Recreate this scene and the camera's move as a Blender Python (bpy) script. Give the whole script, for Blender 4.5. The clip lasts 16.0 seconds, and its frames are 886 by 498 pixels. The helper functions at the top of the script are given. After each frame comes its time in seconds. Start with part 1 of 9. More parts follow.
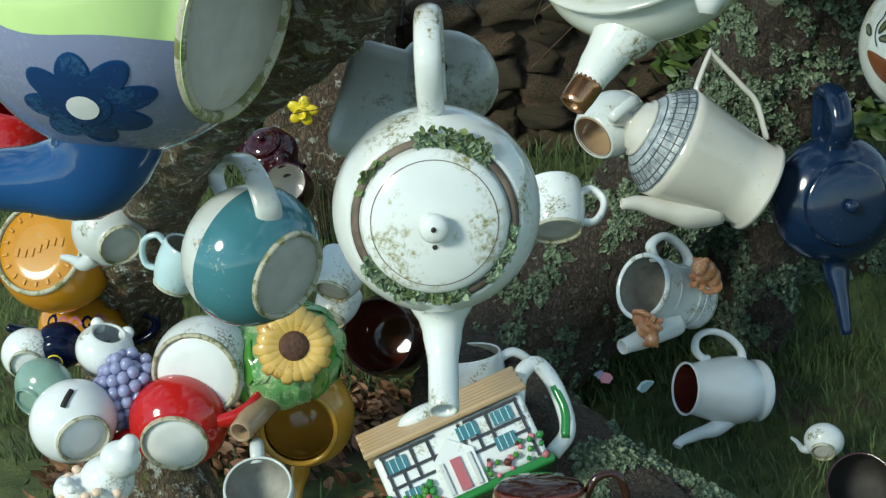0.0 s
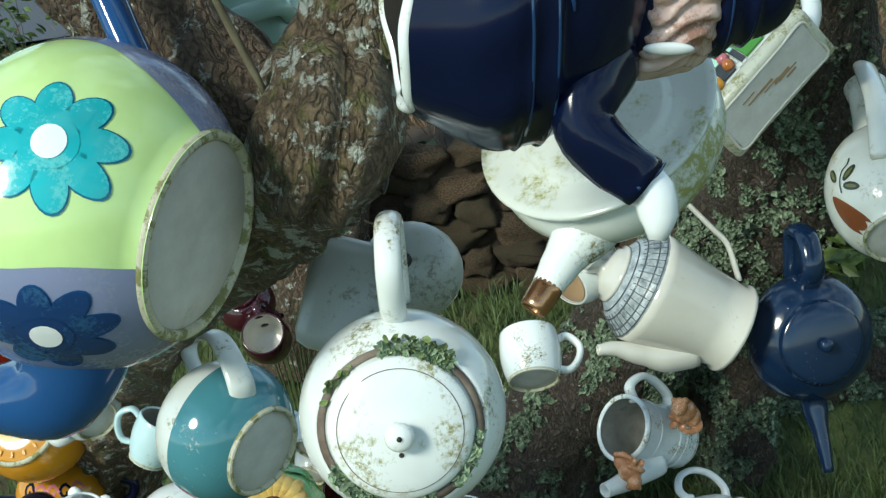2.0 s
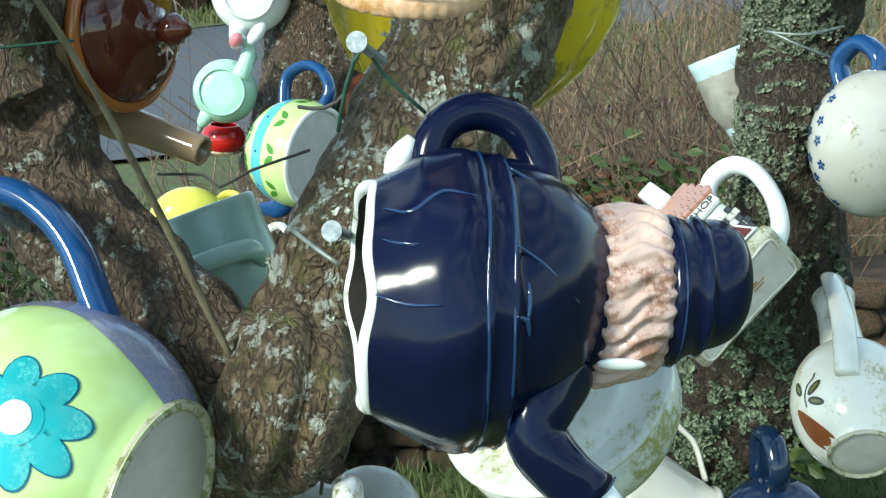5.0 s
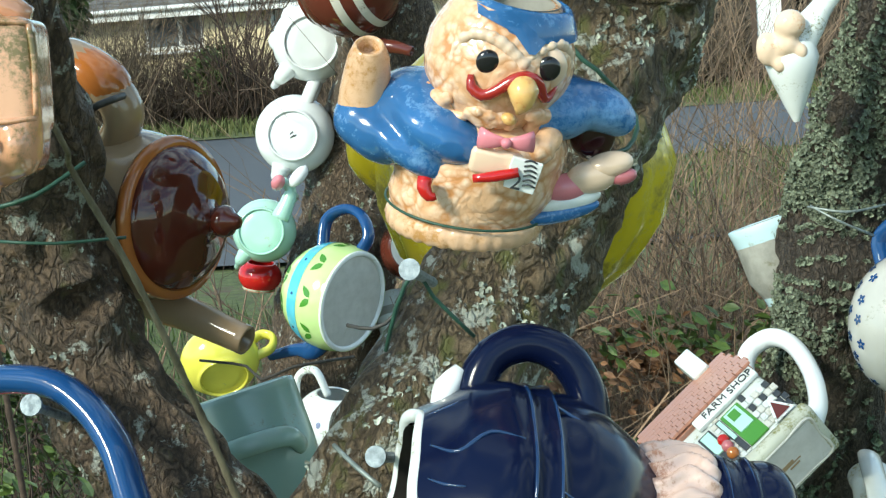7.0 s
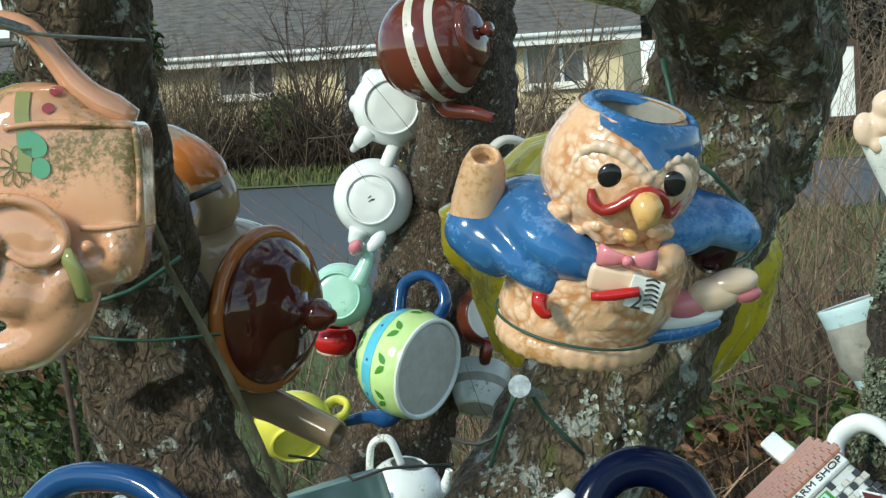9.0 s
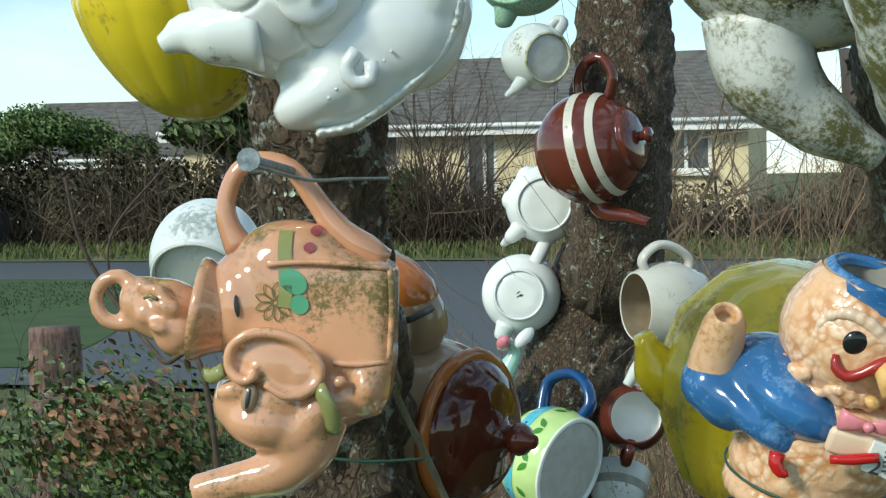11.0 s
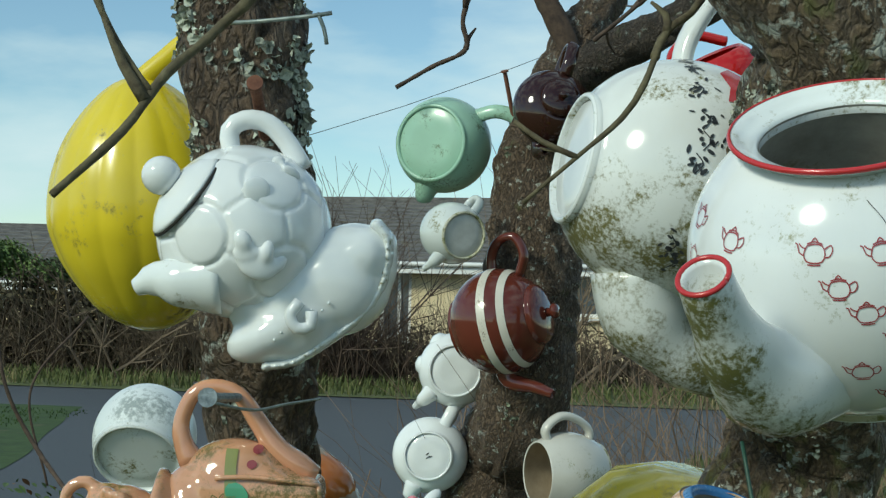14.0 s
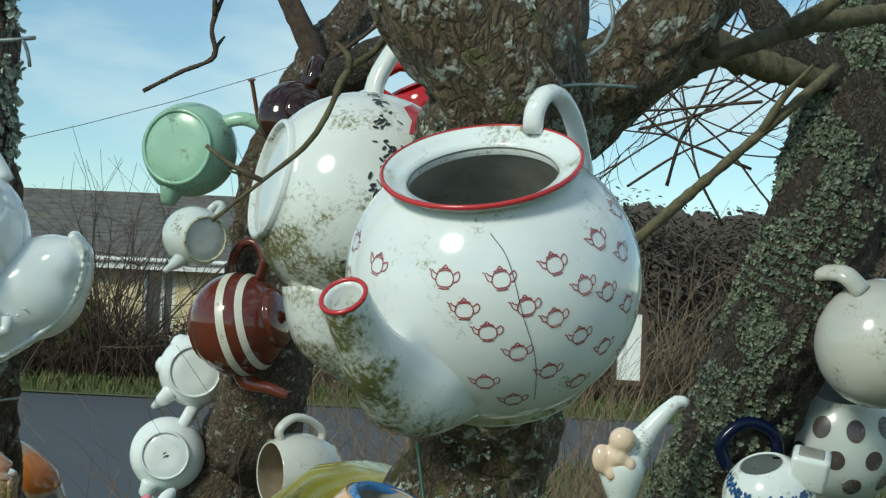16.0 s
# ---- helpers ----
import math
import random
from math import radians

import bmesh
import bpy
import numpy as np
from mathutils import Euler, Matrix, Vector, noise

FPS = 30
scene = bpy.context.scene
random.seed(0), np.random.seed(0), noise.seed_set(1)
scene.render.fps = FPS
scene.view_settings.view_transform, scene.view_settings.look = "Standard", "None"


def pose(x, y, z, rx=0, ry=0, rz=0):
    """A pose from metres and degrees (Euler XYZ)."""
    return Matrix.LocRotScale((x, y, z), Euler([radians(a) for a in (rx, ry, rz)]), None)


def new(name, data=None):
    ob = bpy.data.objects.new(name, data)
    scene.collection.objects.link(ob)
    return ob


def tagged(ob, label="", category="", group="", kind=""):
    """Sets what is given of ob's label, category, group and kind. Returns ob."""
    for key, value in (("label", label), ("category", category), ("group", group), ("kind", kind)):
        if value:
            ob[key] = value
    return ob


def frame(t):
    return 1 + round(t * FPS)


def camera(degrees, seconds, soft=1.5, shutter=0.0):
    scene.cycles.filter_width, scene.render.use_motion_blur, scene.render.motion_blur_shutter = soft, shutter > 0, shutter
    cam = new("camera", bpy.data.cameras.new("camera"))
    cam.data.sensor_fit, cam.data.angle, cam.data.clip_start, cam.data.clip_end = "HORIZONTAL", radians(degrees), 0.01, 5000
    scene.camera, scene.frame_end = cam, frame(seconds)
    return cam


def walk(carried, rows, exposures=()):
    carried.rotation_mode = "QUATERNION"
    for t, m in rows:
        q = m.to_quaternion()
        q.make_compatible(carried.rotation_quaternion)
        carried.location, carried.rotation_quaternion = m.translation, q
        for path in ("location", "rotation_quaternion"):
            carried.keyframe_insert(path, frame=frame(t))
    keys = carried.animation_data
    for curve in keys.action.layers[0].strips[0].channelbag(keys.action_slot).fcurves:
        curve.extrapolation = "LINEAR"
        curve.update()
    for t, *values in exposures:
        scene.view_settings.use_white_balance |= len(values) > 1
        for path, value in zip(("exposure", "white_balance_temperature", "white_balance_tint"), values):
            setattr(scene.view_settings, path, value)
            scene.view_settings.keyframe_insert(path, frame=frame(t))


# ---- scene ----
cam = camera(32.89, 16.0, soft=1.3)
# seconds, place, turn
ROWS = [
    (0.0, 0.0000, 0.0000, 1.2000, 68.57, 7.31, 3.84),
    (0.5, 0.0089, -0.0015, 1.2156, 69.79, 7.93, 3.66),
    (1.0, 0.0184, 0.0040, 1.2246, 70.54, 9.09, 2.93),
    (1.5, 0.0230, 0.0083, 1.2377, 71.58, 9.28, 2.69),
    (2.0, 0.0198, 0.0133, 1.2533, 72.64, 8.84, 2.69),
    (2.5, 0.0207, 0.0150, 1.2697, 73.70, 8.23, 2.63),
    (3.0, 0.0248, 0.0130, 1.2844, 74.79, 7.75, 2.51),
    (3.5, 0.0316, 0.0092, 1.2980, 75.51, 7.44, 2.31),
    (3.7, 0.0355, 0.0036, 1.3058, 75.91, 7.06, 2.15),
    (5.8, 0.0471, 0.0269, 1.3527, 79.12, 6.20, 2.70),
    (6.0, 0.0493, 0.0247, 1.3579, 79.68, 5.94, 2.67),
    (6.5, 0.0478, 0.0303, 1.3724, 80.73, 5.46, 2.89),
    (7.0, 0.0366, 0.0333, 1.3938, 82.13, 4.42, 4.00),
    (7.5, 0.0367, 0.0379, 1.4044, 83.17, 4.55, 4.51),
    (8.0, 0.0356, 0.0514, 1.4107, 83.89, 4.37, 4.98),
    (8.5, 0.0282, 0.0607, 1.4146, 83.92, 4.22, 5.42),
    (9.0, 0.0127, 0.0658, 1.4226, 84.19, 3.55, 6.59),
    (9.2, 0.0036, 0.0665, 1.4269, 84.47, 3.21, 7.48),
    (11.3, -0.0463, 0.0255, 1.4691, 88.07, 0.87, 11.59),
    (11.5, -0.0477, 0.0179, 1.4755, 88.67, 0.77, 11.90),
    (12.0, -0.0504, 0.0015, 1.4919, 90.17, 0.04, 12.19),
    (12.5, -0.0520, -0.0237, 1.5050, 91.78, -0.55, 12.22),
    (13.0, -0.0437, -0.0514, 1.5126, 92.61, -1.04, 11.13),
    (13.5, -0.0343, -0.0742, 1.5148, 92.39, -1.18, 9.60),
    (14.0, -0.0235, -0.1034, 1.5168, 92.46, -1.38, 7.86),
    (14.5, -0.0150, -0.1214, 1.5172, 92.38, -1.72, 6.29),
    (15.0, 0.0032, -0.1429, 1.5166, 92.19, -2.02, 3.60),
    (15.5, 0.0194, -0.1583, 1.5179, 92.16, -2.16, 1.19),
    (16.0, 0.0339, -0.1837, 1.5244, 92.83, -2.68, -1.01),
]
EXPO = [(0.0, 0.13, 6500, -6), (2.5, 0.53, 6500, -6), (3.5, 0.81, 6500, -6), (6.5, 0.88, 6650, -5), (7.5, 0.52, 6650, -4.5), (9.0, 0.26, 6650, -4), (11.5, 0.19, 6600, -4), (12.5, 0.09, 6650, -6), (13.5, -0.26, 6600, -8), (16.0, -0.25, 6600, -8)]
walk(cam, [(t, pose(x, y, z, rx, ry, rz)) for t, x, y, z, rx, ry, rz in ROWS], EXPO)

# ---- sky and sun ----
world = bpy.data.worlds.new("sky")
scene.world = world
world.use_nodes = True
wn, wl = world.node_tree.nodes, world.node_tree.links
wn.clear()
w_out, w_bg, w_bg2, w_mix = wn.new("ShaderNodeOutputWorld"), wn.new("ShaderNodeBackground"), wn.new("ShaderNodeBackground"), wn.new("ShaderNodeMixShader")
w_sky = wn.new("ShaderNodeTexSky")
w_sky.sky_type, w_sky.sun_disc = "NISHITA", False
SUN_UP, SUN_TURN = radians(32), radians(-140)
w_sky.sun_elevation, w_sky.sun_rotation = SUN_UP, SUN_TURN
w_sky.air_density, w_sky.dust_density, w_sky.ozone_density = 1.0, 0.05, 3.0
w_bg.inputs["Strength"].default_value = 0.15
w_bg2.inputs["Strength"].default_value = 1.16
w_bg2.inputs["Color"].default_value = (0.72, 0.83, 0.94, 1)
w_tc, w_map, w_noise, w_ramp = wn.new("ShaderNodeTexCoord"), wn.new("ShaderNodeMapping"), wn.new("ShaderNodeTexNoise"), wn.new("ShaderNodeValToRGB")
w_map.inputs["Scale"].default_value = (1.6, 1.6, 5.0)
w_map.inputs["Location"].default_value = (0.3, 0.7, 0.15)
w_noise.inputs["Scale"].default_value, w_noise.inputs["Detail"].default_value, w_noise.inputs["Roughness"].default_value = 2.2, 7, 0.52
w_ramp.color_ramp.elements[0].position, w_ramp.color_ramp.elements[1].position = 0.44, 0.64
w_ramp.color_ramp.elements[0].color, w_ramp.color_ramp.elements[1].color = (0, 0, 0, 1), (0.9, 0.9, 0.9, 1)
wl.new(w_tc.outputs["Generated"], w_map.inputs["Vector"])
wl.new(w_map.outputs[0], w_noise.inputs["Vector"])
wl.new(w_noise.outputs[0], w_ramp.inputs[0])
wl.new(w_sky.outputs[0], w_bg.inputs["Color"])
wl.new(w_ramp.outputs[0], w_mix.inputs[0])
wl.new(w_bg.outputs[0], w_mix.inputs[1])
wl.new(w_bg2.outputs[0], w_mix.inputs[2])
wl.new(w_mix.outputs[0], w_out.inputs[0])
sun_data = bpy.data.lights.new("sun", "SUN")
sun_data.energy, sun_data.angle, sun_data.color = 2.9, radians(13), (1.0, 0.95, 0.87)
sun = new("sun", sun_data)
sun.rotation_euler = (radians(90) - SUN_UP, 0, radians(-40))

# ---- materials ----
def mat_new(name):
    m = bpy.data.materials.new(name)
    m.use_nodes = True
    return m, m.node_tree.nodes, m.node_tree.links, m.node_tree.nodes["Principled BSDF"]


def rgba(c):
    return (c[0], c[1], c[2], 1)


def surface(name, c1, c2, scale=30, rough=0.8, bump=0.3, c3=None, spot=0.6, spot_scale=6, stretch=(1, 1, 1), metal=0.0, per=None, dist=0.004):
    """Two-tone mottled surface with a second, larger stain colour c3."""
    m, n, l, b = mat_new(name)
    tc, mp = n.new("ShaderNodeTexCoord"), n.new("ShaderNodeMapping")
    mp.inputs["Scale"].default_value = stretch
    l.new(tc.outputs["Object"], mp.inputs["Vector"])
    nz = n.new("ShaderNodeTexNoise")
    nz.inputs["Scale"].default_value, nz.inputs["Detail"].default_value, nz.inputs["Roughness"].default_value = scale, 9, 0.65
    l.new(mp.outputs[0], nz.inputs["Vector"])
    rp = n.new("ShaderNodeValToRGB")
    rp.color_ramp.elements[0].position, rp.color_ramp.elements[1].position = 0.32, 0.68
    rp.color_ramp.elements[0].color, rp.color_ramp.elements[1].color = rgba(c1), rgba(c2)
    l.new(nz.outputs[0], rp.inputs[0])
    last = rp.outputs[0]
    if per:
        src = n.new("ShaderNodeObjectInfo").outputs["Random"] if per == "object" else n.new("ShaderNodeNewGeometry").outputs["Random Per Island"]
        hs = n.new("ShaderNodeHueSaturation")
        mr = n.new("ShaderNodeMapRange")
        mr.inputs[3].default_value, mr.inputs[4].default_value = 0.55, 1.4
        l.new(src, mr.inputs[0])
        l.new(mr.outputs[0], hs.inputs["Value"])
        l.new(last, hs.inputs["Color"])
        last = hs.outputs[0]
    if c3:
        n2 = n.new("ShaderNodeTexNoise")
        n2.inputs["Scale"].default_value, n2.inputs["Detail"].default_value, n2.inputs["Roughness"].default_value = spot_scale, 8, 0.7
        l.new(tc.outputs["Object"], n2.inputs["Vector"])
        r2 = n.new("ShaderNodeValToRGB")
        r2.color_ramp.elements[0].position, r2.color_ramp.elements[1].position = spot, min(1, spot + 0.07)
        l.new(n2.outputs[0], r2.inputs[0])
        mx = n.new("ShaderNodeMixRGB")
        l.new(r2.outputs[0], mx.inputs[0])
        l.new(last, mx.inputs[1])
        mx.inputs[2].default_value = rgba(c3)
        last = mx.outputs[0]
    l.new(last, b.inputs["Base Color"])
    b.inputs["Roughness"].default_value, b.inputs["Metallic"].default_value = rough, metal
    if bump:
        bp = n.new("ShaderNodeBump")
        bp.inputs["Strength"].default_value, bp.inputs["Distance"].default_value = bump, dist
        l.new(nz.outputs[0], bp.inputs["Height"])
        l.new(bp.outputs[0], b.inputs["Normal"])
    return m


def glaze(name, col, rough=0.10, dirt=0.0, dirt_col=(0.16, 0.15, 0.05), vary=0.10, crackle=0.0, dscale=22, grow=None, coat=0.25, wave=0.06, fine=9):
    """Glazed pottery: slightly uneven colour and thickness, weathered algae specks where dirt > 0, hairline crazing. grow: side, start, depth and strength of an algae film."""
    m, n, l, b = mat_new(name)
    tc = n.new("ShaderNodeTexCoord")
    nz = n.new("ShaderNodeTexNoise")
    nz.inputs["Scale"].default_value, nz.inputs["Detail"].default_value = 14, 6
    l.new(tc.outputs["Object"], nz.inputs["Vector"])
    rp = n.new("ShaderNodeValToRGB")
    rp.color_ramp.elements[0].position, rp.color_ramp.elements[1].position = 0.3, 0.7
    rp.color_ramp.elements[0].color = rgba([c * (1 - vary) for c in col])
    rp.color_ramp.elements[1].color = rgba([min(1, c * (1 + vary * 0.6)) for c in col])
    l.new(nz.outputs[0], rp.inputs[0])
    last, rough_src = rp.outputs[0], None
    if dirt > 0:
        n2, n3, mul = n.new("ShaderNodeTexNoise"), n.new("ShaderNodeTexNoise"), n.new("ShaderNodeMath")
        n2.inputs["Scale"].default_value, n2.inputs["Detail"].default_value, n2.inputs["Roughness"].default_value = dscale, 3, 0.5
        n3.inputs["Scale"].default_value, n3.inputs["Detail"].default_value, n3.inputs["Roughness"].default_value = dscale * fine, 8, 0.75
        l.new(tc.outputs["Object"], n2.inputs["Vector"])
        l.new(tc.outputs["Object"], n3.inputs["Vector"])
        mul.operation = "MULTIPLY"
        l.new(n2.outputs[0], mul.inputs[0])
        l.new(n3.outputs[0], mul.inputs[1])
        r2 = n.new("ShaderNodeValToRGB")
        lo = 0.40 - 0.2 * dirt
        r2.color_ramp.elements[0].position, r2.color_ramp.elements[1].position = lo, lo + (0.11 if grow else 0.10)
        amount = mul.outputs[0]
        if grow:
            dt, gr, ad = n.new("ShaderNodeVectorMath"), n.new("ShaderNodeMapRange"), n.new("ShaderNodeMath")
            dt.operation = "DOT_PRODUCT"
            dt.inputs[1].default_value = Vector(grow[0]).normalized()
            l.new(tc.outputs["Object"], dt.inputs[0])
            gr.inputs[1].default_value, gr.inputs[2].default_value = grow[1], grow[1] + grow[2]
            gr.inputs[3].default_value, gr.inputs[4].default_value = 0.0, grow[3]
            l.new(dt.outputs["Value"], gr.inputs[0])
            l.new(gr.outputs[0], ad.inputs[0])
            l.new(amount, ad.inputs[1])
            amount = ad.outputs[0]
        l.new(amount, r2.inputs[0])
        mx = n.new("ShaderNodeMixRGB")
        l.new(r2.outputs[0], mx.inputs[0])
        l.new(last, mx.inputs[1])
        tint = n.new("ShaderNodeMixRGB")
        l.new(n3.outputs[0], tint.inputs[0])
        tint.inputs[1].default_value = rgba([c * 0.5 for c in dirt_col])
        tint.inputs[2].default_value = rgba([min(1, c * 1.5) for c in dirt_col])
        l.new(tint.outputs[0], mx.inputs[2])
        last = mx.outputs[0]
        mr = n.new("ShaderNodeMapRange")
        mr.inputs[3].default_value, mr.inputs[4].default_value = rough, 0.75
        l.new(r2.outputs[0], mr.inputs[0])
        l.new(mr.outputs[0], b.inputs["Roughness"])
    else:
        b.inputs["Roughness"].default_value = rough
    if crackle > 0:
        vo = n.new("ShaderNodeTexVoronoi")
        vo.feature = "DISTANCE_TO_EDGE"
        vo.inputs["Scale"].default_value = 60
        l.new(tc.outputs["Object"], vo.inputs["Vector"])
        r3 = n.new("ShaderNodeValToRGB")
        r3.color_ramp.elements[0].position, r3.color_ramp.elements[1].position = 0.0, 0.02
        r3.color_ramp.elements[0].color = (1 - crackle, 1 - crackle, 1 - crackle, 1)
        l.new(vo.outputs["Distance"], r3.inputs[0])
        m3 = n.new("ShaderNodeMixRGB")
        m3.blend_type, m3.inputs[0].default_value = "MULTIPLY", 1
        l.new(last, m3.inputs[1])
        l.new(r3.outputs[0], m3.inputs[2])
        last = m3.outputs[0]
    l.new(last, b.inputs["Base Color"])
    b.inputs["Coat Weight"].default_value, b.inputs["Coat Roughness"].default_value = coat, 0.06
    bp = n.new("ShaderNodeBump")
    bp.inputs["Strength"].default_value, bp.inputs["Distance"].default_value = wave, 0.004
    l.new(nz.outputs[0], bp.inputs["Height"])
    l.new(bp.outputs[0], b.inputs["Normal"])
    return m


def bark(name, dark, mid, fleck, moss=None, moss_at=0.6, fleck_at=0.6):
    """Cracked plates, fine grain, pale crusts and, if wanted, moss."""
    m, n, l, b = mat_new(name)
    tc, mp = n.new("ShaderNodeTexCoord"), n.new("ShaderNodeMapping")
    mp.inputs["Scale"].default_value = (1, 1, 0.55)
    l.new(tc.outputs["Object"], mp.inputs["Vector"])
    warp, grain, vo, big = n.new("ShaderNodeTexNoise"), n.new("ShaderNodeTexNoise"), n.new("ShaderNodeTexVoronoi"), n.new("ShaderNodeTexNoise")
    warp.inputs["Scale"].default_value, warp.inputs["Detail"].default_value = 60, 5
    grain.inputs["Scale"].default_value, grain.inputs["Detail"].default_value, grain.inputs["Roughness"].default_value = 230, 9, 0.8
    big.inputs["Scale"].default_value, big.inputs["Detail"].default_value, big.inputs["Roughness"].default_value = 55, 8, 0.7
    for q in (warp, grain):
        l.new(mp.outputs[0], q.inputs["Vector"])
    l.new(tc.outputs["Object"], big.inputs["Vector"])
    mixv = n.new("ShaderNodeMixRGB")
    mixv.inputs[0].default_value = 0.035
    l.new(mp.outputs[0], mixv.inputs[1])
    l.new(warp.outputs["Color"], mixv.inputs[2])
    vo.feature = "DISTANCE_TO_EDGE"
    vo.inputs["Scale"].default_value = 115
    l.new(mixv.outputs[0], vo.inputs["Vector"])
    crack = n.new("ShaderNodeValToRGB")
    crack.color_ramp.elements[0].position, crack.color_ramp.elements[1].position = 0.0, 0.22
    l.new(vo.outputs["Distance"], crack.inputs[0])
    tone = n.new("ShaderNodeValToRGB")
    tone.color_ramp.elements[0].position, tone.color_ramp.elements[1].position = 0.34, 0.66
    tone.color_ramp.elements[0].color, tone.color_ramp.elements[1].color = rgba(dark), rgba(mid)
    l.new(grain.outputs[0], tone.inputs[0])
    mul = n.new("ShaderNodeMixRGB")
    mul.blend_type, mul.inputs[0].default_value = "MULTIPLY", 0.55
    l.new(tone.outputs[0], mul.inputs[1])
    l.new(crack.outputs[0], mul.inputs[2])
    last = mul.outputs[0]
    for src, at, wide, col in ([(warp, moss_at, 0.12, moss)] if moss else []) + [(big, fleck_at, 0.05, fleck)]:
        rp = n.new("ShaderNodeValToRGB")
        rp.color_ramp.elements[0].position, rp.color_ramp.elements[1].position = at, min(1, at + wide)
        l.new(src.outputs[0], rp.inputs[0])
        mx = n.new("ShaderNodeMixRGB")
        l.new(rp.outputs[0], mx.inputs[0])
        l.new(last, mx.inputs[1])
        mx.inputs[2].default_value = rgba(col)
        last = mx.outputs[0]
    l.new(last, b.inputs["Base Color"])
    b.inputs["Roughness"].default_value = 0.58
    h = n.new("ShaderNodeMath")
    h.operation = "MULTIPLY_ADD"
    l.new(crack.outputs[0], h.inputs[0])
    h.inputs[1].default_value = 0.8
    l.new(grain.outputs[0], h.inputs[2])
    bp = n.new("ShaderNodeBump")
    bp.inputs["Strength"].default_value, bp.inputs["Distance"].default_value = 1.0, 0.006
    l.new(h.outputs[0], bp.inputs["Height"])
    l.new(bp.outputs[0], b.inputs["Normal"])
    return m


BARK = bark("bark", (0.052, 0.034, 0.022), (0.285, 0.195, 0.125), (0.54, 0.56, 0.49), (0.13, 0.12, 0.05), 0.62, 0.58)
BARK_MOSS = bark("mossy bark", (0.066, 0.044, 0.026), (0.345, 0.25, 0.148), (0.54, 0.56, 0.49), (0.15, 0.15, 0.045), 0.55, 0.55)
BARK_DARK = bark("dark bark", (0.034, 0.026, 0.019), (0.15, 0.112, 0.08), (0.32, 0.34, 0.29), (0.06, 0.065, 0.03), 0.62, 0.62)
TWIG = surface("twig bark", (0.06, 0.045, 0.025), (0.15, 0.13, 0.07), 120, 0.85, 0.5)
STICK = surface("weathered stick", (0.07, 0.058, 0.032), (0.19, 0.165, 0.10), 120, 0.85, 0.4, stretch=(1, 1, 0.3))
TWIG_DARK = surface("dark twig", (0.035, 0.022, 0.016), (0.10, 0.065, 0.045), 60, 0.85, 0.2)
STEM = surface("dry stem", (0.12, 0.075, 0.05), (0.30, 0.20, 0.125), 30, 0.8, 0.2, per="island")
LICHEN = surface("lichen", (0.088, 0.105, 0.070), (0.25, 0.285, 0.205), 90, 0.95, 0.5, per="island")
LICHEN_GREEN = surface("green lichen", (0.070, 0.100, 0.062), (0.23, 0.29, 0.19), 90, 0.95, 0.5, per="island")
LICHEN_PALE = surface("pale lichen", (0.30, 0.33, 0.27), (0.52, 0.54, 0.46), 90, 0.95, 0.5, per="island")
MOSS_PALE = surface("pale liverwort", (0.13, 0.19, 0.11), (0.33, 0.42, 0.27), 140, 0.9, 0.5, per="island")
MOSS = surface("moss", (0.06, 0.095, 0.03), (0.20, 0.26, 0.10), 120, 0.95, 0.5, per="island")
GRASS = surface("grass blades", (0.034, 0.060, 0.015), (0.095, 0.135, 0.038), 20, 0.7, 0.0, per="island")
GROUND = surface("grassy ground", (0.035, 0.05, 0.015), (0.11, 0.13, 0.04), 18, 0.95, 0.6, (0.08, 0.055, 0.035), 0.56, 2.5, dist=0.02)
VERGE = surface("verge grass", (0.050, 0.070, 0.018), (0.125, 0.135, 0.045), 8, 0.95, 0.5, (0.22, 0.18, 0.09), 0.56, 1.0, dist=0.03)
ASPHALT = surface("asphalt", (0.036, 0.040, 0.048), (0.074, 0.079, 0.088), 60, 0.65, 0.3, (0.10, 0.10, 0.105), 0.62, 0.5)
STONE = surface("red stone", (0.080, 0.042, 0.028), (0.235, 0.125, 0.085), 38, 0.9, 1.0, (0.045, 0.055, 0.018), 0.47, 14, per="object", dist=0.008)
SOIL = surface("soil", (0.02, 0.015, 0.01), (0.075, 0.05, 0.032), 25, 0.95, 0.8)
LEAF = surface("bramble leaf", (0.03, 0.06, 0.012), (0.11, 0.16, 0.035), 40, 0.5, 0.2, per="island")
LEAF_DRY = surface("dead leaf", (0.10, 0.045, 0.02), (0.26, 0.13, 0.06), 40, 0.7, 0.2, per="island")
HEDGE = surface("hedge twigs", (0.07, 0.05, 0.035), (0.20, 0.15, 0.10), 3, 0.9, 0.0, per="island")
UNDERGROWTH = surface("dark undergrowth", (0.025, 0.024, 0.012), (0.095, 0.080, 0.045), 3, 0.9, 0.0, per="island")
# green darkened so that the shade on the roadside patch is in its colour
LAWN = surface("lawn", (0.018, 0.042, 0.006), (0.045, 0.082, 0.014), 3, 0.95, 0.5, (0.09, 0.08, 0.035), 0.62, 0.8, dist=0.02)
TAN_INSIDE = surface("tan stained inside", (0.26, 0.20, 0.13), (0.42, 0.34, 0.24), 25, 0.4, 0.1)
IVY = surface("ivy leaf", (0.03, 0.07, 0.012), (0.13, 0.19, 0.045), 3, 0.6, 0.0, per="island")
EVERGREEN = surface("evergreen leaf", (0.025, 0.05, 0.012), (0.10, 0.14, 0.035), 3, 0.6, 0.0, per="island")
RENDER_WALL = surface("cream render", (0.66, 0.54, 0.33), (0.78, 0.66, 0.43), 1.5, 0.9, 0.1)
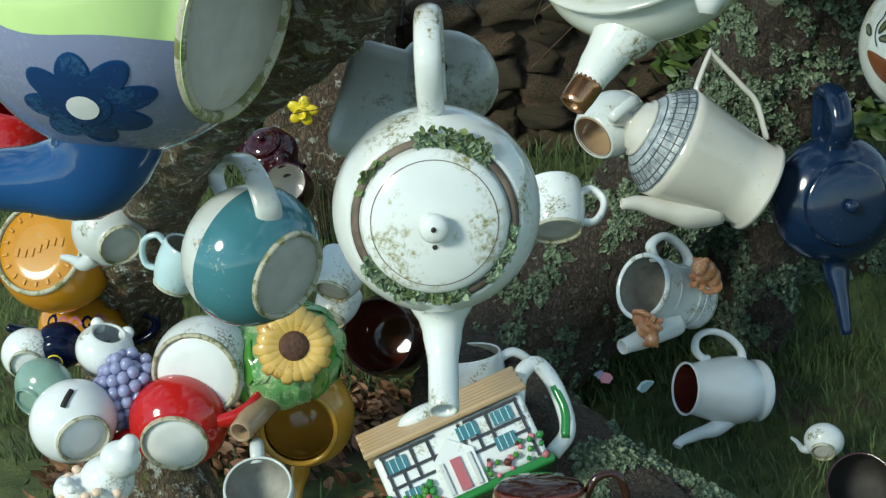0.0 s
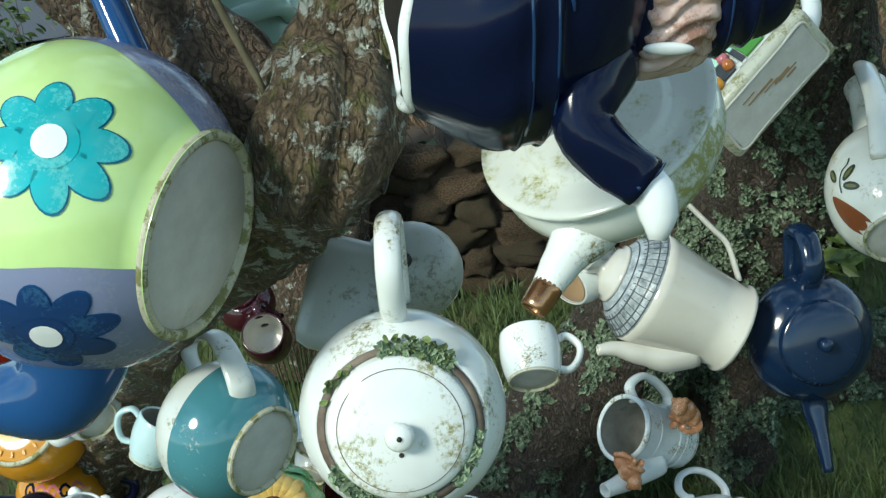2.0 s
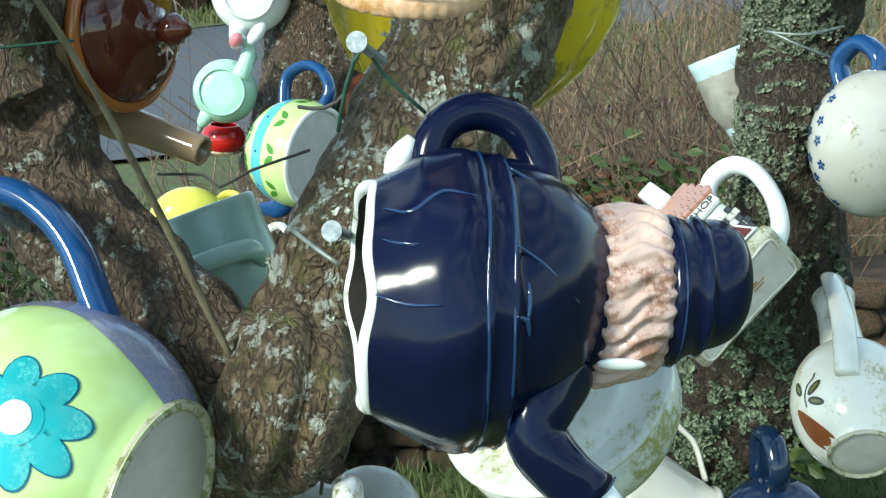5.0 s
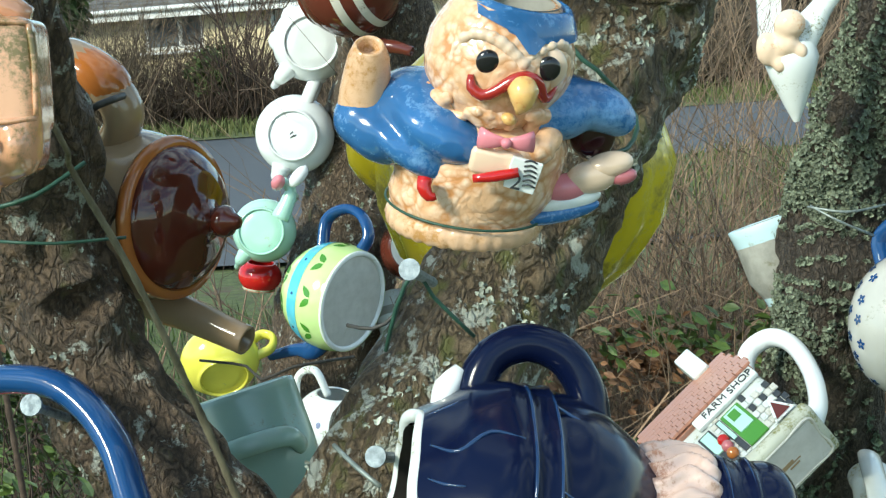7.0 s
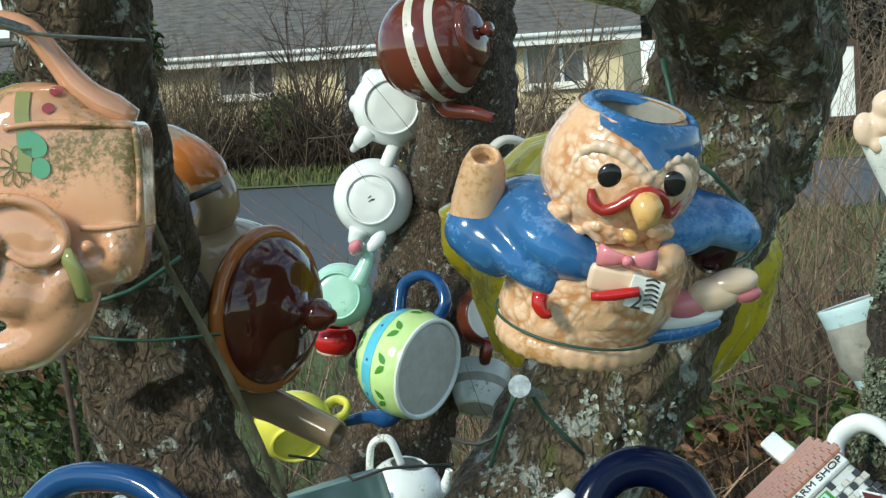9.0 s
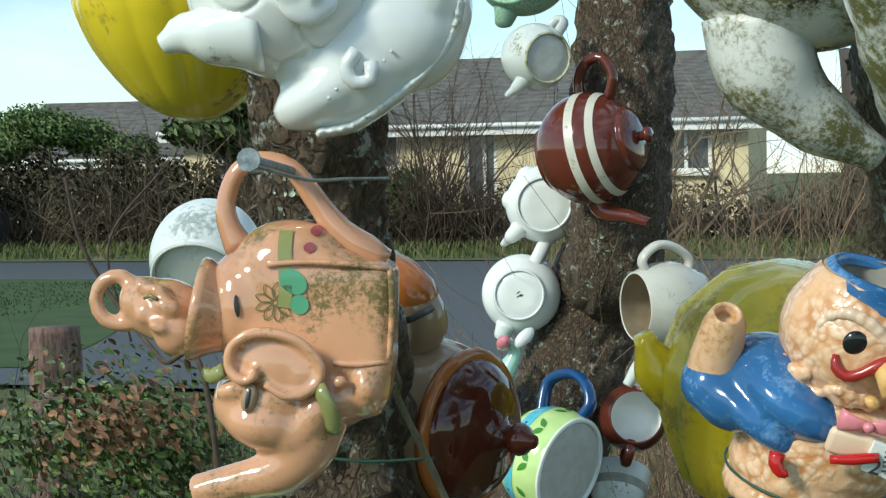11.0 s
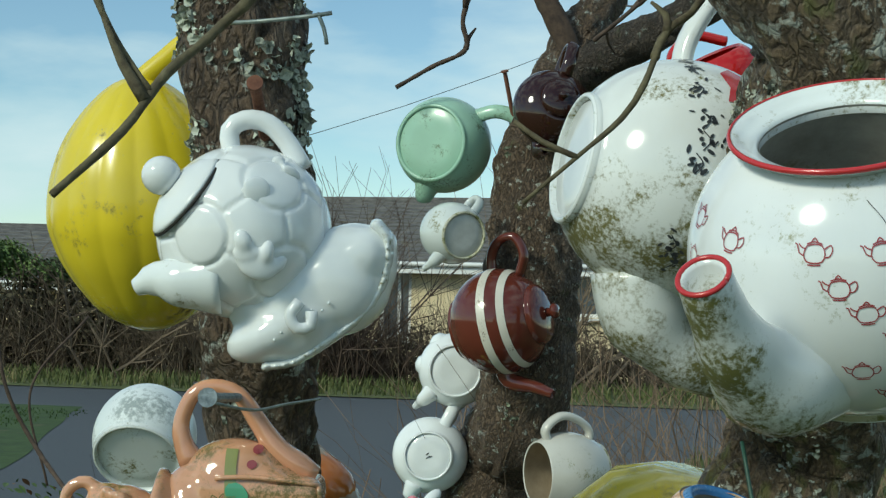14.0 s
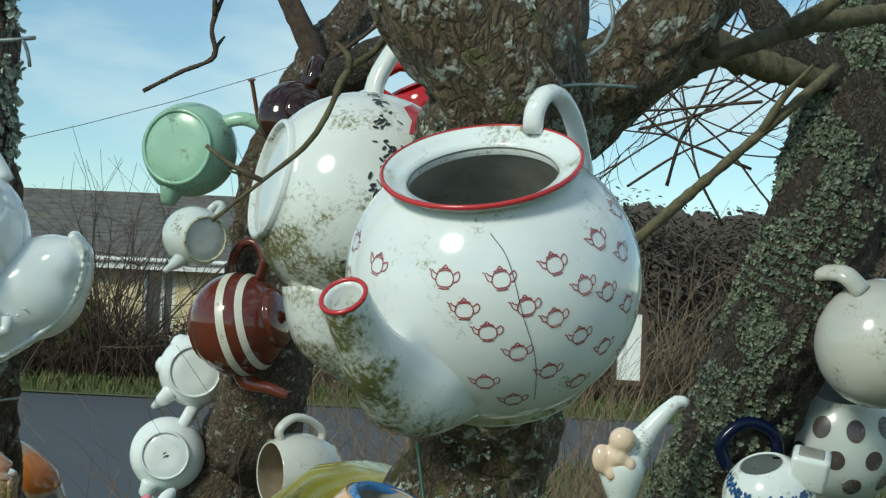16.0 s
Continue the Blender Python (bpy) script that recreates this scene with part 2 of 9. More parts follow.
ROOF = surface("slate roof", (0.060, 0.057, 0.055), (0.185, 0.176, 0.168), 7, 0.75, 0.5, (0.16, 0.14, 0.10), 0.60, 0.9, stretch=(0.5, 1, 2))
WHITE_PAINT = surface("white paint", (0.70, 0.70, 0.68), (0.82, 0.82, 0.80), 12, 0.5, 0.1, (0.4, 0.38, 0.33), 0.72, 9)
GLASS_DARK = surface("window glass", (0.05, 0.065, 0.08), (0.12, 0.14, 0.16), 0.8, 0.08, 0.0)
WOOD_POST = surface("weathered post", (0.05, 0.03, 0.025), (0.26, 0.16, 0.13), 60, 0.9, 1.0, (0.34, 0.32, 0.29), 0.6, 14, (1, 1, 0.2))
NAIL = surface("galvanised nail", (0.12, 0.15, 0.17), (0.32, 0.37, 0.40), 200, 0.5, 0.3, metal=0.4)
RUST = surface("rusty nail", (0.10, 0.035, 0.02), (0.22, 0.09, 0.05), 200, 0.8, 0.4)
WIRE = surface("grey wire", (0.16, 0.19, 0.18), (0.34, 0.38, 0.36), 150, 0.5, 0.1, metal=0.5)
WIRE_GREEN = surface("green wire", (0.015, 0.05, 0.035), (0.03, 0.09, 0.06), 150, 0.5, 0.1)
WIRE_DARK = surface("dark wire", (0.02, 0.02, 0.018), (0.06, 0.055, 0.05), 150, 0.6, 0.1)
UNGLAZED = surface("unglazed clay", (0.46, 0.45, 0.42), (0.58, 0.57, 0.54), 40, 0.55, 0.15, (0.40, 0.39, 0.30), 0.63, 30)
FOOT = surface("worn foot ring", (0.38, 0.36, 0.24), (0.62, 0.60, 0.49), 60, 0.7, 0.3, (0.19, 0.19, 0.07), 0.50, 60)
BLACK = glaze("black paint", (0.012, 0.012, 0.014), 0.15)
INK = surface("black ink", (0.02, 0.025, 0.03), (0.05, 0.055, 0.06), 60, 0.4, 0.0)
# near-black stands in for the shade in gaps, vents, slots and open pots
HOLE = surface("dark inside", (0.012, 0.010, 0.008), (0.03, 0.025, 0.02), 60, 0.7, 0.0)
INSIDE = surface("mottled grey inside", (0.20, 0.195, 0.17), (0.36, 0.35, 0.31), 30, 0.6, 0.1, (0.16, 0.15, 0.09), 0.6, 20)

WHITE = glaze("white glaze", (0.78, 0.80, 0.80), 0.12)
WHITE_W = glaze("weathered white glaze", (0.76, 0.79, 0.78), 0.14, 0.53, dscale=30)
WHITE_ALGAE = glaze("algae-streaked white glaze", (0.62, 0.65, 0.61), 0.16, 0.66, (0.27, 0.27, 0.09), dscale=16)
CREAM_CLEAN = glaze("clean cream glaze", (0.56, 0.54, 0.485), 0.15, 0.12)
PATTERN = surface("grey printed pattern", (0.13, 0.16, 0.18), (0.50, 0.54, 0.56), 90, 0.3, 0.3)
INK_GREY = glaze("dark grey print", (0.09, 0.10, 0.11), 0.3)
CREAM = glaze("cream glaze", (0.56, 0.54, 0.485), 0.15, 0.4)
FADED_DOT = glaze("faded brown dot", (0.085, 0.065, 0.065), 0.25, 0.6, (0.22, 0.20, 0.18))
GREY_DIRTY = glaze("algae-greyed white glaze", (0.33, 0.35, 0.33), 0.35, 0.55, (0.12, 0.13, 0.09))
GREYWHITE = glaze("greyed white glaze", (0.60, 0.63, 0.61), 0.2, 0.4)
NAVY = glaze("navy glaze", (0.003, 0.006, 0.026), 0.15, wave=0.12)
NAVY.node_tree.nodes["Principled BSDF"].inputs["Coat Weight"].default_value = 0.0
NAVY.node_tree.nodes["Principled BSDF"].inputs["Specular IOR Level"].default_value = 0.24
BLUE = glaze("mid blue glaze", (0.012, 0.062, 0.19), 0.10)
COBALT = glaze("cobalt glaze", (0.006, 0.018, 0.050), 0.16, 0.15, (0.10, 0.12, 0.16))
PALEBLUE = glaze("pale blue glaze", (0.50, 0.66, 0.70), 0.15, 0.3)
TEAL = glaze("teal glaze", (0.062, 0.195, 0.235), 0.10, 0.1, (0.30, 0.35, 0.33))
TEAL_PALE = glaze("pale green-grey glaze", (0.27, 0.40, 0.36), 0.22, 0.3, (0.12, 0.14, 0.10))
MINT = glaze("mint glaze", (0.34, 0.54, 0.41), 0.3, 0.45, (0.14, 0.20, 0.12))
MINT_PALE = glaze("pale mint glaze", (0.42, 0.68, 0.57), 0.2, 0.2)
SAGE = glaze("sage glaze", (0.22, 0.34, 0.28), 0.18, 0.2)
LIME = glaze("lime glaze", (0.53, 0.71, 0.29), 0.12, vary=0.16)
LEAFGREEN = glaze("leaf green glaze", (0.07, 0.24, 0.03), 0.15)
GREEN = glaze("emerald glaze", (0.035, 0.22, 0.05), 0.14)
LILAC = glaze("lilac glaze", (0.22, 0.245, 0.38), 0.12, 0.66, (0.22, 0.24, 0.34), vary=0.2, dscale=30)
SKY = glaze("sky blue glaze", (0.10, 0.46, 0.60), 0.12)
TURQ = glaze("turquoise paint", (0.03, 0.38, 0.42), 0.12, 0.78, (0.10, 0.46, 0.46), vary=0.3, dscale=40)
TURQ_DARK = glaze("dark turquoise line", (0.005, 0.12, 0.20), 0.12)
FLOWER_NAVY = glaze("flower navy", (0.010, 0.040, 0.14), 0.12, 0.70, (0.02, 0.09, 0.20), vary=0.3, dscale=40)
YELLOW_OLD = glaze("weathered yellow glaze", (0.60, 0.46, 0.02), 0.18, 0.85, (0.26, 0.20, 0.02), dscale=20)
YELLOW = glaze("yellow glaze", (0.72, 0.56, 0.03), 0.26, 0.52, (0.16, 0.12, 0.02), dscale=26, fine=6)
LEMON = glaze("lemon glaze", (0.72, 0.66, 0.10), 0.15, 0.1)
AMBER = glaze("amber glaze", (0.55, 0.24, 0.015), 0.15, 0.15)
MUSTARD = glaze("mustard glaze", (0.46, 0.24, 0.03), 0.12)
BROWN = glaze("brown glaze", (0.085, 0.018, 0.010), 0.06)
BROWN_RED = glaze("red-brown glaze", (0.115, 0.026, 0.016), 0.10)
DARKBROWN = glaze("dark brown glaze", (0.03, 0.010, 0.007), 0.08)
MAROON = glaze("maroon glaze", (0.035, 0.006, 0.010), 0.08)
ORANGE = glaze("orange glaze", (0.40, 0.13, 0.03), 0.12)
TAN = glaze("tan glaze", (0.33, 0.23, 0.14), 0.12)
PEACH = glaze("peach lustre glaze", (0.66, 0.34, 0.195), 0.07, 0.56, (0.16, 0.115, 0.035), vary=0.25, dscale=34, grow=((0.7, 0, 1), -0.030, 0.10, 0.105), coat=0.9, fine=10)
WHITE_LID = glaze("lid glaze with yellow-brown algae", (0.76, 0.79, 0.78), 0.12, 0.58, (0.24, 0.225, 0.07), dscale=24)
CHIPPED = glaze("flaking white enamel", (0.70, 0.74, 0.74), 0.3, 0.72, (0.30, 0.34, 0.34), dscale=20)
FAR_WOOD = surface("far winter wood", (0.055, 0.046, 0.038), (0.105, 0.086, 0.070), 0.4, 0.95, 0.0)
SEAT = surface("dirty lid seat", (0.055, 0.036, 0.028), (0.22, 0.17, 0.13), 40, 0.6, 0.2)
PRINT_BODY = glaze("white glaze with an algae film below", (0.78, 0.80, 0.80), 0.12, 0.40, (0.16, 0.16, 0.045), dscale=24, grow=((0.55, -0.2, -0.8), 0.016, 0.05, 0.11), fine=12)
PRINT_SPOUT = glaze("algae-green spout glaze", (0.76, 0.78, 0.77), 0.14, 0.46, (0.14, 0.135, 0.04), dscale=28, grow=((0.80, -0.42, -0.42), 0.030, 0.055, 0.165), fine=10)
MARKED = glaze("white glaze greened underneath", (0.76, 0.78, 0.76), 0.13, 0.40, (0.15, 0.14, 0.045), dscale=30, grow=((1, -0.1, 0), 0.000, 0.075, 0.115), fine=10)
OWL_ARM = glaze("owl arm", (0.72, 0.46, 0.29), 0.14, 0.82, (0.40, 0.20, 0.06), dscale=26)


def feathers():
    """Moulded overlapping feathers, pale in the middle and orange-brown in the hollows."""
    m, n, l, b = mat_new("owl feathers")
    tc, nz, vo, add = n.new("ShaderNodeTexCoord"), n.new("ShaderNodeTexNoise"), n.new("ShaderNodeTexVoronoi"), n.new("ShaderNodeMixRGB")
    nz.inputs["Scale"].default_value, nz.inputs["Detail"].default_value = 45, 5
    l.new(tc.outputs["Object"], nz.inputs["Vector"])
    add.inputs[0].default_value = 0.02
    l.new(tc.outputs["Object"], add.inputs[1])
    l.new(nz.outputs[1], add.inputs[2])
    vo.inputs["Scale"].default_value = 215
    l.new(add.outputs[0], vo.inputs["Vector"])
    rp = n.new("ShaderNodeValToRGB")
    rp.color_ramp.elements[0].position, rp.color_ramp.elements[1].position = 0.30, 0.75
    rp.color_ramp.elements[0].color, rp.color_ramp.elements[1].color = rgba((0.80, 0.58, 0.42)), rgba((0.54, 0.25, 0.10))
    l.new(vo.outputs["Distance"], rp.inputs[0])
    r2 = n.new("ShaderNodeValToRGB")
    r2.color_ramp.elements[0].position, r2.color_ramp.elements[1].position = 0.42, 0.62
    l.new(nz.outputs[0], r2.inputs[0])
    mx = n.new("ShaderNodeMixRGB")
    l.new(r2.outputs[0], mx.inputs[0])
    l.new(rp.outputs[0], mx.inputs[1])
    mx.inputs[2].default_value = rgba((0.76, 0.46, 0.27))
    l.new(mx.outputs[0], b.inputs["Base Color"])
    b.inputs["Roughness"].default_value = 0.16
    b.inputs["Coat Weight"].default_value = 0.3
    bp = n.new("ShaderNodeBump")
    bp.invert = True
    bp.inputs["Strength"].default_value, bp.inputs["Distance"].default_value = 0.42, 0.0016
    l.new(vo.outputs["Distance"], bp.inputs["Height"])
    l.new(bp.outputs[0], b.inputs["Normal"])
    return m


OWL_SKIN = feathers()
OWL_PALE = glaze("owl face", (0.78, 0.58, 0.43), 0.14, 0.55, (0.55, 0.27, 0.12), dscale=30)
OWL_BLUE = glaze("owl jacket", (0.04, 0.16, 0.40), 0.16, 0.72, (0.14, 0.30, 0.54), vary=0.5, dscale=26)
BEAK = glaze("beak yellow", (0.72, 0.44, 0.16), 0.14, 0.5, (0.50, 0.22, 0.06), dscale=30)
MOUSTACHE = glaze("worn red paint", (0.36, 0.025, 0.02), 0.18, 0.3, (0.5, 0.2, 0.12), vary=0.3)
RED = glaze("red glaze", (0.46, 0.012, 0.012), 0.10)
RED_LINE = glaze("red line", (0.50, 0.03, 0.035), 0.2)
MINT_DEEP = glaze("green leaf paint", (0.10, 0.34, 0.20), 0.15)
LEAF_DARK = glaze("dark leaf paint", (0.045, 0.05, 0.025), 0.25)
RUSSET = glaze("russet pear paint", (0.25, 0.075, 0.025), 0.2, vary=0.35)
PEAR_WHITE = glaze("cream-white weathered glaze", (0.74, 0.74, 0.67), 0.14, 0.55, (0.36, 0.30, 0.13), dscale=22)
MOSSY_WHITE = glaze("cream glaze greened by algae", (0.52, 0.52, 0.42), 0.35, 0.85, (0.20, 0.19, 0.06), dscale=30)
SAGE_OLIVE = glaze("pale olive paint", (0.26, 0.27, 0.10), 0.15, 0.4)
OLIVE = glaze("olive paint", (0.16, 0.16, 0.06), 0.2)
PRINT_RED = glaze("dull red print", (0.34, 0.07, 0.08), 0.2)
PINK = glaze("pink glaze", (0.66, 0.22, 0.26), 0.15)
ROSE = glaze("rose print", (0.46, 0.14, 0.16), 0.25)
BEARD = glaze("bronze-pink beard", (0.56, 0.40, 0.345), 0.20, 0.80, (0.27, 0.13, 0.085), vary=0.35, dscale=34, coat=0.5)
NAVY_EDGE = glaze("thin blue glaze on edges", (0.010, 0.032, 0.095), 0.10)
PEACH_CLEAN = glaze("clean peach lustre glaze", (0.62, 0.30, 0.17), 0.07, 0.36, (0.25, 0.14, 0.05), vary=0.25, dscale=14, coat=0.9)
GOLD = surface("worn gilding", (0.36, 0.17, 0.08), (0.62, 0.36, 0.20), 60, 0.22, 0.1, metal=0.9)
GRAPE = glaze("violet glaze", (0.29, 0.31, 0.50), 0.2, 0.5, (0.16, 0.13, 0.22), dscale=40)
GINGER = glaze("ginger glaze", (0.50, 0.22, 0.10), 0.15, 0.70, (0.62, 0.42, 0.28), dscale=44)
STRIPE = glaze("worn white stripe", (0.62, 0.58, 0.50), 0.35, 0.35, (0.13, 0.07, 0.04), dscale=40)
PETAL = glaze("sunflower petal", (0.66, 0.43, 0.12), 0.2, 0.55, (0.33, 0.15, 0.03), dscale=40)
SEED = surface("seed head", (0.05, 0.02, 0.01), (0.13, 0.055, 0.03), 200, 0.6, 0.8)
CABBAGE = glaze("green majolica", (0.17, 0.40, 0.14), 0.12, 0.8, (0.42, 0.52, 0.27), vary=0.35, dscale=40)
ROOFTILE = glaze("pink roof tile", (0.42, 0.19, 0.13), 0.3, 0.2)
THATCH = glaze("straw roof", (0.50, 0.35, 0.20), 0.3, 0.3, (0.3, 0.17, 0.08))


# ---- mesh tools ----
def place(at, up, side):
    """Pose at a point whose z axis is up and whose x axis leans to side."""
    z = Vector(up).normalized()
    x = Vector(side)
    x = (x - z * x.dot(z)).normalized()
    y = z.cross(x)
    m = Matrix((x, y, z)).transposed().to_4x4()
    m.translation = at
    return m


def mesh_of(name, bm, mats, smooth=True):
    me = bpy.data.meshes.new(name)
    bmesh.ops.recalc_face_normals(bm, faces=bm.faces)
    for f in bm.faces:
        f.smooth = smooth
    bm.to_mesh(me)
    bm.free()
    for m in (mats if isinstance(mats, (list, tuple)) else [mats]):
        me.materials.append(m)
    return me


def part(name, bm, material, parent, label="", smooth=True):
    ob = new(name, mesh_of(name, bm, material, smooth))
    ob.parent = parent
    if label:
        ob["label"] = label
    return ob


def thing(name, label, category, m, group=""):
    ob = new(name)
    ob.empty_display_size = 0.02
    ob.matrix_basis = m
    return tagged(ob, label, category, group)


def solid(name, bm, material, label="", category="", kind="", m=None, smooth=True, group=""):
    ob = new(name, mesh_of(name, bm, material, smooth))
    if m is not None:
        ob.matrix_basis = m
    return tagged(ob, label, category, group, kind)


def lathe(profile, n=56, scale=(1, 1), wob=0.0):
    bm = bmesh.new()
    rings = []
    for r, z in profile:
        if r < 1e-6:
            rings.append([bm.verts.new((0, 0, z))])
        else:
            rings.append([bm.verts.new((r * math.cos(a) * scale[0], r * math.sin(a) * scale[1], z)) for a in (2 * math.pi * i / n for i in range(n))])
    for a, b in zip(rings, rings[1:]):
        if len(a) == 1 and len(b) == 1:
            continue
        for i in range(n):
            j = (i + 1) % n
            if len(a) == 1:
                bm.faces.new((a[0], b[i], b[j]))
            elif len(b) == 1:
                bm.faces.new((a[i], a[j], b[0]))
            else:
                bm.faces.new((a[i], a[j], b[j], b[i]))
    return bm


def spline(pts, step):
    """Catmull-Rom through pts, as a list of (point, fraction)."""
    pts = [Vector(p) for p in pts]
    if len(pts) == 2:
        pts = [pts[0], (pts[0] + pts[1]) / 2, pts[1]]
    ext = [pts[0] * 2 - pts[1]] + pts + [pts[-1] * 2 - pts[-2]]
    out = []
    for i in range(len(pts) - 1):
        p0, p1, p2, p3 = ext[i:i + 4]
        k = max(2, int((p2 - p1).length / step))
        for j in range(k):
            t = j / k
            out.append((0.5 * (2 * p1 + (p2 - p0) * t + (2 * p0 - 5 * p1 + 4 * p2 - p3) * t * t + (3 * p1 - p0 - 3 * p2 + p3) * t ** 3), (i + t) / (len(pts) - 1)))
    out.append((pts[-1], 1.0))
    return out


def radius_at(radii, f):
    if isinstance(radii, (int, float)):
        return radii
    x = f * (len(radii) - 1)
    i = min(int(x), len(radii) - 2)
    t = x - i
    t = t * t * (3 - 2 * t) if len(radii) > 2 else t
    return radii[i] * (1 - t) + radii[i + 1] * t


def tube(pts, radii, n=14, step=None, flat=1.0, side=None, bm=None, caps=True, hollow=False, shape=None):
    """A tube along a smooth path. flat: thickness across the side direction; hollow: an open far end with a wall."""
    bm = bm or bmesh.new()
    big = radii if isinstance(radii, (int, float)) else max(radii)
    line = spline(pts, step or max(big * 0.5, 0.002))
    dirs = []
    for i in range(len(line)):
        a, b = line[max(0, i - 1)][0], line[min(len(line) - 1, i + 1)][0]
        dirs.append((b - a).normalized())
    ref = Vector(side) if side is not None else (Vector((0, 0, 1)) if abs(dirs[0].z) < 0.9 else Vector((1, 0, 0)))
    u = (ref - dirs[0] * ref.dot(dirs[0])).normalized()
    rings = []

    def ring(c, d, r):
        v = d.cross(u)
        return [bm.verts.new(c + (u * math.cos(a) * flat + v * math.sin(a)) * r * (shape(a, c) if shape else 1)) for a in (2 * math.pi * k / n for k in range(n))]
    for (c, f), d in zip(line, dirs):
        u = (u - d * u.dot(d)).normalized()
        rings.append(ring(c, d, radius_at(radii, f)))
    if hollow:
        c, d, r = line[-1][0], dirs[-1], radius_at(radii, 1)
        rings.append(ring(c + d * r * 0.1, d, r * 0.86))
        rings.append(ring(c - d * r * 0.1, d, r * 0.70))
        k = max(0, len(line) - 1 - max(2, int(len(line) * 0.25)))
        rings.append(ring(line[k][0], dirs[k], radius_at(radii, line[k][1]) * 0.62))
    for a, b in zip(rings, rings[1:]):
        for i in range(n):
            j = (i + 1) % n
            bm.faces.new((a[i], a[j], b[j], b[i]))
    if caps:
        bm.faces.new(rings[0])
        bm.faces.new(rings[-1])
    return bm


def ball(c, r, bm=None, turn=None, sub=3):
    bm = bm or bmesh.new()
    r = (r, r, r) if isinstance(r, (int, float)) else r
    made = bmesh.ops.create_icosphere(bm, subdivisions=sub, radius=1)["verts"]
    m = Matrix.Translation(c) @ (pose(0, 0, 0, *turn) if turn else Matrix()) @ Matrix.Diagonal((*r, 1))
    bmesh.ops.transform(bm, matrix=m, verts=made)
    return bm


def box(bm, c, s, turn=None, bevel=0.0):
    made = bmesh.ops.create_cube(bm, size=1)["verts"]
    if bevel:
        bmesh.ops.transform(bm, matrix=Matrix.Diagonal((*s, 1)), verts=made)
        edges = list({e for v in made for e in v.link_edges})
        res = bmesh.ops.bevel(bm, geom=edges, offset=bevel, segments=2, affect="EDGES", profile=0.5)
        made = list({v for f in res["faces"] for v in f.verts} | {v for v in made if v.is_valid})
        bmesh.ops.transform(bm, matrix=Matrix.Translation(c) @ (pose(0, 0, 0, *turn) if turn else Matrix()), verts=made)
    else:
        bmesh.ops.transform(bm, matrix=Matrix.Translation(c) @ (pose(0, 0, 0, *turn) if turn else Matrix()) @ Matrix.Diagonal((*s, 1)), verts=made)
    return bm


def blend(ob, voxel, smooth=4):
    """Melt the lumps of a part into one skin."""
    r = ob.modifiers.new("skin", "REMESH")
    r.mode, r.voxel_size, r.use_smooth_shade = "VOXEL", voxel, True
    s = ob.modifiers.new("soften", "SMOOTH")
    s.factor, s.iterations = 0.5, smooth
    return ob


def tree_of(ob):
    """Ray-casting tree of a part's mesh, in its own axes."""
    from mathutils.bvhtree import BVHTree
    me = ob.data
    return BVHTree.FromPolygons([v.co[:] for v in me.vertices], [p.vertices[:] for p in me.polygons])


def patch(tree, eye, way, up, outline, lift=0.0006, rings=4, bm=None):
    """A painted shape: a star-shaped outline thrown along way onto a surface, lying just proud of it."""
    bm = bm or bmesh.new()
    way = Vector(way).normalized()
    e2 = Vector(up)
    e2 = (e2 - way * e2.dot(way)).normalized()
    e1 = way.cross(e2)
    cu = sum(p[0] for p in outline) / len(outline)
    cv = sum(p[1] for p in outline) / len(outline)

    def hit(u, v):
        loc, nor, _, _ = tree.ray_cast(Vector(eye) + e1 * u + e2 * v, way)
        if loc is None:
            return None
        return bm.verts.new(loc - way * lift if nor is None else loc + (nor if nor.dot(way) < 0 else -nor) * lift)
    centre = hit(cu, cv)
    prev = None
    for k in range(1, rings + 1):
        row = [hit(cu + (u - cu) * k / rings, cv + (v - cv) * k / rings) for u, v in outline]
        for i in range(len(row)):
            j = (i + 1) % len(row)
            quad = [row[i], row[j]] + ([prev[j], prev[i]] if prev else [centre])
            if all(q is not None for q in quad):
                try:
                    bm.faces.new(quad)
                except ValueError:
                    pass
        prev = row
    return bm


def stroke(tree, eye, way, up, pts, width, lift=0.0006, bm=None, step=None):
    """A painted line on a surface."""
    bm = bm or bmesh.new()
    way = Vector(way).normalized()
    e2 = Vector(up)
    e2 = (e2 - way * e2.dot(way)).normalized()
    e1 = way.cross(e2)
    line = [p for p, f in spline([(a, b, 0) for a, b in pts], step or width * 1.2)]
    last = None
    for i, p in enumerate(line):
        d = (line[min(i + 1, len(line) - 1)] - line[max(i - 1, 0)]).normalized()
        s = Vector((-d.y, d.x, 0)) * width / 2
        pair = []
        for q in (p + s, p - s):
            loc, nor, _, _ = tree.ray_cast(Vector(eye) + e1 * q.x + e2 * q.y, way)
            pair.append(None if loc is None else bm.verts.new(loc + (nor if nor.dot(way) < 0 else -nor) * lift))
        if last and all(v is not None for v in last + pair):
            bm.faces.new((last[0], pair[0], pair[1], last[1]))
        last = pair
    return bm


def ellipse(cx, cy, a, b, turn=0.0, n=20):
    c, s = math.cos(radians(turn)), math.sin(radians(turn))
    return [(cx + a * math.cos(t) * c - b * math.sin(t) * s, cy + a * math.cos(t) * s + b * math.sin(t) * c) for t in (2 * math.pi * i / n for i in range(n))]


def petals(cx, cy, inner, length, width, count, first=0.0):
    """Outlines of the petals of a painted flower."""
    out = []
    for i in range(count):
        a = first + 360 * i / count
        m = inner + length / 2
        out.append(ellipse(cx + m * math.cos(radians(a)), cy + m * math.sin(radians(a)), length / 2, width / 2, a))
    return out

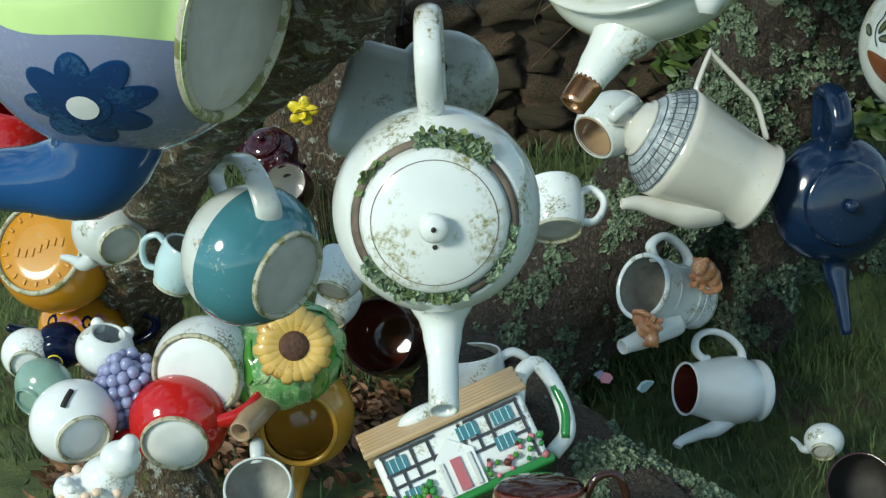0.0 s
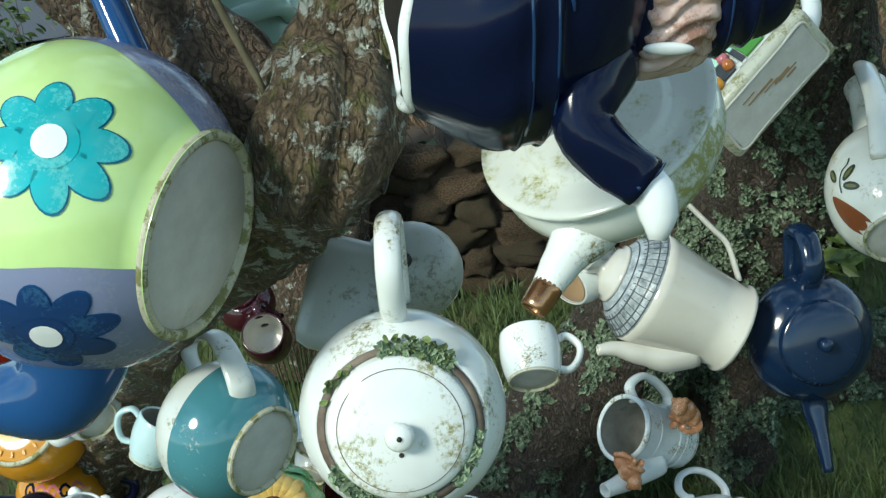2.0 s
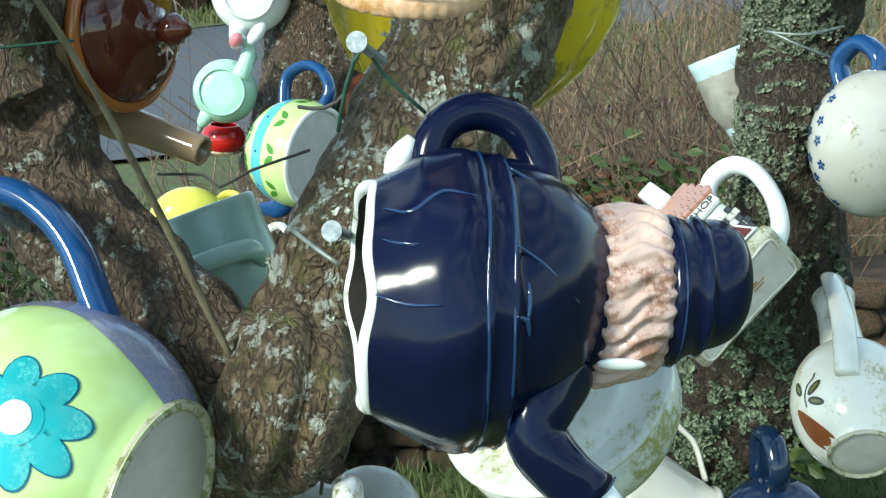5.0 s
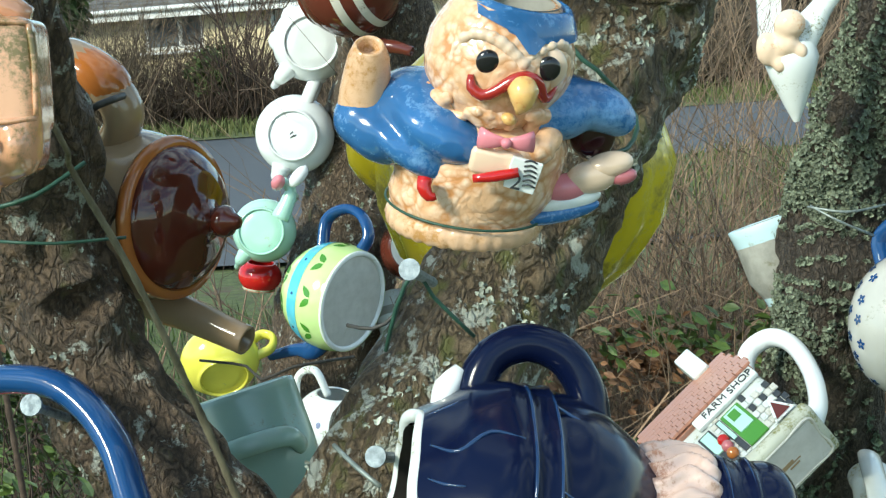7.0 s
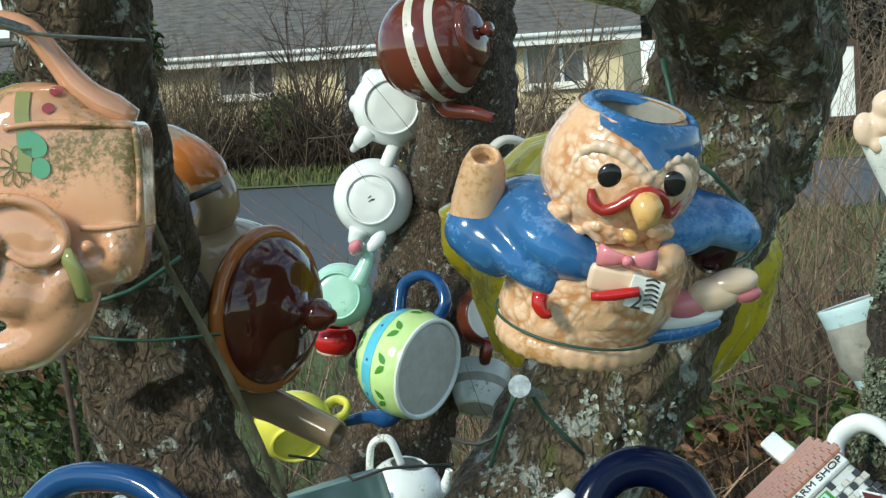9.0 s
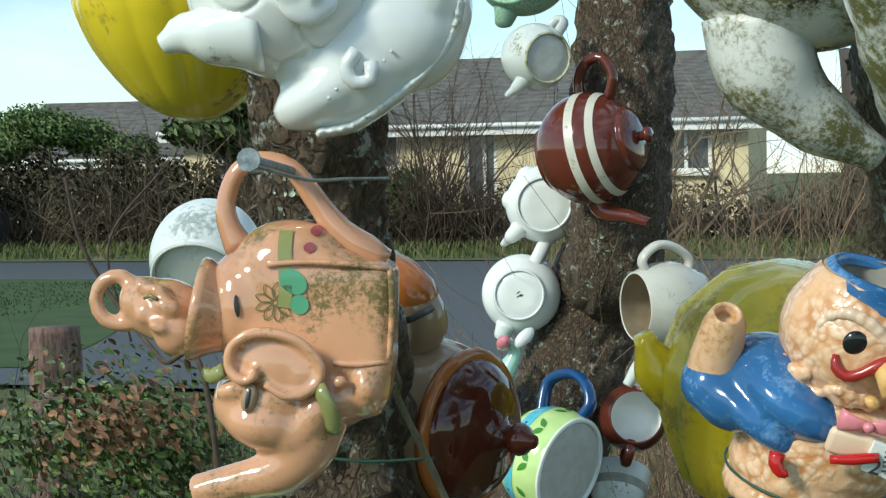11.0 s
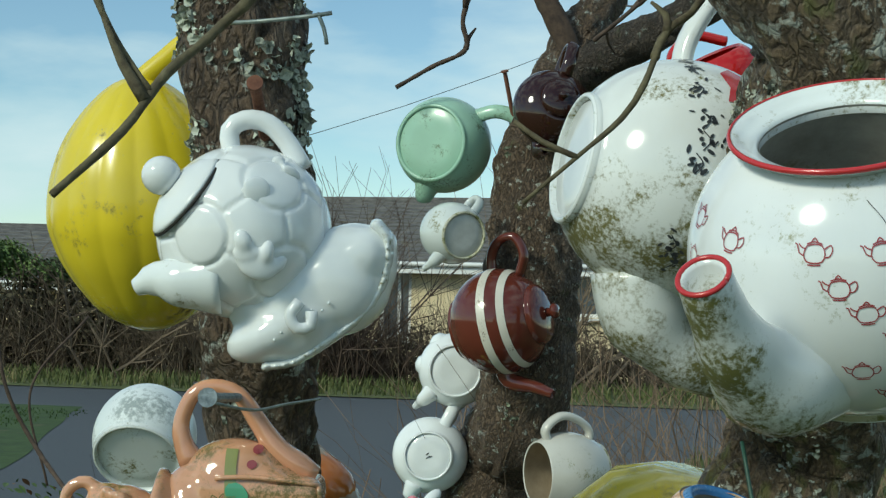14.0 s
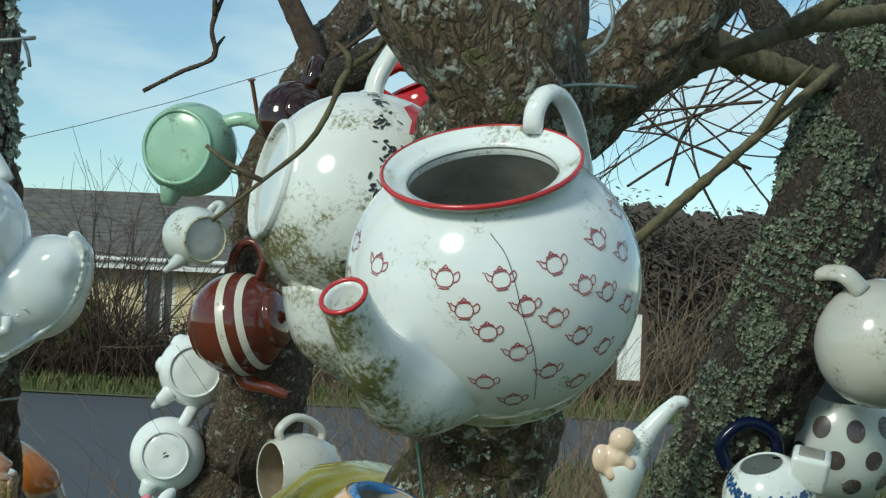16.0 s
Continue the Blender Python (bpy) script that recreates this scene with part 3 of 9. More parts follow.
# ---- ground, road, houses ----
def sheet(x0, x1, y0, y1, z, nx=1, ny=1, bump=0.0, seed=0.0):
    bm = bmesh.new()
    g = [[bm.verts.new((x0 + (x1 - x0) * i / nx, y0 + (y1 - y0) * j / ny, z + bump * noise.fractal(Vector((i * 0.7 + seed, j * 0.7, seed)), 0.7, 2, 4))) for i in range(nx + 1)] for j in range(ny + 1)]
    for j in range(ny):
        for i in range(nx):
            bm.faces.new((g[j][i], g[j][i + 1], g[j + 1][i + 1], g[j + 1][i]))
    return bm


solid("ground", sheet(-900, 900, -600, 1800, -0.02, 60, 60), GROUND, "rough green grass ground reaching the horizon", "ground", "structure")
ROAD_NEAR, ROAD_FAR = 15.5, 25.5
road_m = pose(-4, 20.5, 0, 0, 0, -3)
solid("road", sheet(-220, 220, -10.5, 5.2, 0.015, 80, 4), ASPHALT, "grey wet asphalt country road", "road", "structure", road_m)
solid("verge", sheet(-220, 220, 5.0, 11, 0.03, 160, 8, 0.012), VERGE, "far grass verge beyond the road", "verge", "structure", road_m)
solid("near_verge", sheet(4.6, 40, -10.4, -4.3, 0.04, 60, 8, 0.03), GROUND, "near grass verge beside the road", "verge", "structure", road_m)
green = sheet(-40, 0, -9.6, 0.4, 0.021, 40, 60, 0.004)
for v in green.verts:
    v.co.x += (-1.1 - (v.co.y + 8.5) * 0.36 + 0.25 * noise.noise(Vector((0, v.co.y * 0.4, 0)))) * (1 + v.co.x / 40)
solid("green", green, LAWN, "patch of rough grass at the road's edge", "grass", "structure", road_m)


def blades(name, count, area, height, material, label, width=0.004, lean=0.35, seed=1, ground=0.0, avoid=None, m=None):
    rnd = random.Random(seed)
    verts, faces = [], []
    for _ in range(count):
        x, y = rnd.uniform(area[0], area[1]), rnd.uniform(area[2], area[3])
        if avoid and avoid(x, y):
            continue
        h = height * rnd.uniform(0.4, 1.25)
        a = rnd.uniform(0, 6.283)
        bx, by = math.cos(a) * h * lean * rnd.uniform(0.2, 1.6), math.sin(a) * h * lean * rnd.uniform(0.2, 1.6)
        wx, wy = math.cos(a + 1.57) * width, math.sin(a + 1.57) * width
        z = ground(x, y) if callable(ground) else ground
        k = len(verts)
        verts += [(x - wx, y - wy, z), (x + wx, y + wy, z), (x + bx * 0.35 + wx * 0.8, y + by * 0.35 + wy * 0.8, z + h * 0.55), (x + bx * 0.35 - wx * 0.8, y + by * 0.35 - wy * 0.8, z + h * 0.55), (x + bx, y + by, z + h * 0.95)]
        faces += [(k, k + 1, k + 2, k + 3), (k + 3, k + 2, k + 4)]
    me = bpy.data.meshes.new(name)
    me.from_pydata(verts, [], faces)
    me.materials.append(material)
    ob = new(name, me)
    if m is not None:
        ob.matrix_basis = m
    return tagged(ob, label, "grass", kind="stuff")


blades("grass", 52000, (-1.6, 2.2, 1.5, 3.6), 0.034, GRASS, "short green grass blades under the tree", 0.0014, 0.7, 3, 0.0, lambda x, y: x < -0.35 and y < 2.5 + 0.3 * noise.noise(Vector((x * 5, y * 5, 0))) and noise.noise(Vector((x * 9, y * 9, 3))) > -0.35)
blades("grass", 6000, (-0.7, 1.3, 2.55, 2.84), 0.16, GRASS, "longer grass growing against the rubble bank", 0.0022, 0.5, 9)
blades("grass", 9000, (-3.0, 4.0, 3.3, 8.0), 0.13, GRASS, "rough grass behind the tree", 0.004, 0.5, 4)
blades("green_grass", 9000, (-14, -3.5, -9.3, -0.5), 0.035, LAWN, "short grass on the roadside green", 0.008, 0.6, 7, 0.03, None, road_m)
blades("verge_grass", 16000, (-45, 25, 5.3, 9.5), 0.26, VERGE, "rough winter grass on the far verge", 0.014, 0.6, 5, 0.04, None, road_m)
blades("verge_grass", 5000, (4.7, 16, -10.3, -4.4), 0.22, VERGE, "dry grass tufts on the near verge", 0.009, 0.6, 6, 0.02, None, road_m)


def bungalow(name, label, m, length, depth, eave, ridge, windows, hip=True):
    ob = thing(name, label, "house", m)
    t = 0.3

    def panel(c, d):
        part("wall", box(bmesh.new(), c, d), RENDER_WALL, ob, "", False)
    # front wall with openings
    cuts = sorted(windows)
    x = 0.0
    for wx, ww, wz, wh in cuts:
        panel(((x + wx) / 2, t / 2, eave / 2), (wx - x, t, eave))
        panel((wx + ww / 2, t / 2, wz / 2), (ww, t, wz))
        panel((wx + ww / 2, t / 2, (wz + wh + eave) / 2), (ww, t, eave - wz - wh))
        x = wx + ww
    panel(((x + length) / 2, t / 2, eave / 2), (length - x, t, eave))
    panel((t / 2, depth / 2, eave / 2), (t, depth - 2 * t, eave))
    panel((length - t / 2, depth / 2, eave / 2), (t, depth - 2 * t, eave))
    panel((length / 2, depth - t / 2, eave / 2), (length, t, eave))
    o, h = 0.45, depth * 0.5 if hip else -0.2
    rows = 16
    for side in (0, 1):
        for k in range(rows):
            a, b = k / rows, (k + 1) / rows + 0.008
            def at(f, end, lift):
                y = -o + (depth / 2 + o) * f
                y = y if side == 0 else depth - y
                xx = (-o + (h + o) * f) if end == 0 else (length + o - (h + o) * f)
                return (xx, y, eave - 0.1 + (ridge - eave + 0.1) * f + lift)
            roof = bmesh.new()
            vs = [roof.verts.new(p) for p in (at(a, 0, 0.05), at(a, 1, 0.05), at(b, 1, 0.0), at(b, 0, 0.0), at(a, 0, -0.02), at(a, 1, -0.02))]
            roof.faces.new(vs[:4])
            roof.faces.new((vs[0], vs[1], vs[5], vs[4]))
            part("slate_course", roof, ROOF, ob, "", False)
    if hip:
        for end in (0, 1):
            for k in range(rows):
                a, b = k / rows, (k + 1) / rows + 0.008
                def at2(f, s, lift):
                    xx = (-o + (h + o) * f) if end == 0 else (length + o - (h + o) * f)
                    y = -o + (depth / 2 + o) * f
                    return (xx, y if s == 0 else depth - y, eave - 0.1 + (ridge - eave + 0.1) * f + lift)
                roof = bmesh.new()
                vs = [roof.verts.new(p) for p in (at2(a, 0, 0.05), at2(a, 1, 0.05), at2(b, 1, 0), at2(b, 0, 0))]
                roof.faces.new(vs)
                part("slate_course", roof, ROOF, ob, "", False)
    part("ridge_tile", box(bmesh.new(), (length / 2, depth / 2, ridge + 0.04), (length - 2 * max(h, -0.2), 0.25, 0.14)), ROOF, ob, "", False)
    part("fascia", box(bmesh.new(), (length / 2, -o, eave - 0.19), (length + 2 * o, 0.05, 0.20)), WHITE_PAINT, ob, "white painted fascia", False)
    part("gutter", tube([(-o, -o - 0.08, eave - 0.08), (length + o, -o - 0.08, eave - 0.08)], 0.055, 8, 5), WHITE_PAINT, ob, "white gutter")
    for wx, ww, wz, wh in cuts:
        fr = bmesh.new()
        for c, s in (((wx + ww / 2, 0.12, wz + 0.04), (ww, 0.1, 0.08)), ((wx + ww / 2, 0.12, wz + wh - 0.04), (ww, 0.1, 0.08)), ((wx + 0.04, 0.12, wz + wh / 2), (0.08, 0.1, wh - 0.16)), ((wx + ww - 0.04, 0.12, wz + wh / 2), (0.08, 0.1, wh - 0.16)), ((wx + ww * 0.6, 0.12, wz + wh / 2), (0.08, 0.1, wh - 0.16))):
            box(fr, c, s)
        win = part("window", fr, WHITE_PAINT, ob, "white framed window", False)
        for a, b in ((0.08, ww * 0.6 - 0.04), (ww * 0.6 + 0.04, ww - 0.08)):
            part("pane", box(bmesh.new(), (wx + (a + b) / 2, 0.14, wz + wh / 2), (b - a - 0.004, 0.012, wh - 0.164)), GLASS_DARK, win, "", False)
        part("sill", box(bmesh.new(), (wx + ww / 2, -0.05, wz - 0.05), (ww + 0.2, 0.2, 0.07)), WHITE_PAINT, win, "", False)
    return ob


bungalow("bungalow", "cream rendered bungalow with a slate roof behind bare hedges", pose(-13.2, 34.5, 0, 0, 0, -4), 13.4, 7.5, 2.7, 4.35, [(0.9, 1.2, 1.5, 0.9), (4.0, 1.42, 1.68, 0.88), (7.0, 0.75, 0.9, 1.6), (9.2, 1.0, 1.5, 0.9), (11.2, 1.4, 1.5, 0.95)], False)
bungalow("bungalow", "cream rendered bungalow with a hipped roof half hidden by ivy", pose(-23.5, 38.0, -0.45, 0, 0, 4), 11.8, 7.0, 2.6, 4.2, [(2.1, 0.9, 0.2, 2.05), (4.6, 1.6, 1.1, 1.1)], True)


def twigs(name, label, count, area, length, thick, material, seed, lean=0.5, m=None, top=None, cat="hedge", forks=2):
    """A thicket: stems that rise from the ground and fork."""
    rnd = random.Random(seed)
    verts, faces = [], []

    def stick(a, b, r0, r1):
        d = (b - a).normalized()
        u = d.cross(Vector((0.3, 0.9, 0.2))).normalized()
        v = d.cross(u)
        k = len(verts)
        for c, r in ((a, r0), (b, r1)):
            for i in range(3):
                an = 2.094 * i
                verts.append(c + (u * math.cos(an) + v * math.sin(an)) * r)
        for i in range(3):
            j = (i + 1) % 3
            faces.append((k + i, k + j, k + 3 + j, k + 3 + i))

    def grow(p, d, ln, r, level):
        for _ in range(3):
            d = (d + Vector((rnd.gauss(0, 0.22), rnd.gauss(0, 0.22), rnd.gauss(0.03, 0.12)))).normalized()
            q = p + d * ln / 3
            stick(p, q, r, r * 0.8)
            r *= 0.8
            if level > 0:
                for _ in range(forks):
                    if rnd.random() < 0.75:
                        grow(q, (d + Vector((rnd.gauss(0, 0.7), rnd.gauss(0, 0.7), rnd.gauss(0.1, 0.4)))).normalized(), ln * rnd.uniform(0.3, 0.6), r * 0.6, level - 1)
            p = q
    for _ in range(count):
        x, y = rnd.uniform(area[0], area[1]), rnd.uniform(area[2], area[3])
        h = length * rnd.uniform(0.5, 1.15) * (top(x) if top else 1)
        grow(Vector((x, y, 0)), Vector((rnd.gauss(0, lean), rnd.gauss(0, lean), 1)).normalized(), h, thick * rnd.uniform(0.7, 1.3), 1 if forks else 0)
    me = bpy.data.meshes.new(name)
    me.from_pydata([v[:] for v in verts], [], faces)
    me.materials.append(material)
    ob = new(name, me)
    if m is not None:
        ob.matrix_basis = m
    return tagged(ob, label, cat, kind="stuff")


def leaf_cloud(name, label, blobs, count, size, material, seed, cat="bush", m=None, shell=0.5):
    """Many small folded leaves spread through a few uneven lumps."""
    rnd = random.Random(seed)
    verts, faces = [], []
    for _ in range(count):
        c, r = rnd.choice(blobs)
        d = Vector((rnd.gauss(0, 1), rnd.gauss(0, 1), rnd.gauss(0, 1))).normalized()
        f = shell + (1 - shell) * rnd.random()
        p = Vector((c[0] + d.x * r[0] * f, c[1] + d.y * r[1] * f, c[2] + d.z * r[2] * f))
        p += Vector((rnd.gauss(0, 0.06) * r[0], rnd.gauss(0, 0.06) * r[1], rnd.gauss(0, 0.08) * r[2]))
        n = (d + Vector((rnd.gauss(0, 0.7), rnd.gauss(0, 0.7), rnd.gauss(0.3, 0.7)))).normalized()
        u = n.cross(Vector((rnd.random(), rnd.random(), rnd.random() + 0.1))).normalized()
        v = n.cross(u)
        s = size * rnd.uniform(0.5, 1.3)
        k = len(verts)
        for a, b, h in ((-1, 0, 0), (-0.2, -0.5, 0.12), (0.5, -0.42, 0.10), (1.1, 0, -0.1), (0.5, 0.42, 0.10), (-0.2, 0.5, 0.12)):
            verts.append((p + u * a * s + v * b * s + n * h * s)[:])
        faces += [(k, k + 1, k + 2, k + 3), (k, k + 3, k + 4, k + 5)]
    me = bpy.data.meshes.new(name)
    me.from_pydata(verts, [], faces)
    me.materials.append(material)
    ob = new(name, me)
    if m is not None:
        ob.matrix_basis = m
    return tagged(ob, label, cat, kind="stuff")


hedge_m = pose(-4, 30.5, 0, 0, 0, -3)
twigs("hedge", "brown leafless hedge along the bungalow gardens", 2600, (-26, 14, -0.9, 0.9), 2.05, 0.015, HEDGE, 11, 0.38, hedge_m, lambda x: 0.75 + 0.5 * noise.noise(Vector((x * 0.35, 0.3, 0))))
twigs("garden_tree", "bare garden tree with dark spreading twigs", 26, (-6.2, -5.7, 29.2, 29.6), 3.3, 0.026, TWIG_DARK, 13, 0.30, None, None, "tree", 5)
twigs("garden_shrub", "dense reddish bare shrubs before the bungalow", 120, (-9.8, -8.0, 29.2, 30.4), 2.5, 0.013, HEDGE, 18, 0.22, None, None, "shrub", 4)
twigs("garden_shrub", "low dark bare shrubs before the bungalow", 150, (-8.2, -4.4, 29.3, 30.3), 1.35, 0.014, TWIG_DARK, 19, 0.35, None, None, "shrub", 4)
leaf_cloud("garden_bush", "dark evergreen bush below the bungalow window", [((-6.75 + 0.25 * math.sin(i * 2.1), 29.8, 0.9 + 0.14 * i), (0.34, 0.3, 0.26)) for i in range(5)], 900, 0.07, EVERGREEN, 28, "bush")
twigs("garden_tree", "bare garden tree with dark spreading twigs", 10, (-2.4, -0.2, 29.0, 29.8), 3.2, 0.036, HEDGE, 14, 0.55, None, None, "tree", 4)
twigs("garden_tree", "bare garden tree with dark spreading twigs", 7, (-11.6, -10.2, 29.0, 30), 2.6, 0.03, HEDGE, 15, 0.55, None, None, "tree", 4)
twigs("hedge", "brown leafless hedge and saplings beside the road", 160, (2, 22, 29.5, 32), 3.0, 0.025, HEDGE, 16, 0.4, None, None, "hedge", 3)
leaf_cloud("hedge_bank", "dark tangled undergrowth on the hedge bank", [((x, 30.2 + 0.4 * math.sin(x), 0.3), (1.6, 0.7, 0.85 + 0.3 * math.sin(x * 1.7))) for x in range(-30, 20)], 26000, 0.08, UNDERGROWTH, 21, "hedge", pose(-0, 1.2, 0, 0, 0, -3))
twigs("ivy_stems", "bare brown stems under the ivy", 70, (-18.6, -12.1, 30.9, 31.8), 2.1, 0.05, HEDGE, 17, 0.45, None, None, "bush", 3)
leaf_cloud("ivy_bush", "green ivy bush against the bungalow", [((-13.9 + 0.5 * math.cos(i * 2.4) - 0.27 * i, 31.5 + 0.4 * math.sin(i), 2.72 + 0.22 * math.sin(i * 1.9) - 0.02 * (i - 5) ** 2), (0.80, 0.7, 0.36)) for i in range(11)], 13000, 0.052, IVY, 22, "bush")
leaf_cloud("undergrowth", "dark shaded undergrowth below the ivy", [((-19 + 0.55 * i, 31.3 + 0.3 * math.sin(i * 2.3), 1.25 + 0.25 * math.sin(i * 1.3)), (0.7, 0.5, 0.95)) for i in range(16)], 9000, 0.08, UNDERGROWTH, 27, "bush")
leaf_cloud("evergreen_bush", "dark evergreen bush beside the bungalow", [((-10.6 + 0.7 * math.sin(i * 2.1), 30.4 + 0.4 * math.cos(i * 1.3), 2.3 + 0.13 * i), (0.75, 0.6, 0.42)) for i in range(9)], 5000, 0.11, EVERGREEN, 23, "bush")
wood = sheet(3.5, 36, 0.0, 1.0, 0.0, 260, 8)
for v in wood.verts:
    f = v.co.y
    top = 6.0 + 0.035 * v.co.x + 0.7 * noise.noise(Vector((v.co.x * 0.45, 1.3, 0))) + 0.35 * noise.noise(Vector((v.co.x * 1.7, 4.1, 0))) + 0.14 * noise.noise(Vector((v.co.x * 6, 7.7, 0)))
    v.co.z = top * math.sin(f * math.pi / 2) + 0.25 * noise.noise(Vector((v.co.x * 3, f * 9, 2)))
    v.co.y = 53.5 + 3.5 * f * f
solid("dark_wood", wood, FAR_WOOD, "dark mass of distant winter trees", "woods", "stuff")
leaf_cloud("dark_wood", "dark distant winter trees on a rise", [((7, 52, 2.5), (3.5, 3, 3.6)), ((11.5, 54, 2.4), (4.5, 3, 3.6)), ((17, 56, 3.0), (5, 3, 4.2)), ((23, 56, 3.0), (5, 3, 4.6)), ((30, 56, 3.0), (6, 3, 4.2))], 90000, 0.11, FAR_WOOD, 24, "woods")


def car(m):
    ob = thing("car", "silver parked hatchback behind the hedge", "car", m)
    paint = surface("silver paint", (0.42, 0.46, 0.50), (0.50, 0.54, 0.58), 3, 0.25, 0.0, metal=0.4)
    bm = bmesh.new()
    box(bm, (0, 0, 0.55), (4.0, 1.66, 0.55), None, 0.14)
    part("body", bm, paint, ob)
    cab = bmesh.new()
    box(cab, (-0.15, 0, 1.10), (2.3, 1.45, 0.62), None, 0.20)
    part("cabin", cab, paint, ob)
    part("side_window", box(bmesh.new(), (-0.15, -0.73, 1.14), (1.9, 0.03, 0.36), None, 0.01), GLASS_DARK, ob)
    part("side_window", box(bmesh.new(), (-0.15, 0.73, 1.14), (1.9, 0.03, 0.36), None, 0.01), GLASS_DARK, ob)
    for x in (-1.25, 1.25):
        for y in (-0.76, 0.76):
            w = part("wheel", tube([(x, y - 0.1, 0.30), (x, y + 0.1, 0.30)], 0.30, 20), BLACK, ob)
            part("rim", tube([(x, y - 0.115, 0.30), (x, y + 0.115, 0.30)], 0.18, 14), NAIL, w)
    return ob


solid("drive", box(bmesh.new(), (0, 0, 0.42), (5.0, 2.4, 0.88)), ASPHALT, "raised tarmac drive beside the hedge", "drive", "structure", pose(-18.3, 29.6, 0, 0, 0, 8), False)
car(pose(-18.0, 29.6, 0.858, 0, 0, 8))


def sign(m):
    ob = thing("notice_board", "white notice board in a dark timber frame on two posts", "sign", m)
    part("panel", box(bmesh.new(), (0, 0, 1.75), (0.44, 0.03, 1.25)), WHITE_PAINT, ob, "", False)
    fr = bmesh.new()
    for c, s in (((0, -0.01, 2.42), (0.64, 0.07, 0.10)), ((0, -0.01, 1.08), (0.64, 0.07, 0.10)), ((-0.27, -0.01, 1.75), (0.10, 0.07, 1.26)), ((0.27, -0.01, 1.75), (0.10, 0.07, 1.26))):
        box(fr, c, s)
    part("frame", fr, TWIG_DARK, ob, "", False)
    for x in (-0.27, 0.27):
        part("post", box(bmesh.new(), (x, 0.06, 1.2), (0.09, 0.06, 2.4)), TWIG_DARK, ob, "", False)
    return ob


sign(pose(4.00, 27.69, 0.0, 0, 0, -8) @ Matrix.Translation((0, 0, -0.5)))


def fence_post(at, h, r, label, seed):
    bm = bmesh.new()
    rnd = random.Random(seed)
    tube([(0, 0, 0), (0.01, 0, h * 0.5), (0, 0.01, h)], [r * 1.05, r, r * 0.95], 18, 0.03, 1, None, bm, True, False, lambda a, c: 1 + 0.10 * math.sin(3 * a + 1) + 0.07 * noise.noise(Vector((math.cos(a) * 3, math.sin(a) * 3, c.z * 4))))
    return solid("fence_post", bm, WOOD_POST, label, "post", "", Matrix.Translation(at))


fence_post((-3.179, 6.496, 0), 0.799, 0.12, "weathered round fence post with a flaking top", 2)
fence_post((-1.754, 4.800, 0), 0.467, 0.028, "thin white-painted post with a red band", 3)

# overhead wire
solid("overhead_wire", tube([(-11.85, 32.32, 4.224), (-8.023, 34.94, 5.764), (-3.693, 37.62, 7.744), (3.984, 42.81, 11.89)], 0.008, 6, 2.0), WIRE_DARK, "thin overhead cable against the sky", "cable", "")

# ---- rubble wall behind the tree ----
def stones():
    rnd = random.Random(8)
    wall = bmesh.new()
    box(wall, (0.45, 0.30, 0.27), (1.8, 0.35, 0.54))
    base = solid("rubble_wall", wall, SOIL, "low bank of reddish rubble stones and soil", "wall", "structure", pose(-0.2, 2.75, 0, 0, 0, -4), False)
    meshes = []
    for k in range(7):
        bm = bmesh.new()
        bmesh.ops.create_icosphere(bm, subdivisions=3, radius=1)
        for v in bm.verts:
            p = v.co.copy()
            for ax in range(3):
                p[ax] = math.copysign(abs(p[ax]) ** 0.66, p[ax])
            v.co = p * (1 + 0.34 * noise.noise(p * 1.3 + Vector((k * 7.1, 0, 0))) + 0.16 * noise.noise(p * 3.4 + Vector((k * 3.1, 0, 5))) + 0.05 * noise.noise(p * 9))
        meshes.append(mesh_of("stone", bm, STONE, True))
    n = 0
    z = 0.17
    while z < 0.60:
        x = -0.42 + rnd.uniform(0, 0.08)
        while x < 1.3:
            w, h = rnd.uniform(0.028, 0.065), rnd.uniform(0.022, 0.038)
            if n < 300:
                ob = new("stone", rnd.choice(meshes))
                ob.parent = base
                ob.matrix_basis = Matrix.Translation((x + w, 0.10 + z * 0.08 + rnd.uniform(-0.02, 0.02), z + rnd.uniform(-0.012, 0.012))) @ pose(0, 0, 0, rnd.uniform(-12, 12), rnd.uniform(-10, 10), rnd.uniform(-20, 20)) @ Matrix.Diagonal((w, 0.05, h, 1))
                n += 1
            x += 2 * w + 0.008
        z += 0.056


stones()
bank = sheet(-1.3, 0.75, 0.0, 1.0, 0.0, 60, 16)
for v in bank.verts:
    f = v.co.y
    v.co.y = 2.34 + 0.46 * f - 0.07 * v.co.x
    v.co.z = -0.015 - 0.06 * max(0.0, 1 - f * 10) + 0.29 * f * f * (3 - 2 * f) + 0.02 * noise.noise(v.co * 7) * (1 - abs(2 * f - 1))
solid("grass_bank", bank, GROUND, "grassy slope against the rubble stones", "ground", "structure")
blades("grass", 15000, (-1.25, 0.70, 0.02, 0.98), 0.045, GRASS, "tufted grass on the slope below the stones", 0.0016, 0.75, 19, lambda x, y: -0.01 + 0.29 * y * y * (3 - 2 * y), None, Matrix(((1, 0, 0, 0), (-0.07, 0.46, 0, 2.34), (0, 0, 1, 0), (0, 0, 0, 1))))
leaf_cloud("leaf_litter", "brown dead leaves on the soil under the pots", [((-0.95 + 0.12 * i, 1.75 + 0.22 * (i % 4), 0.012), (0.16, 0.20, 0.016)) for i in range(6)] + [((-0.9 + 0.12 * i, 2.20 + 0.1 * (i % 3), 0.012), (0.14, 0.16, 0.016)) for i in range(5)], 2600, 0.016, LEAF_DRY, 42, "leaves", None, 0.0)
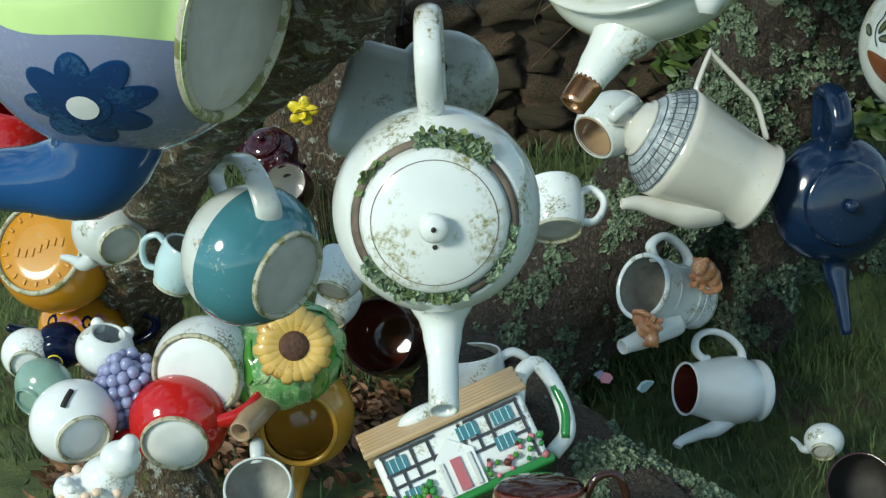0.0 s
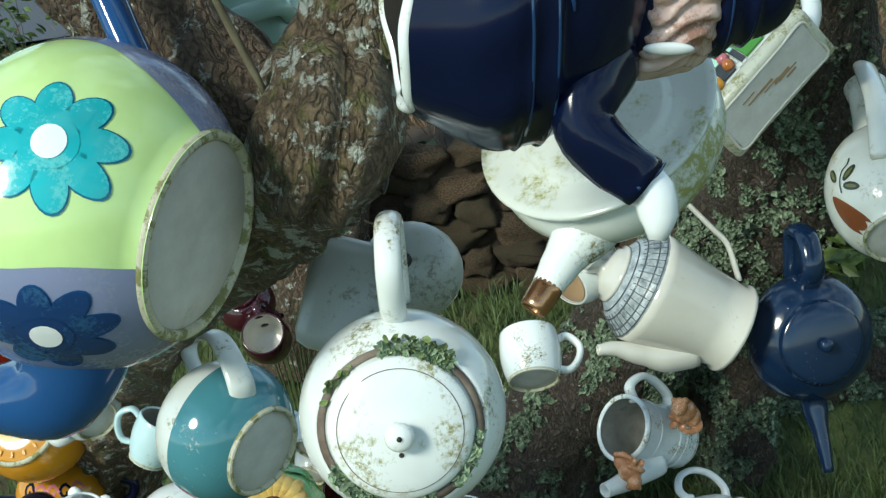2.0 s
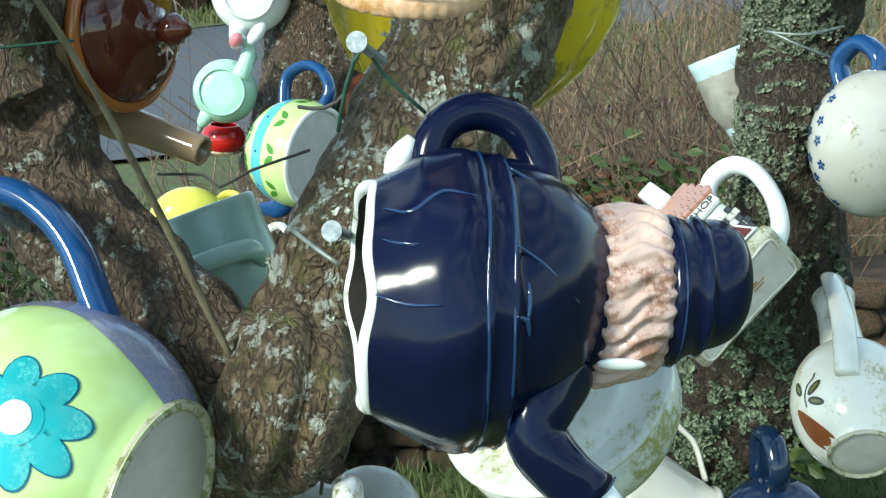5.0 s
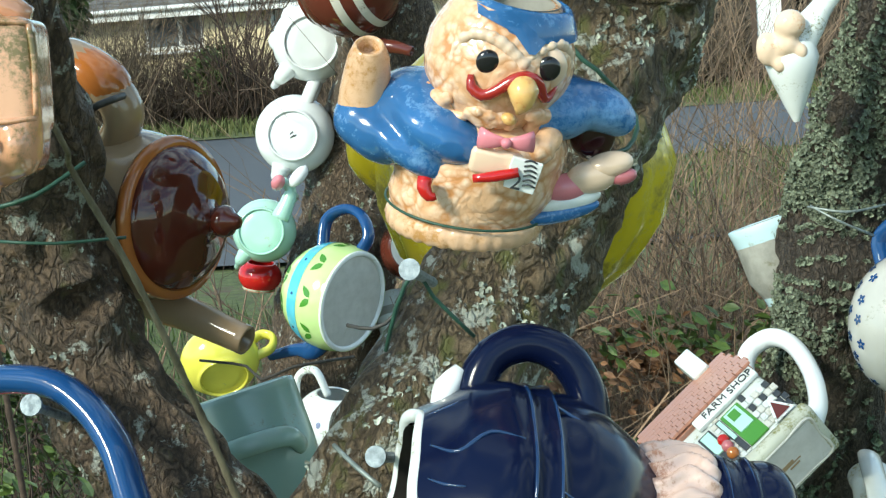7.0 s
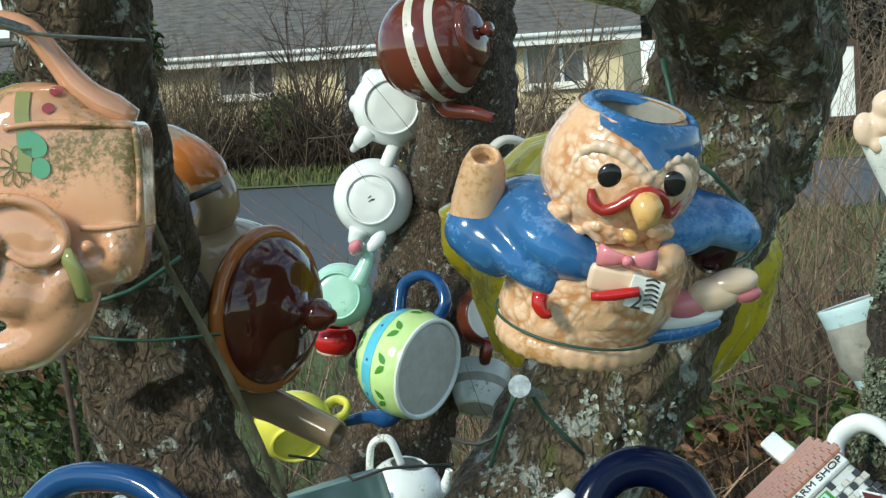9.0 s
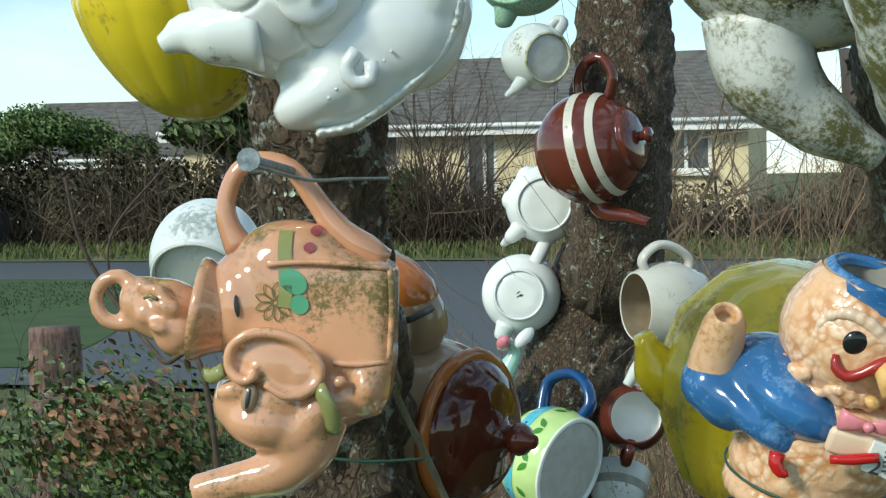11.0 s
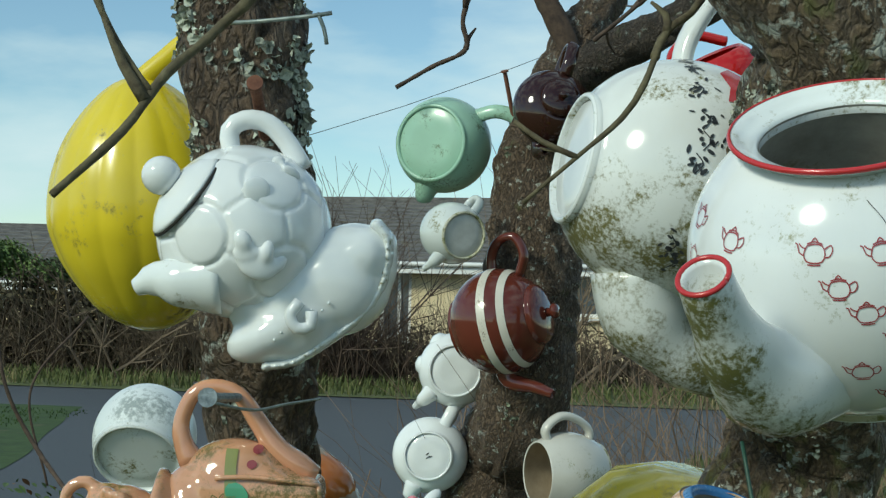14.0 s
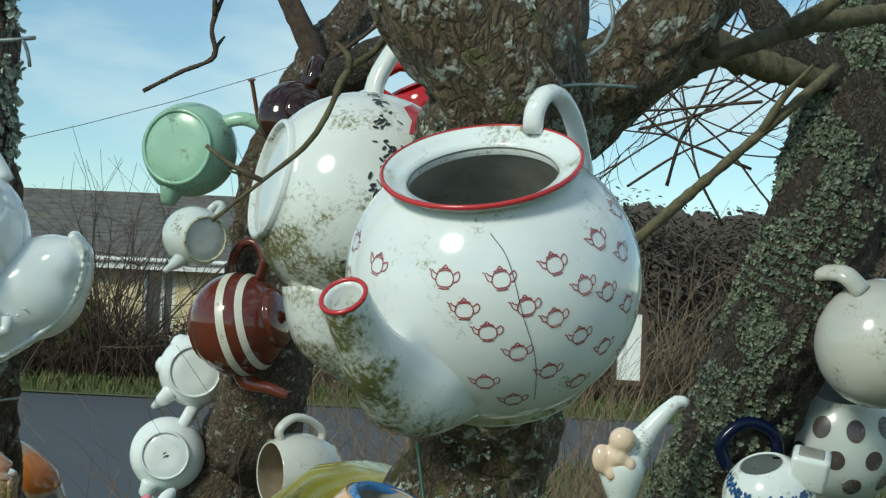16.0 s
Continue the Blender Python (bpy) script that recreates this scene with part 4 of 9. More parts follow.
leaf_cloud("brambles", "low brambles and ivy on the rubble bank", [((-1.6 + i * 0.22, 2.95 + 0.1 * math.sin(i * 2.1), 0.45 + 0.06 * math.sin(i)), (0.18, 0.14, 0.14)) for i in range(18)], 2600, 0.020, LEAF, 31, "bramble", None, 0.2)
leaf_cloud("weeds", "fresh green weed leaves beside the trunk", [((0.1693, 2.412, 0.5892), (0.06, 0.05, 0.09)), ((0.1405, 2.391, 0.5409), (0.04, 0.04, 0.05)), ((0.4173, 2.207, 0.4746), (0.05, 0.05, 0.04))], 120, 0.022, LEAF, 32, "weeds", None, 0.0)
leaf_cloud("weeds", "green and yellowing bramble leaves under the shrub", [((0.2307, 3.001, 0.7723), (0.35, 0.2, 0.12)), ((0.4617, 2.916, 0.7529), (0.2, 0.2, 0.12))], 330, 0.018, LEAF, 33, "weeds", None, 0.0)
leaf_cloud("dead_leaves", "brown dead leaves among the brambles", [((0.1993, 3.091, 0.7081), (0.4, 0.2, 0.12)), ((-1.504, 3.377, 0.8882), (0.4, 0.3, 0.2))], 1100, 0.014, LEAF_DRY, 34, "leaves", None, 0.0)
leaf_cloud("bramble_patch", "dark bramble patch in front of the road", [((-1.855, 3.914, 0.776), (0.4, 0.3, 0.25)), ((-1.563, 3.77, 0.7613), (0.35, 0.3, 0.22)), ((-1.493, 3.85, 0.5059), (0.3, 0.3, 0.4))], 5200, 0.015, LEAF, 35, "bramble", None, 0.1)
twigs("bramble_stems", "brown bramble stems behind the tree", 130, (-2.2, 0.4, 3.1, 4.4), 0.75, 0.004, TWIG_DARK, 36, 0.55, None, None, "bramble", 2)
twigs("bare_shrub", "bare reddish shrub stems behind the trees", 460, (-0.25, 0.95, 3.1, 3.9), 1.10, 0.0034, STEM, 37, 0.24, None, None, "shrub", 2)
twigs("bramble_stems", "dark red-brown bramble stems round the fence post", 170, (-2.6, -1.2, 3.4, 5.0), 0.55, 0.0035, TWIG_DARK, 41, 0.6, None, None, "bramble", 2)
twigs("bare_shrub", "tall dry stems beside the trunk", 190, (-0.6, 0.6, 3.6, 5.2), 1.30, 0.0036, STEM, 38, 0.22, None, None, "shrub", 2)
twigs("bare_shrub", "dry grass stalks by the road", 120, (-2.0, 1.4, 5.0, 8.5), 0.8, 0.0045, STEM, 39, 0.2, None, None, "shrub", 0)

# ---- the trees ----
def limb(pts, radii, seed, amp=0.006, n=64, step=0.006, knobs=()):
    """One rough limb: a tube whose skin is broken into bark plates, with a few knots."""
    bm = bmesh.new()
    line = spline(pts, step)
    rings = []
    u = None
    dist = 0.0
    for i, (c, f) in enumerate(line):
        a, b = line[max(0, i - 1)][0], line[min(len(line) - 1, i + 1)][0]
        d = (b - a).normalized()
        if i:
            dist += (c - line[i - 1][0]).length
        if u is None:
            u = d.orthogonal().normalized()
        u = (u - d * u.dot(d)).normalized()
        v = d.cross(u)
        r = radius_at(radii, f)
        row = []
        for k in range(n):
            an = 2 * math.pi * k / n
            w = u * math.cos(an) + v * math.sin(an)
            p = c + w * r
            q = Vector((math.cos(an) * r * 32, math.sin(an) * r * 32, dist * 15 + seed * 3.7))
            q2 = q + Vector((noise.noise(q * 0.8), noise.noise(q * 0.8 + Vector((9, 0, 0))), 0)) * 0.9
            cell = noise.voronoi(q2 * 1.1)[0]
            plate = min(1.0, (cell[1] - cell[0]) * 2.2)
            bulge = noise.fractal(Vector((math.cos(an) * 1.2, math.sin(an) * 1.2, dist * 7 + seed)), 0.8, 2, 3)
            off = amp * (plate * 1.3 - 0.8) + 0.10 * r * bulge + amp * 0.5 * noise.noise(q * 3)
            for kc, kr, kh in knobs:
                e = (p - Vector(kc)).length / kr
                if e < 2:
                    off += kh * (math.exp(-((e - 0.75) ** 2) * 9) - 0.45 * math.exp(-e * e * 9) + 0.16 * math.cos(e * 17) * math.exp(-e))
            row.append(bm.verts.new(p + w * off))
        rings.append(row)
    for a, b in zip(rings, rings[1:]):
        for k in range(n):
            j = (k + 1) % n
            bm.faces.new((a[k], a[j], b[j], b[k]))
    bm.faces.new(rings[0])
    bm.faces.new(rings[-1])
    return bm


def flakes(name, label, ob, count, size, material, seed, want, cat="lichen"):
    """Small crumpled rosettes standing on the bark where want(point, normal) allows."""
    rnd = random.Random(seed)
    me = ob.data
    pick = [p for p in me.polygons if want(p.center, p.normal)]
    if not pick:
        return None
    verts, faces = [], []
    for _ in range(count):
        p = rnd.choice(pick)
        n0 = p.normal
        s = size * rnd.uniform(0.35, 1.3)
        for _ in range(3):
            n = (n0 + Vector((rnd.gauss(0, 0.5), rnd.gauss(0, 0.5), rnd.gauss(0, 0.5)))).normalized()
            u = n.orthogonal().normalized()
            v = n.cross(u)
            c = p.center + n0 * s * 0.12 + (u * rnd.gauss(0, 0.4) + v * rnd.gauss(0, 0.4)) * s
            k = len(verts)
            verts.append((c - n * s * 0.1)[:])
            m = 7
            for i in range(m):
                a = 6.283 * i / m + rnd.uniform(-0.3, 0.3)
                r = s * rnd.uniform(0.35, 0.75)
                verts.append((c + (u * math.cos(a) + v * math.sin(a)) * r + n * s * rnd.uniform(0.0, 0.35))[:])
            faces += [(k, k + 1 + i, k + 1 + (i + 1) % m) for i in range(m)]
    lm = bpy.data.meshes.new(name)
    lm.from_pydata(verts, [], faces)
    lm.materials.append(material)
    return tagged(new(name, lm), label, cat, kind="stuff")


def tree(label, trunks):
    """A tree whose limbs are parts of one thing."""
    ob = thing("tree", label, "tree", Matrix())
    out = []
    for nm, bm, material in trunks:
        out.append(part(nm, bm, material, ob))
    return [ob] + out

# near tree: leaning trunk that forks into two limbs
TA_J = (-0.1401, 0.9091, 1.043)
near_trunk = limb([(-0.6548, 1.839, 0.0231), (-0.6900, 1.900, 0.2931), (-0.575, 1.712, 0.5966), (-0.3450, 1.244, 0.866), TA_J, (-0.1185, 0.9291, 1.094)], [0.08, 0.07, 0.062, 0.047, 0.046, 0.044], 1, 0.005, knobs=[((-0.1324, 0.8632, 1.023), 0.018, 0.012)])
left_limb = limb([(-0.1489, 0.9187, 1.0360), (-0.2065, 0.9478, 1.1091), (-0.2631, 0.9732, 1.1755), (-0.2990, 0.9926, 1.2682), (-0.2874, 0.9213, 1.3990), (-0.2832, 0.8493, 1.6030), (-0.2928, 0.8487, 1.6980), (-0.3032, 0.8500, 1.8670)], [0.044, 0.041, 0.042, 0.044, 0.040, 0.039, 0.039, 0.038], 2, 0.005, knobs=[((-0.2741, 0.9546, 1.2443), 0.029, 0.013)])
mid_limb = limb([(-0.1458, 0.9110, 1.0320), (-0.1083, 0.9295, 1.0929), (-0.0602, 0.9347, 1.1580), (-0.0021, 0.9770, 1.2410), (0.0461, 1.0080, 1.3330), (0.0950, 1.0440, 1.4360), (0.0720, 0.8741, 1.5860), (0.0867, 0.7846, 1.6700), (0.0512, 0.7575, 1.7220), (0.0043, 0.7651, 1.7870)], [0.045, 0.046, 0.050, 0.052, 0.056, 0.060, 0.060, 0.052, 0.047, 0.046], 3, 0.005)
right_fork = limb([(0.0855, 0.8619, 1.626), (0.1316, 0.8687, 1.677), (0.1777, 0.8661, 1.715), (0.2155, 0.8633, 1.76), (0.2605, 0.8791, 1.832)], [0.036, 0.034, 0.032, 0.030, 0.026], 4, 0.004, 48)
top_fork = limb([(0.1065, 0.9091, 1.677), (0.1289, 0.9063, 1.728), (0.1361, 0.9229, 1.795), (0.1383, 0.9386, 1.881)], [0.026, 0.020, 0.017, 0.015], 5, 0.003, 40)
tree_a = tree("near lichen-spotted fruit tree hung with teapots", [("trunk", near_trunk, BARK_MOSS), ("limb", left_limb, BARK), ("limb", mid_limb, BARK_MOSS), ("limb", right_fork, BARK_MOSS), ("limb", top_fork, BARK)])

lichen_trunk = limb([(-0.2523, 2.316, 0.0167), (-0.081, 2.339, 0.1618), (0.1059, 2.359, 0.3499), (0.2677, 2.324, 0.5441), (0.361, 2.093, 0.8538), (0.3879, 2.025, 1.036), (0.4067, 2.057, 1.129), (0.5474, 1.859, 1.572), (0.6151, 1.857, 1.784), (0.6686, 1.867, 1.985), (0.6933, 1.877, 2.18)], [0.13, 0.11, 0.10, 0.088, 0.072, 0.072, 0.074, 0.080, 0.084, 0.080, 0.075], 6, 0.007, 72, 0.010)
side_branch = limb([(0.6056, 1.842, 1.891), (0.5308, 1.793, 1.894), (0.4749, 1.791, 1.959), (0.4173, 1.787, 2.062)], [0.035, 0.028, 0.024, 0.02], 7, 0.004, 36, 0.01)
buttress = limb([(0.235, 2.46, -0.02), (0.250, 2.45, 0.16), (0.300, 2.40, 0.36), (0.370, 2.29, 0.56), (0.395, 2.17, 0.76), (0.390, 2.08, 0.95)], [0.080, 0.078, 0.092, 0.100, 0.086, 0.060], 16, 0.007, 72, 0.010)
tree_b = tree("second tree thickly furred with grey-green lichen", [("trunk", lichen_trunk, BARK_DARK), ("branch", side_branch, BARK_DARK), ("buttress", buttress, BARK_DARK)])
log = limb([(0.30, 2.56, 0.10), (0.45, 2.57, 0.13), (0.62, 2.60, 0.14), (0.86, 2.66, 0.13)], [0.06, 0.085, 0.085, 0.075], 17, 0.007, 64, 0.010)
fallen_log = tree("fallen lichened log in the grass", [("trunk", log, BARK_DARK)])

low_limb = limb([(-0.2343, 1.898, 0.2687), (-0.1333, 1.784, 0.2228), (-0.0217, 1.693, 0.1502), (0.1198, 1.629, 0.0821), (0.2323, 1.561, 0.0119)], [0.075, 0.082, 0.085, 0.08, 0.08], 8, 0.005, 64, 0.008)
low_tree = tree("low leaning limb with dark bark and lichen", [("trunk", low_limb, BARK_DARK)])

far_trunk = limb([(-0.5331, 2.748, 0.2128), (-0.4659, 2.773, 0.6651), (-0.3918, 2.789, 0.9381), (-0.3063, 2.809, 1.238), (-0.2608, 2.697, 1.324), (-0.2421, 2.67, 1.573), (-0.2347, 2.662, 1.78), (-0.2073, 2.681, 1.923), (-0.1697, 2.723, 2.04), (-0.0995, 2.781, 2.158)], [0.13, 0.115, 0.105, 0.095, 0.085, 0.088, 0.082, 0.06, 0.045, 0.035], 9, 0.007, 64, 0.010)
far_branch = limb([(-0.1558, 2.679, 1.938), (-0.1877, 2.67, 2.03), (-0.2401, 2.657, 2.132), (-0.2826, 2.644, 2.256)], [0.03, 0.022, 0.02, 0.018], 10, 0.003, 32, 0.012)
far_branch_b = limb([(-0.1974, 2.682, 1.949), (-0.0745, 2.639, 2.013), (0.0239, 2.603, 2.055), (0.1663, 2.573, 2.146)], [0.045, 0.04, 0.036, 0.03], 11, 0.004, 36, 0.012)
tree_c = tree("third tree of small hanging pots with brown flaky bark", [("trunk", far_trunk, BARK), ("branch", far_branch, TWIG_DARK), ("branch", far_branch_b, BARK_DARK)])

TO_LEFT, TO_CAM = Vector((-0.9125, -0.3918, 0.1179)), Vector((0.0796, -0.9874, 0.1366))
flakes("lichen", "grey-green leafy lichen covering the trunk", tree_b[1], 20000, 0.0052, LICHEN, 51, lambda c, n: n.dot(TO_CAM) > -0.3 and c.z > 0.72 and n.dot(TO_LEFT) > 0.22 + 0.3 * noise.noise(c * 9) and noise.noise(c * 17) > -0.22)
flakes("lichen", "clumps of green leafy lichen low on the trunk", tree_b[1], 7500, 0.0075, LICHEN_GREEN, 50, lambda c, n: n.dot(TO_CAM) > -0.3 and c.z < 0.74 and noise.noise(c * 19) + 0.6 * noise.noise(c * 45) > 0.10)
flakes("lichen", "grey-green leafy lichen on the buttress", tree_b[3], 5000, 0.0075, LICHEN_GREEN, 58, lambda c, n: n.dot(TO_CAM) > -0.3 and (c.z < 0.32 or n.dot(TO_LEFT) > 0.1) and noise.noise(c * 16) + 0.5 * noise.noise(c * 48) > 0.04)
flakes("lichen", "grey-green leafy lichen on the log", fallen_log[1], 4500, 0.0080, LICHEN_GREEN, 59, lambda c, n: n.dot(TO_CAM) > -0.3 and noise.noise(c * 14) + 0.5 * noise.noise(c * 40) > 0.0)
flakes("lichen", "grey-green leafy lichen on the low limb", low_tree[1], 8000, 0.0060, LICHEN_GREEN, 52, lambda c, n: n.z > 0.1 and c.x > -0.067 and noise.noise(c * 15) > -0.02)
flakes("lichen", "pale lichen rosettes on bark", tree_a[2], 1100, 0.0055, LICHEN_PALE, 53, lambda c, n: c.z > 1.62 and noise.noise(c * 22) > -0.05)
flakes("lichen", "small lichen crusts on bark", tree_a[2], 500, 0.003, LICHEN_PALE, 54, lambda c, n: noise.noise(c * 30) > 0.35)
flakes("lichen", "grey lichen patches on bark", tree_a[3], 1100, 0.0032, LICHEN_PALE, 55, lambda c, n: noise.noise(c * 24) > 0.32)
flakes("lichen", "grey lichen patches on bark", tree_a[1], 900, 0.0028, LICHEN_PALE, 56, lambda c, n: noise.noise(c * 26) > 0.25)
flakes("lichen", "grey lichen spots on bark", tree_c[1], 500, 0.005, LICHEN, 57, lambda c, n: noise.noise(c * 20) > 0.45)


# ---- pottery tools ----
def body_profile(R, H, rf, rm, lip=0.0, square=1.0, wall=0.003, inside=True, foot=0.004, low=0.0):
    """Outside from foot to mouth, over a lip and down inside. low: shifts the widest part down."""
    a0, a1 = -math.acos(min(0.999, rf / R)), math.acos(min(0.999, rm / R))
    s0, s1 = math.sin(a0), math.sin(a1)
    out = [(rf, 0), (rf, foot)]
    for i in range(1, 22):
        a = a0 + (a1 - a0) * i / 21
        f = (math.sin(a) - s0) / (s1 - s0)
        f = f ** (1 + low)
        r = R * math.cos(a) ** square
        if square != 1.0:
            end = R * math.cos(a0 if a < 0 else a1) ** square
            want = rf if a < 0 else rm
            r = want + (r - end) * (R - want) / max(1e-6, R - end)
        out.append((r, foot + (H - foot) * f))
    if lip:
        out += [(rm + lip * 0.7, H + lip * 0.3), (rm + lip, H + lip), (rm + lip * 0.6, H + lip * 1.7), (rm - wall * 0.2, H + lip * 1.6)]
    top = out[-1][1]
    if inside:
        out += [(rm - wall, top - 0.002)]
        for i in range(20, 2, -2):
            a = a0 + (a1 - a0) * i / 21
            f = (math.sin(a) - s0) / (s1 - s0)
            out.append((max(0.002, R * math.cos(a) - wall * 1.5), foot + wall + (H - foot - wall) * f ** (1 + low)))
        out.append((0, foot + wall))
    else:
        out += [(rm * 0.6, top), (0, top)]
    return out


def foot_parts(ob, rf, ring, disc, depth=0.004):
    """The underside: a worn ring and a recessed disc."""
    part("foot_ring", lathe([(rf * 0.90, depth), (rf * 0.91, 0.0), (rf * 0.94, -0.0012), (rf * 0.97, -0.0010), (rf * 1.005, 0.0008), (rf * 1.004, depth)]), ring, ob)
    part("base", lathe([(0, depth * 0.55), (rf * 0.5, depth * 0.6), (rf * 0.89, depth * 0.7), (rf * 0.91, depth), (0, depth * 1.4)]), disc, ob)


def spout_path(R, H, rise=1.0, out=1.8, start=0.32, bend=0.15):
    return [(R * 0.80, 0, H * start), (R * 1.12, 0, H * (start + 0.05)), (R * (1.12 + (out - 1.12) * 0.55), 0, H * (start + (rise - start) * (0.5 + bend))), (R * out, 0, H * rise)]


def handle_path(R, H, top=0.82, low=0.28, out=1.62, rise=0.0):
    return [(-R * 0.78, 0, H * top), (-R * 1.15, 0, H * (top + 0.10 + rise)), (-R * out, 0, H * (top + 0.02 + rise)), (-R * out * 1.0, 0, H * ((top + low) / 2)), (-R * 1.25, 0, H * (low + 0.04)), (-R * 0.82, 0, H * low)]


def lid_parts(ob, r, h, z, mat, knob=0.0, knob_h=None, seam=None):
    lid = part("lid", lathe([(r * 1.02, -0.003), (r * 1.03, 0.0), (r * 0.98, 0.002)] + [(r * math.cos(a), 0.002 + h * math.sin(a)) for a in (math.pi / 2 * i / 12 for i in range(1, 12))] + [(0, 0.002 + h)]), mat, ob)
    lid.location.z = z
    if knob:
        kh = knob_h or knob * 1.6
        k = part("knob", lathe([(knob * 0.55, h * 0.9), (knob * 0.55, h + kh * 0.35), (knob * 0.9, h + kh * 0.5), (knob, h + kh * 0.7), (knob * 0.75, h + kh * 0.95), (0, h + kh)], 28), mat, lid)
    return lid


def teapot(name, label, m, R, H, rf, rm, mat, disc=UNGLAZED, ring=FOOT, spout=None, handle=None, lid=None, lip=0.0, square=1.0, cat="teapot", sp_r=(0.27, 0.20, 0.12, 0.09), ha_r=0.11, sp_mat=None, ha_mat=None, inner=None, centre=True, flat=1.5, low=0.0, wall=0.003, foot=0.004, group="teapots hung in the trees"):
    if centre:
        m = m @ Matrix.Translation((0, 0, -H / 2))
    ob = thing(name, label, cat, m, group)
    body = part("body", lathe(body_profile(R, H, rf, rm, lip, square, wall, True, foot, low)), mat, ob)
    foot_parts(ob, rf, ring, disc)
    if spout:
        part("spout", tube(spout, [k * R for k in sp_r], 18, R * 0.08, 1, (0, 1, 0), None, True, True), sp_mat or mat, ob)
    if handle:
        part("handle", tube(handle, ha_r * R, 14, R * 0.07, flat, (0, 1, 0)), ha_mat or mat, ob)
    if lid:
        lid_parts(ob, *lid)
    return ob, body


def mug(name, label, m, R, H, mat, inner=INSIDE, rf=None, handle=True, cat="mug", belly=0.06, ha_mat=None, disc=None, out=1.75):
    rf = rf or R * 0.8
    m = m @ Matrix.Translation((0, 0, -H / 2))
    ob = thing(name, label, cat, m, "teapots hung in the trees")
    prof = [(rf, 0), (rf, 0.003)] + [(rf + (R - rf) * (f ** 0.6) + R * belly * math.sin(math.pi * f), 0.003 + (H - 0.003) * f) for f in (i / 14 for i in range(1, 15))]
    body = part("body", lathe(prof + [(R - 0.001, H + 0.0015), (R - 0.003, H)]), mat, ob)
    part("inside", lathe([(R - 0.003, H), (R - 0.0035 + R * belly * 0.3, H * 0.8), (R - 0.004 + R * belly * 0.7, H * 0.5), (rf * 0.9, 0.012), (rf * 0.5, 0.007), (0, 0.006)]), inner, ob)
    foot_parts(ob, rf, FOOT, disc or UNGLAZED)
    if handle:
        part("handle", tube([(-R * 0.9, 0, H * 0.82), (-R * 1.35, 0, H * 0.92), (-R * out, 0, H * 0.70), (-R * out * 0.95, 0, H * 0.42), (-R * 1.3, 0, H * 0.20), (-R * 0.85, 0, H * 0.22)], R * 0.13, 12, R * 0.09, 1.5, (0, 1, 0)), ha_mat or mat, ob)
    return ob, body


def around(R, H, theta, z):
    """Eye, way and up to throw paint on a turned body from the side."""
    a = radians(theta)
    d = Vector((math.cos(a), math.sin(a), 0))
    return d * R * 3 + Vector((0, 0, z)), -d, (0, 0, 1)


def nail(at, way, length=0.05, r=0.0045, head=2.0, mat=NAIL, label="galvanised clout nail driven into the bark", cat="nail"):
    d = Vector(way).normalized()
    bm = tube([Vector(at) - d * length, Vector(at)], r, 10, 0.02)
    tube([Vector(at), Vector(at) + d * r * 0.7], r * head, 14, 0.01, 1, None, bm)
    return solid("nail", bm, mat, label, cat, smooth=False)


def wire(pts, r, mat, label="thin wire tied round the branch"):
    return solid("wire", tube(pts, r, 6, 0.012), mat, label, "wire")


# ---- large flowered teapot ----
R, H = 0.098, 0.155
big, big_body = teapot("flowered_teapot", "large lime and lilac teapot painted with turquoise flowers", place((-0.2616, 0.8437, 1.0510), (-0.9064, 0.3243, 0.2708), (-0.0116, -0.3562, -0.9343)), R, H, 0.0615, 0.045, LIME, UNGLAZED, FOOT, [(R * 0.75, 0, H * 0.42), (R * 1.10, 0, H * 0.45), (R * 1.30, 0, H * 0.75), (R * 1.42, 0, H * 1.10)], [(-R * 0.72, 0, H * 0.32), (-R * 1.01, 0, H * 0.48), (-R * 1.31, 0, H * 0.65), (-R * 1.48, 0, H * 0.84), (-R * 1.52, 0, H * 1.05), (-R * 1.34, 0, H * 1.34), (-R * 0.9, 0, H * 1.40), (-R * 0.5, 0, H * 1.02)], (0.03, 0.02, H, LILAC, 0.015), 0.0, 0.8, sp_r=(0.36, 0.30, 0.2, 0.13), ha_r=0.095, sp_mat=BLUE, ha_mat=BLUE, low=-0.05)
tr = tree_of(big_body)
# lilac sides
for sgn, half in ((1, 70), (-1, 20)):
    bm = bmesh.new()
    prof = body_profile(R, H, 0.0615, 0.045, 0.0, 0.8, inside=False, low=-0.05)[1:23]
    rows = []
    for r, z in prof:
        edge = half + 2.0 * math.sin(z * 60)
        rows.append([bm.verts.new(((r + 0.0003) * math.cos(radians(-edge + 2 * edge * k / 40)) * sgn, (r + 0.0003) * math.sin(radians(-edge + 2 * edge * k / 40)), z)) for k in range(41)])
    for a, b in zip(rows, rows[1:]):
        for k in range(40):
            bm.faces.new((a[k], a[k + 1], b[k + 1], b[k]))
    part("painted_band", bm, LILAC, big, "lilac painted panel")


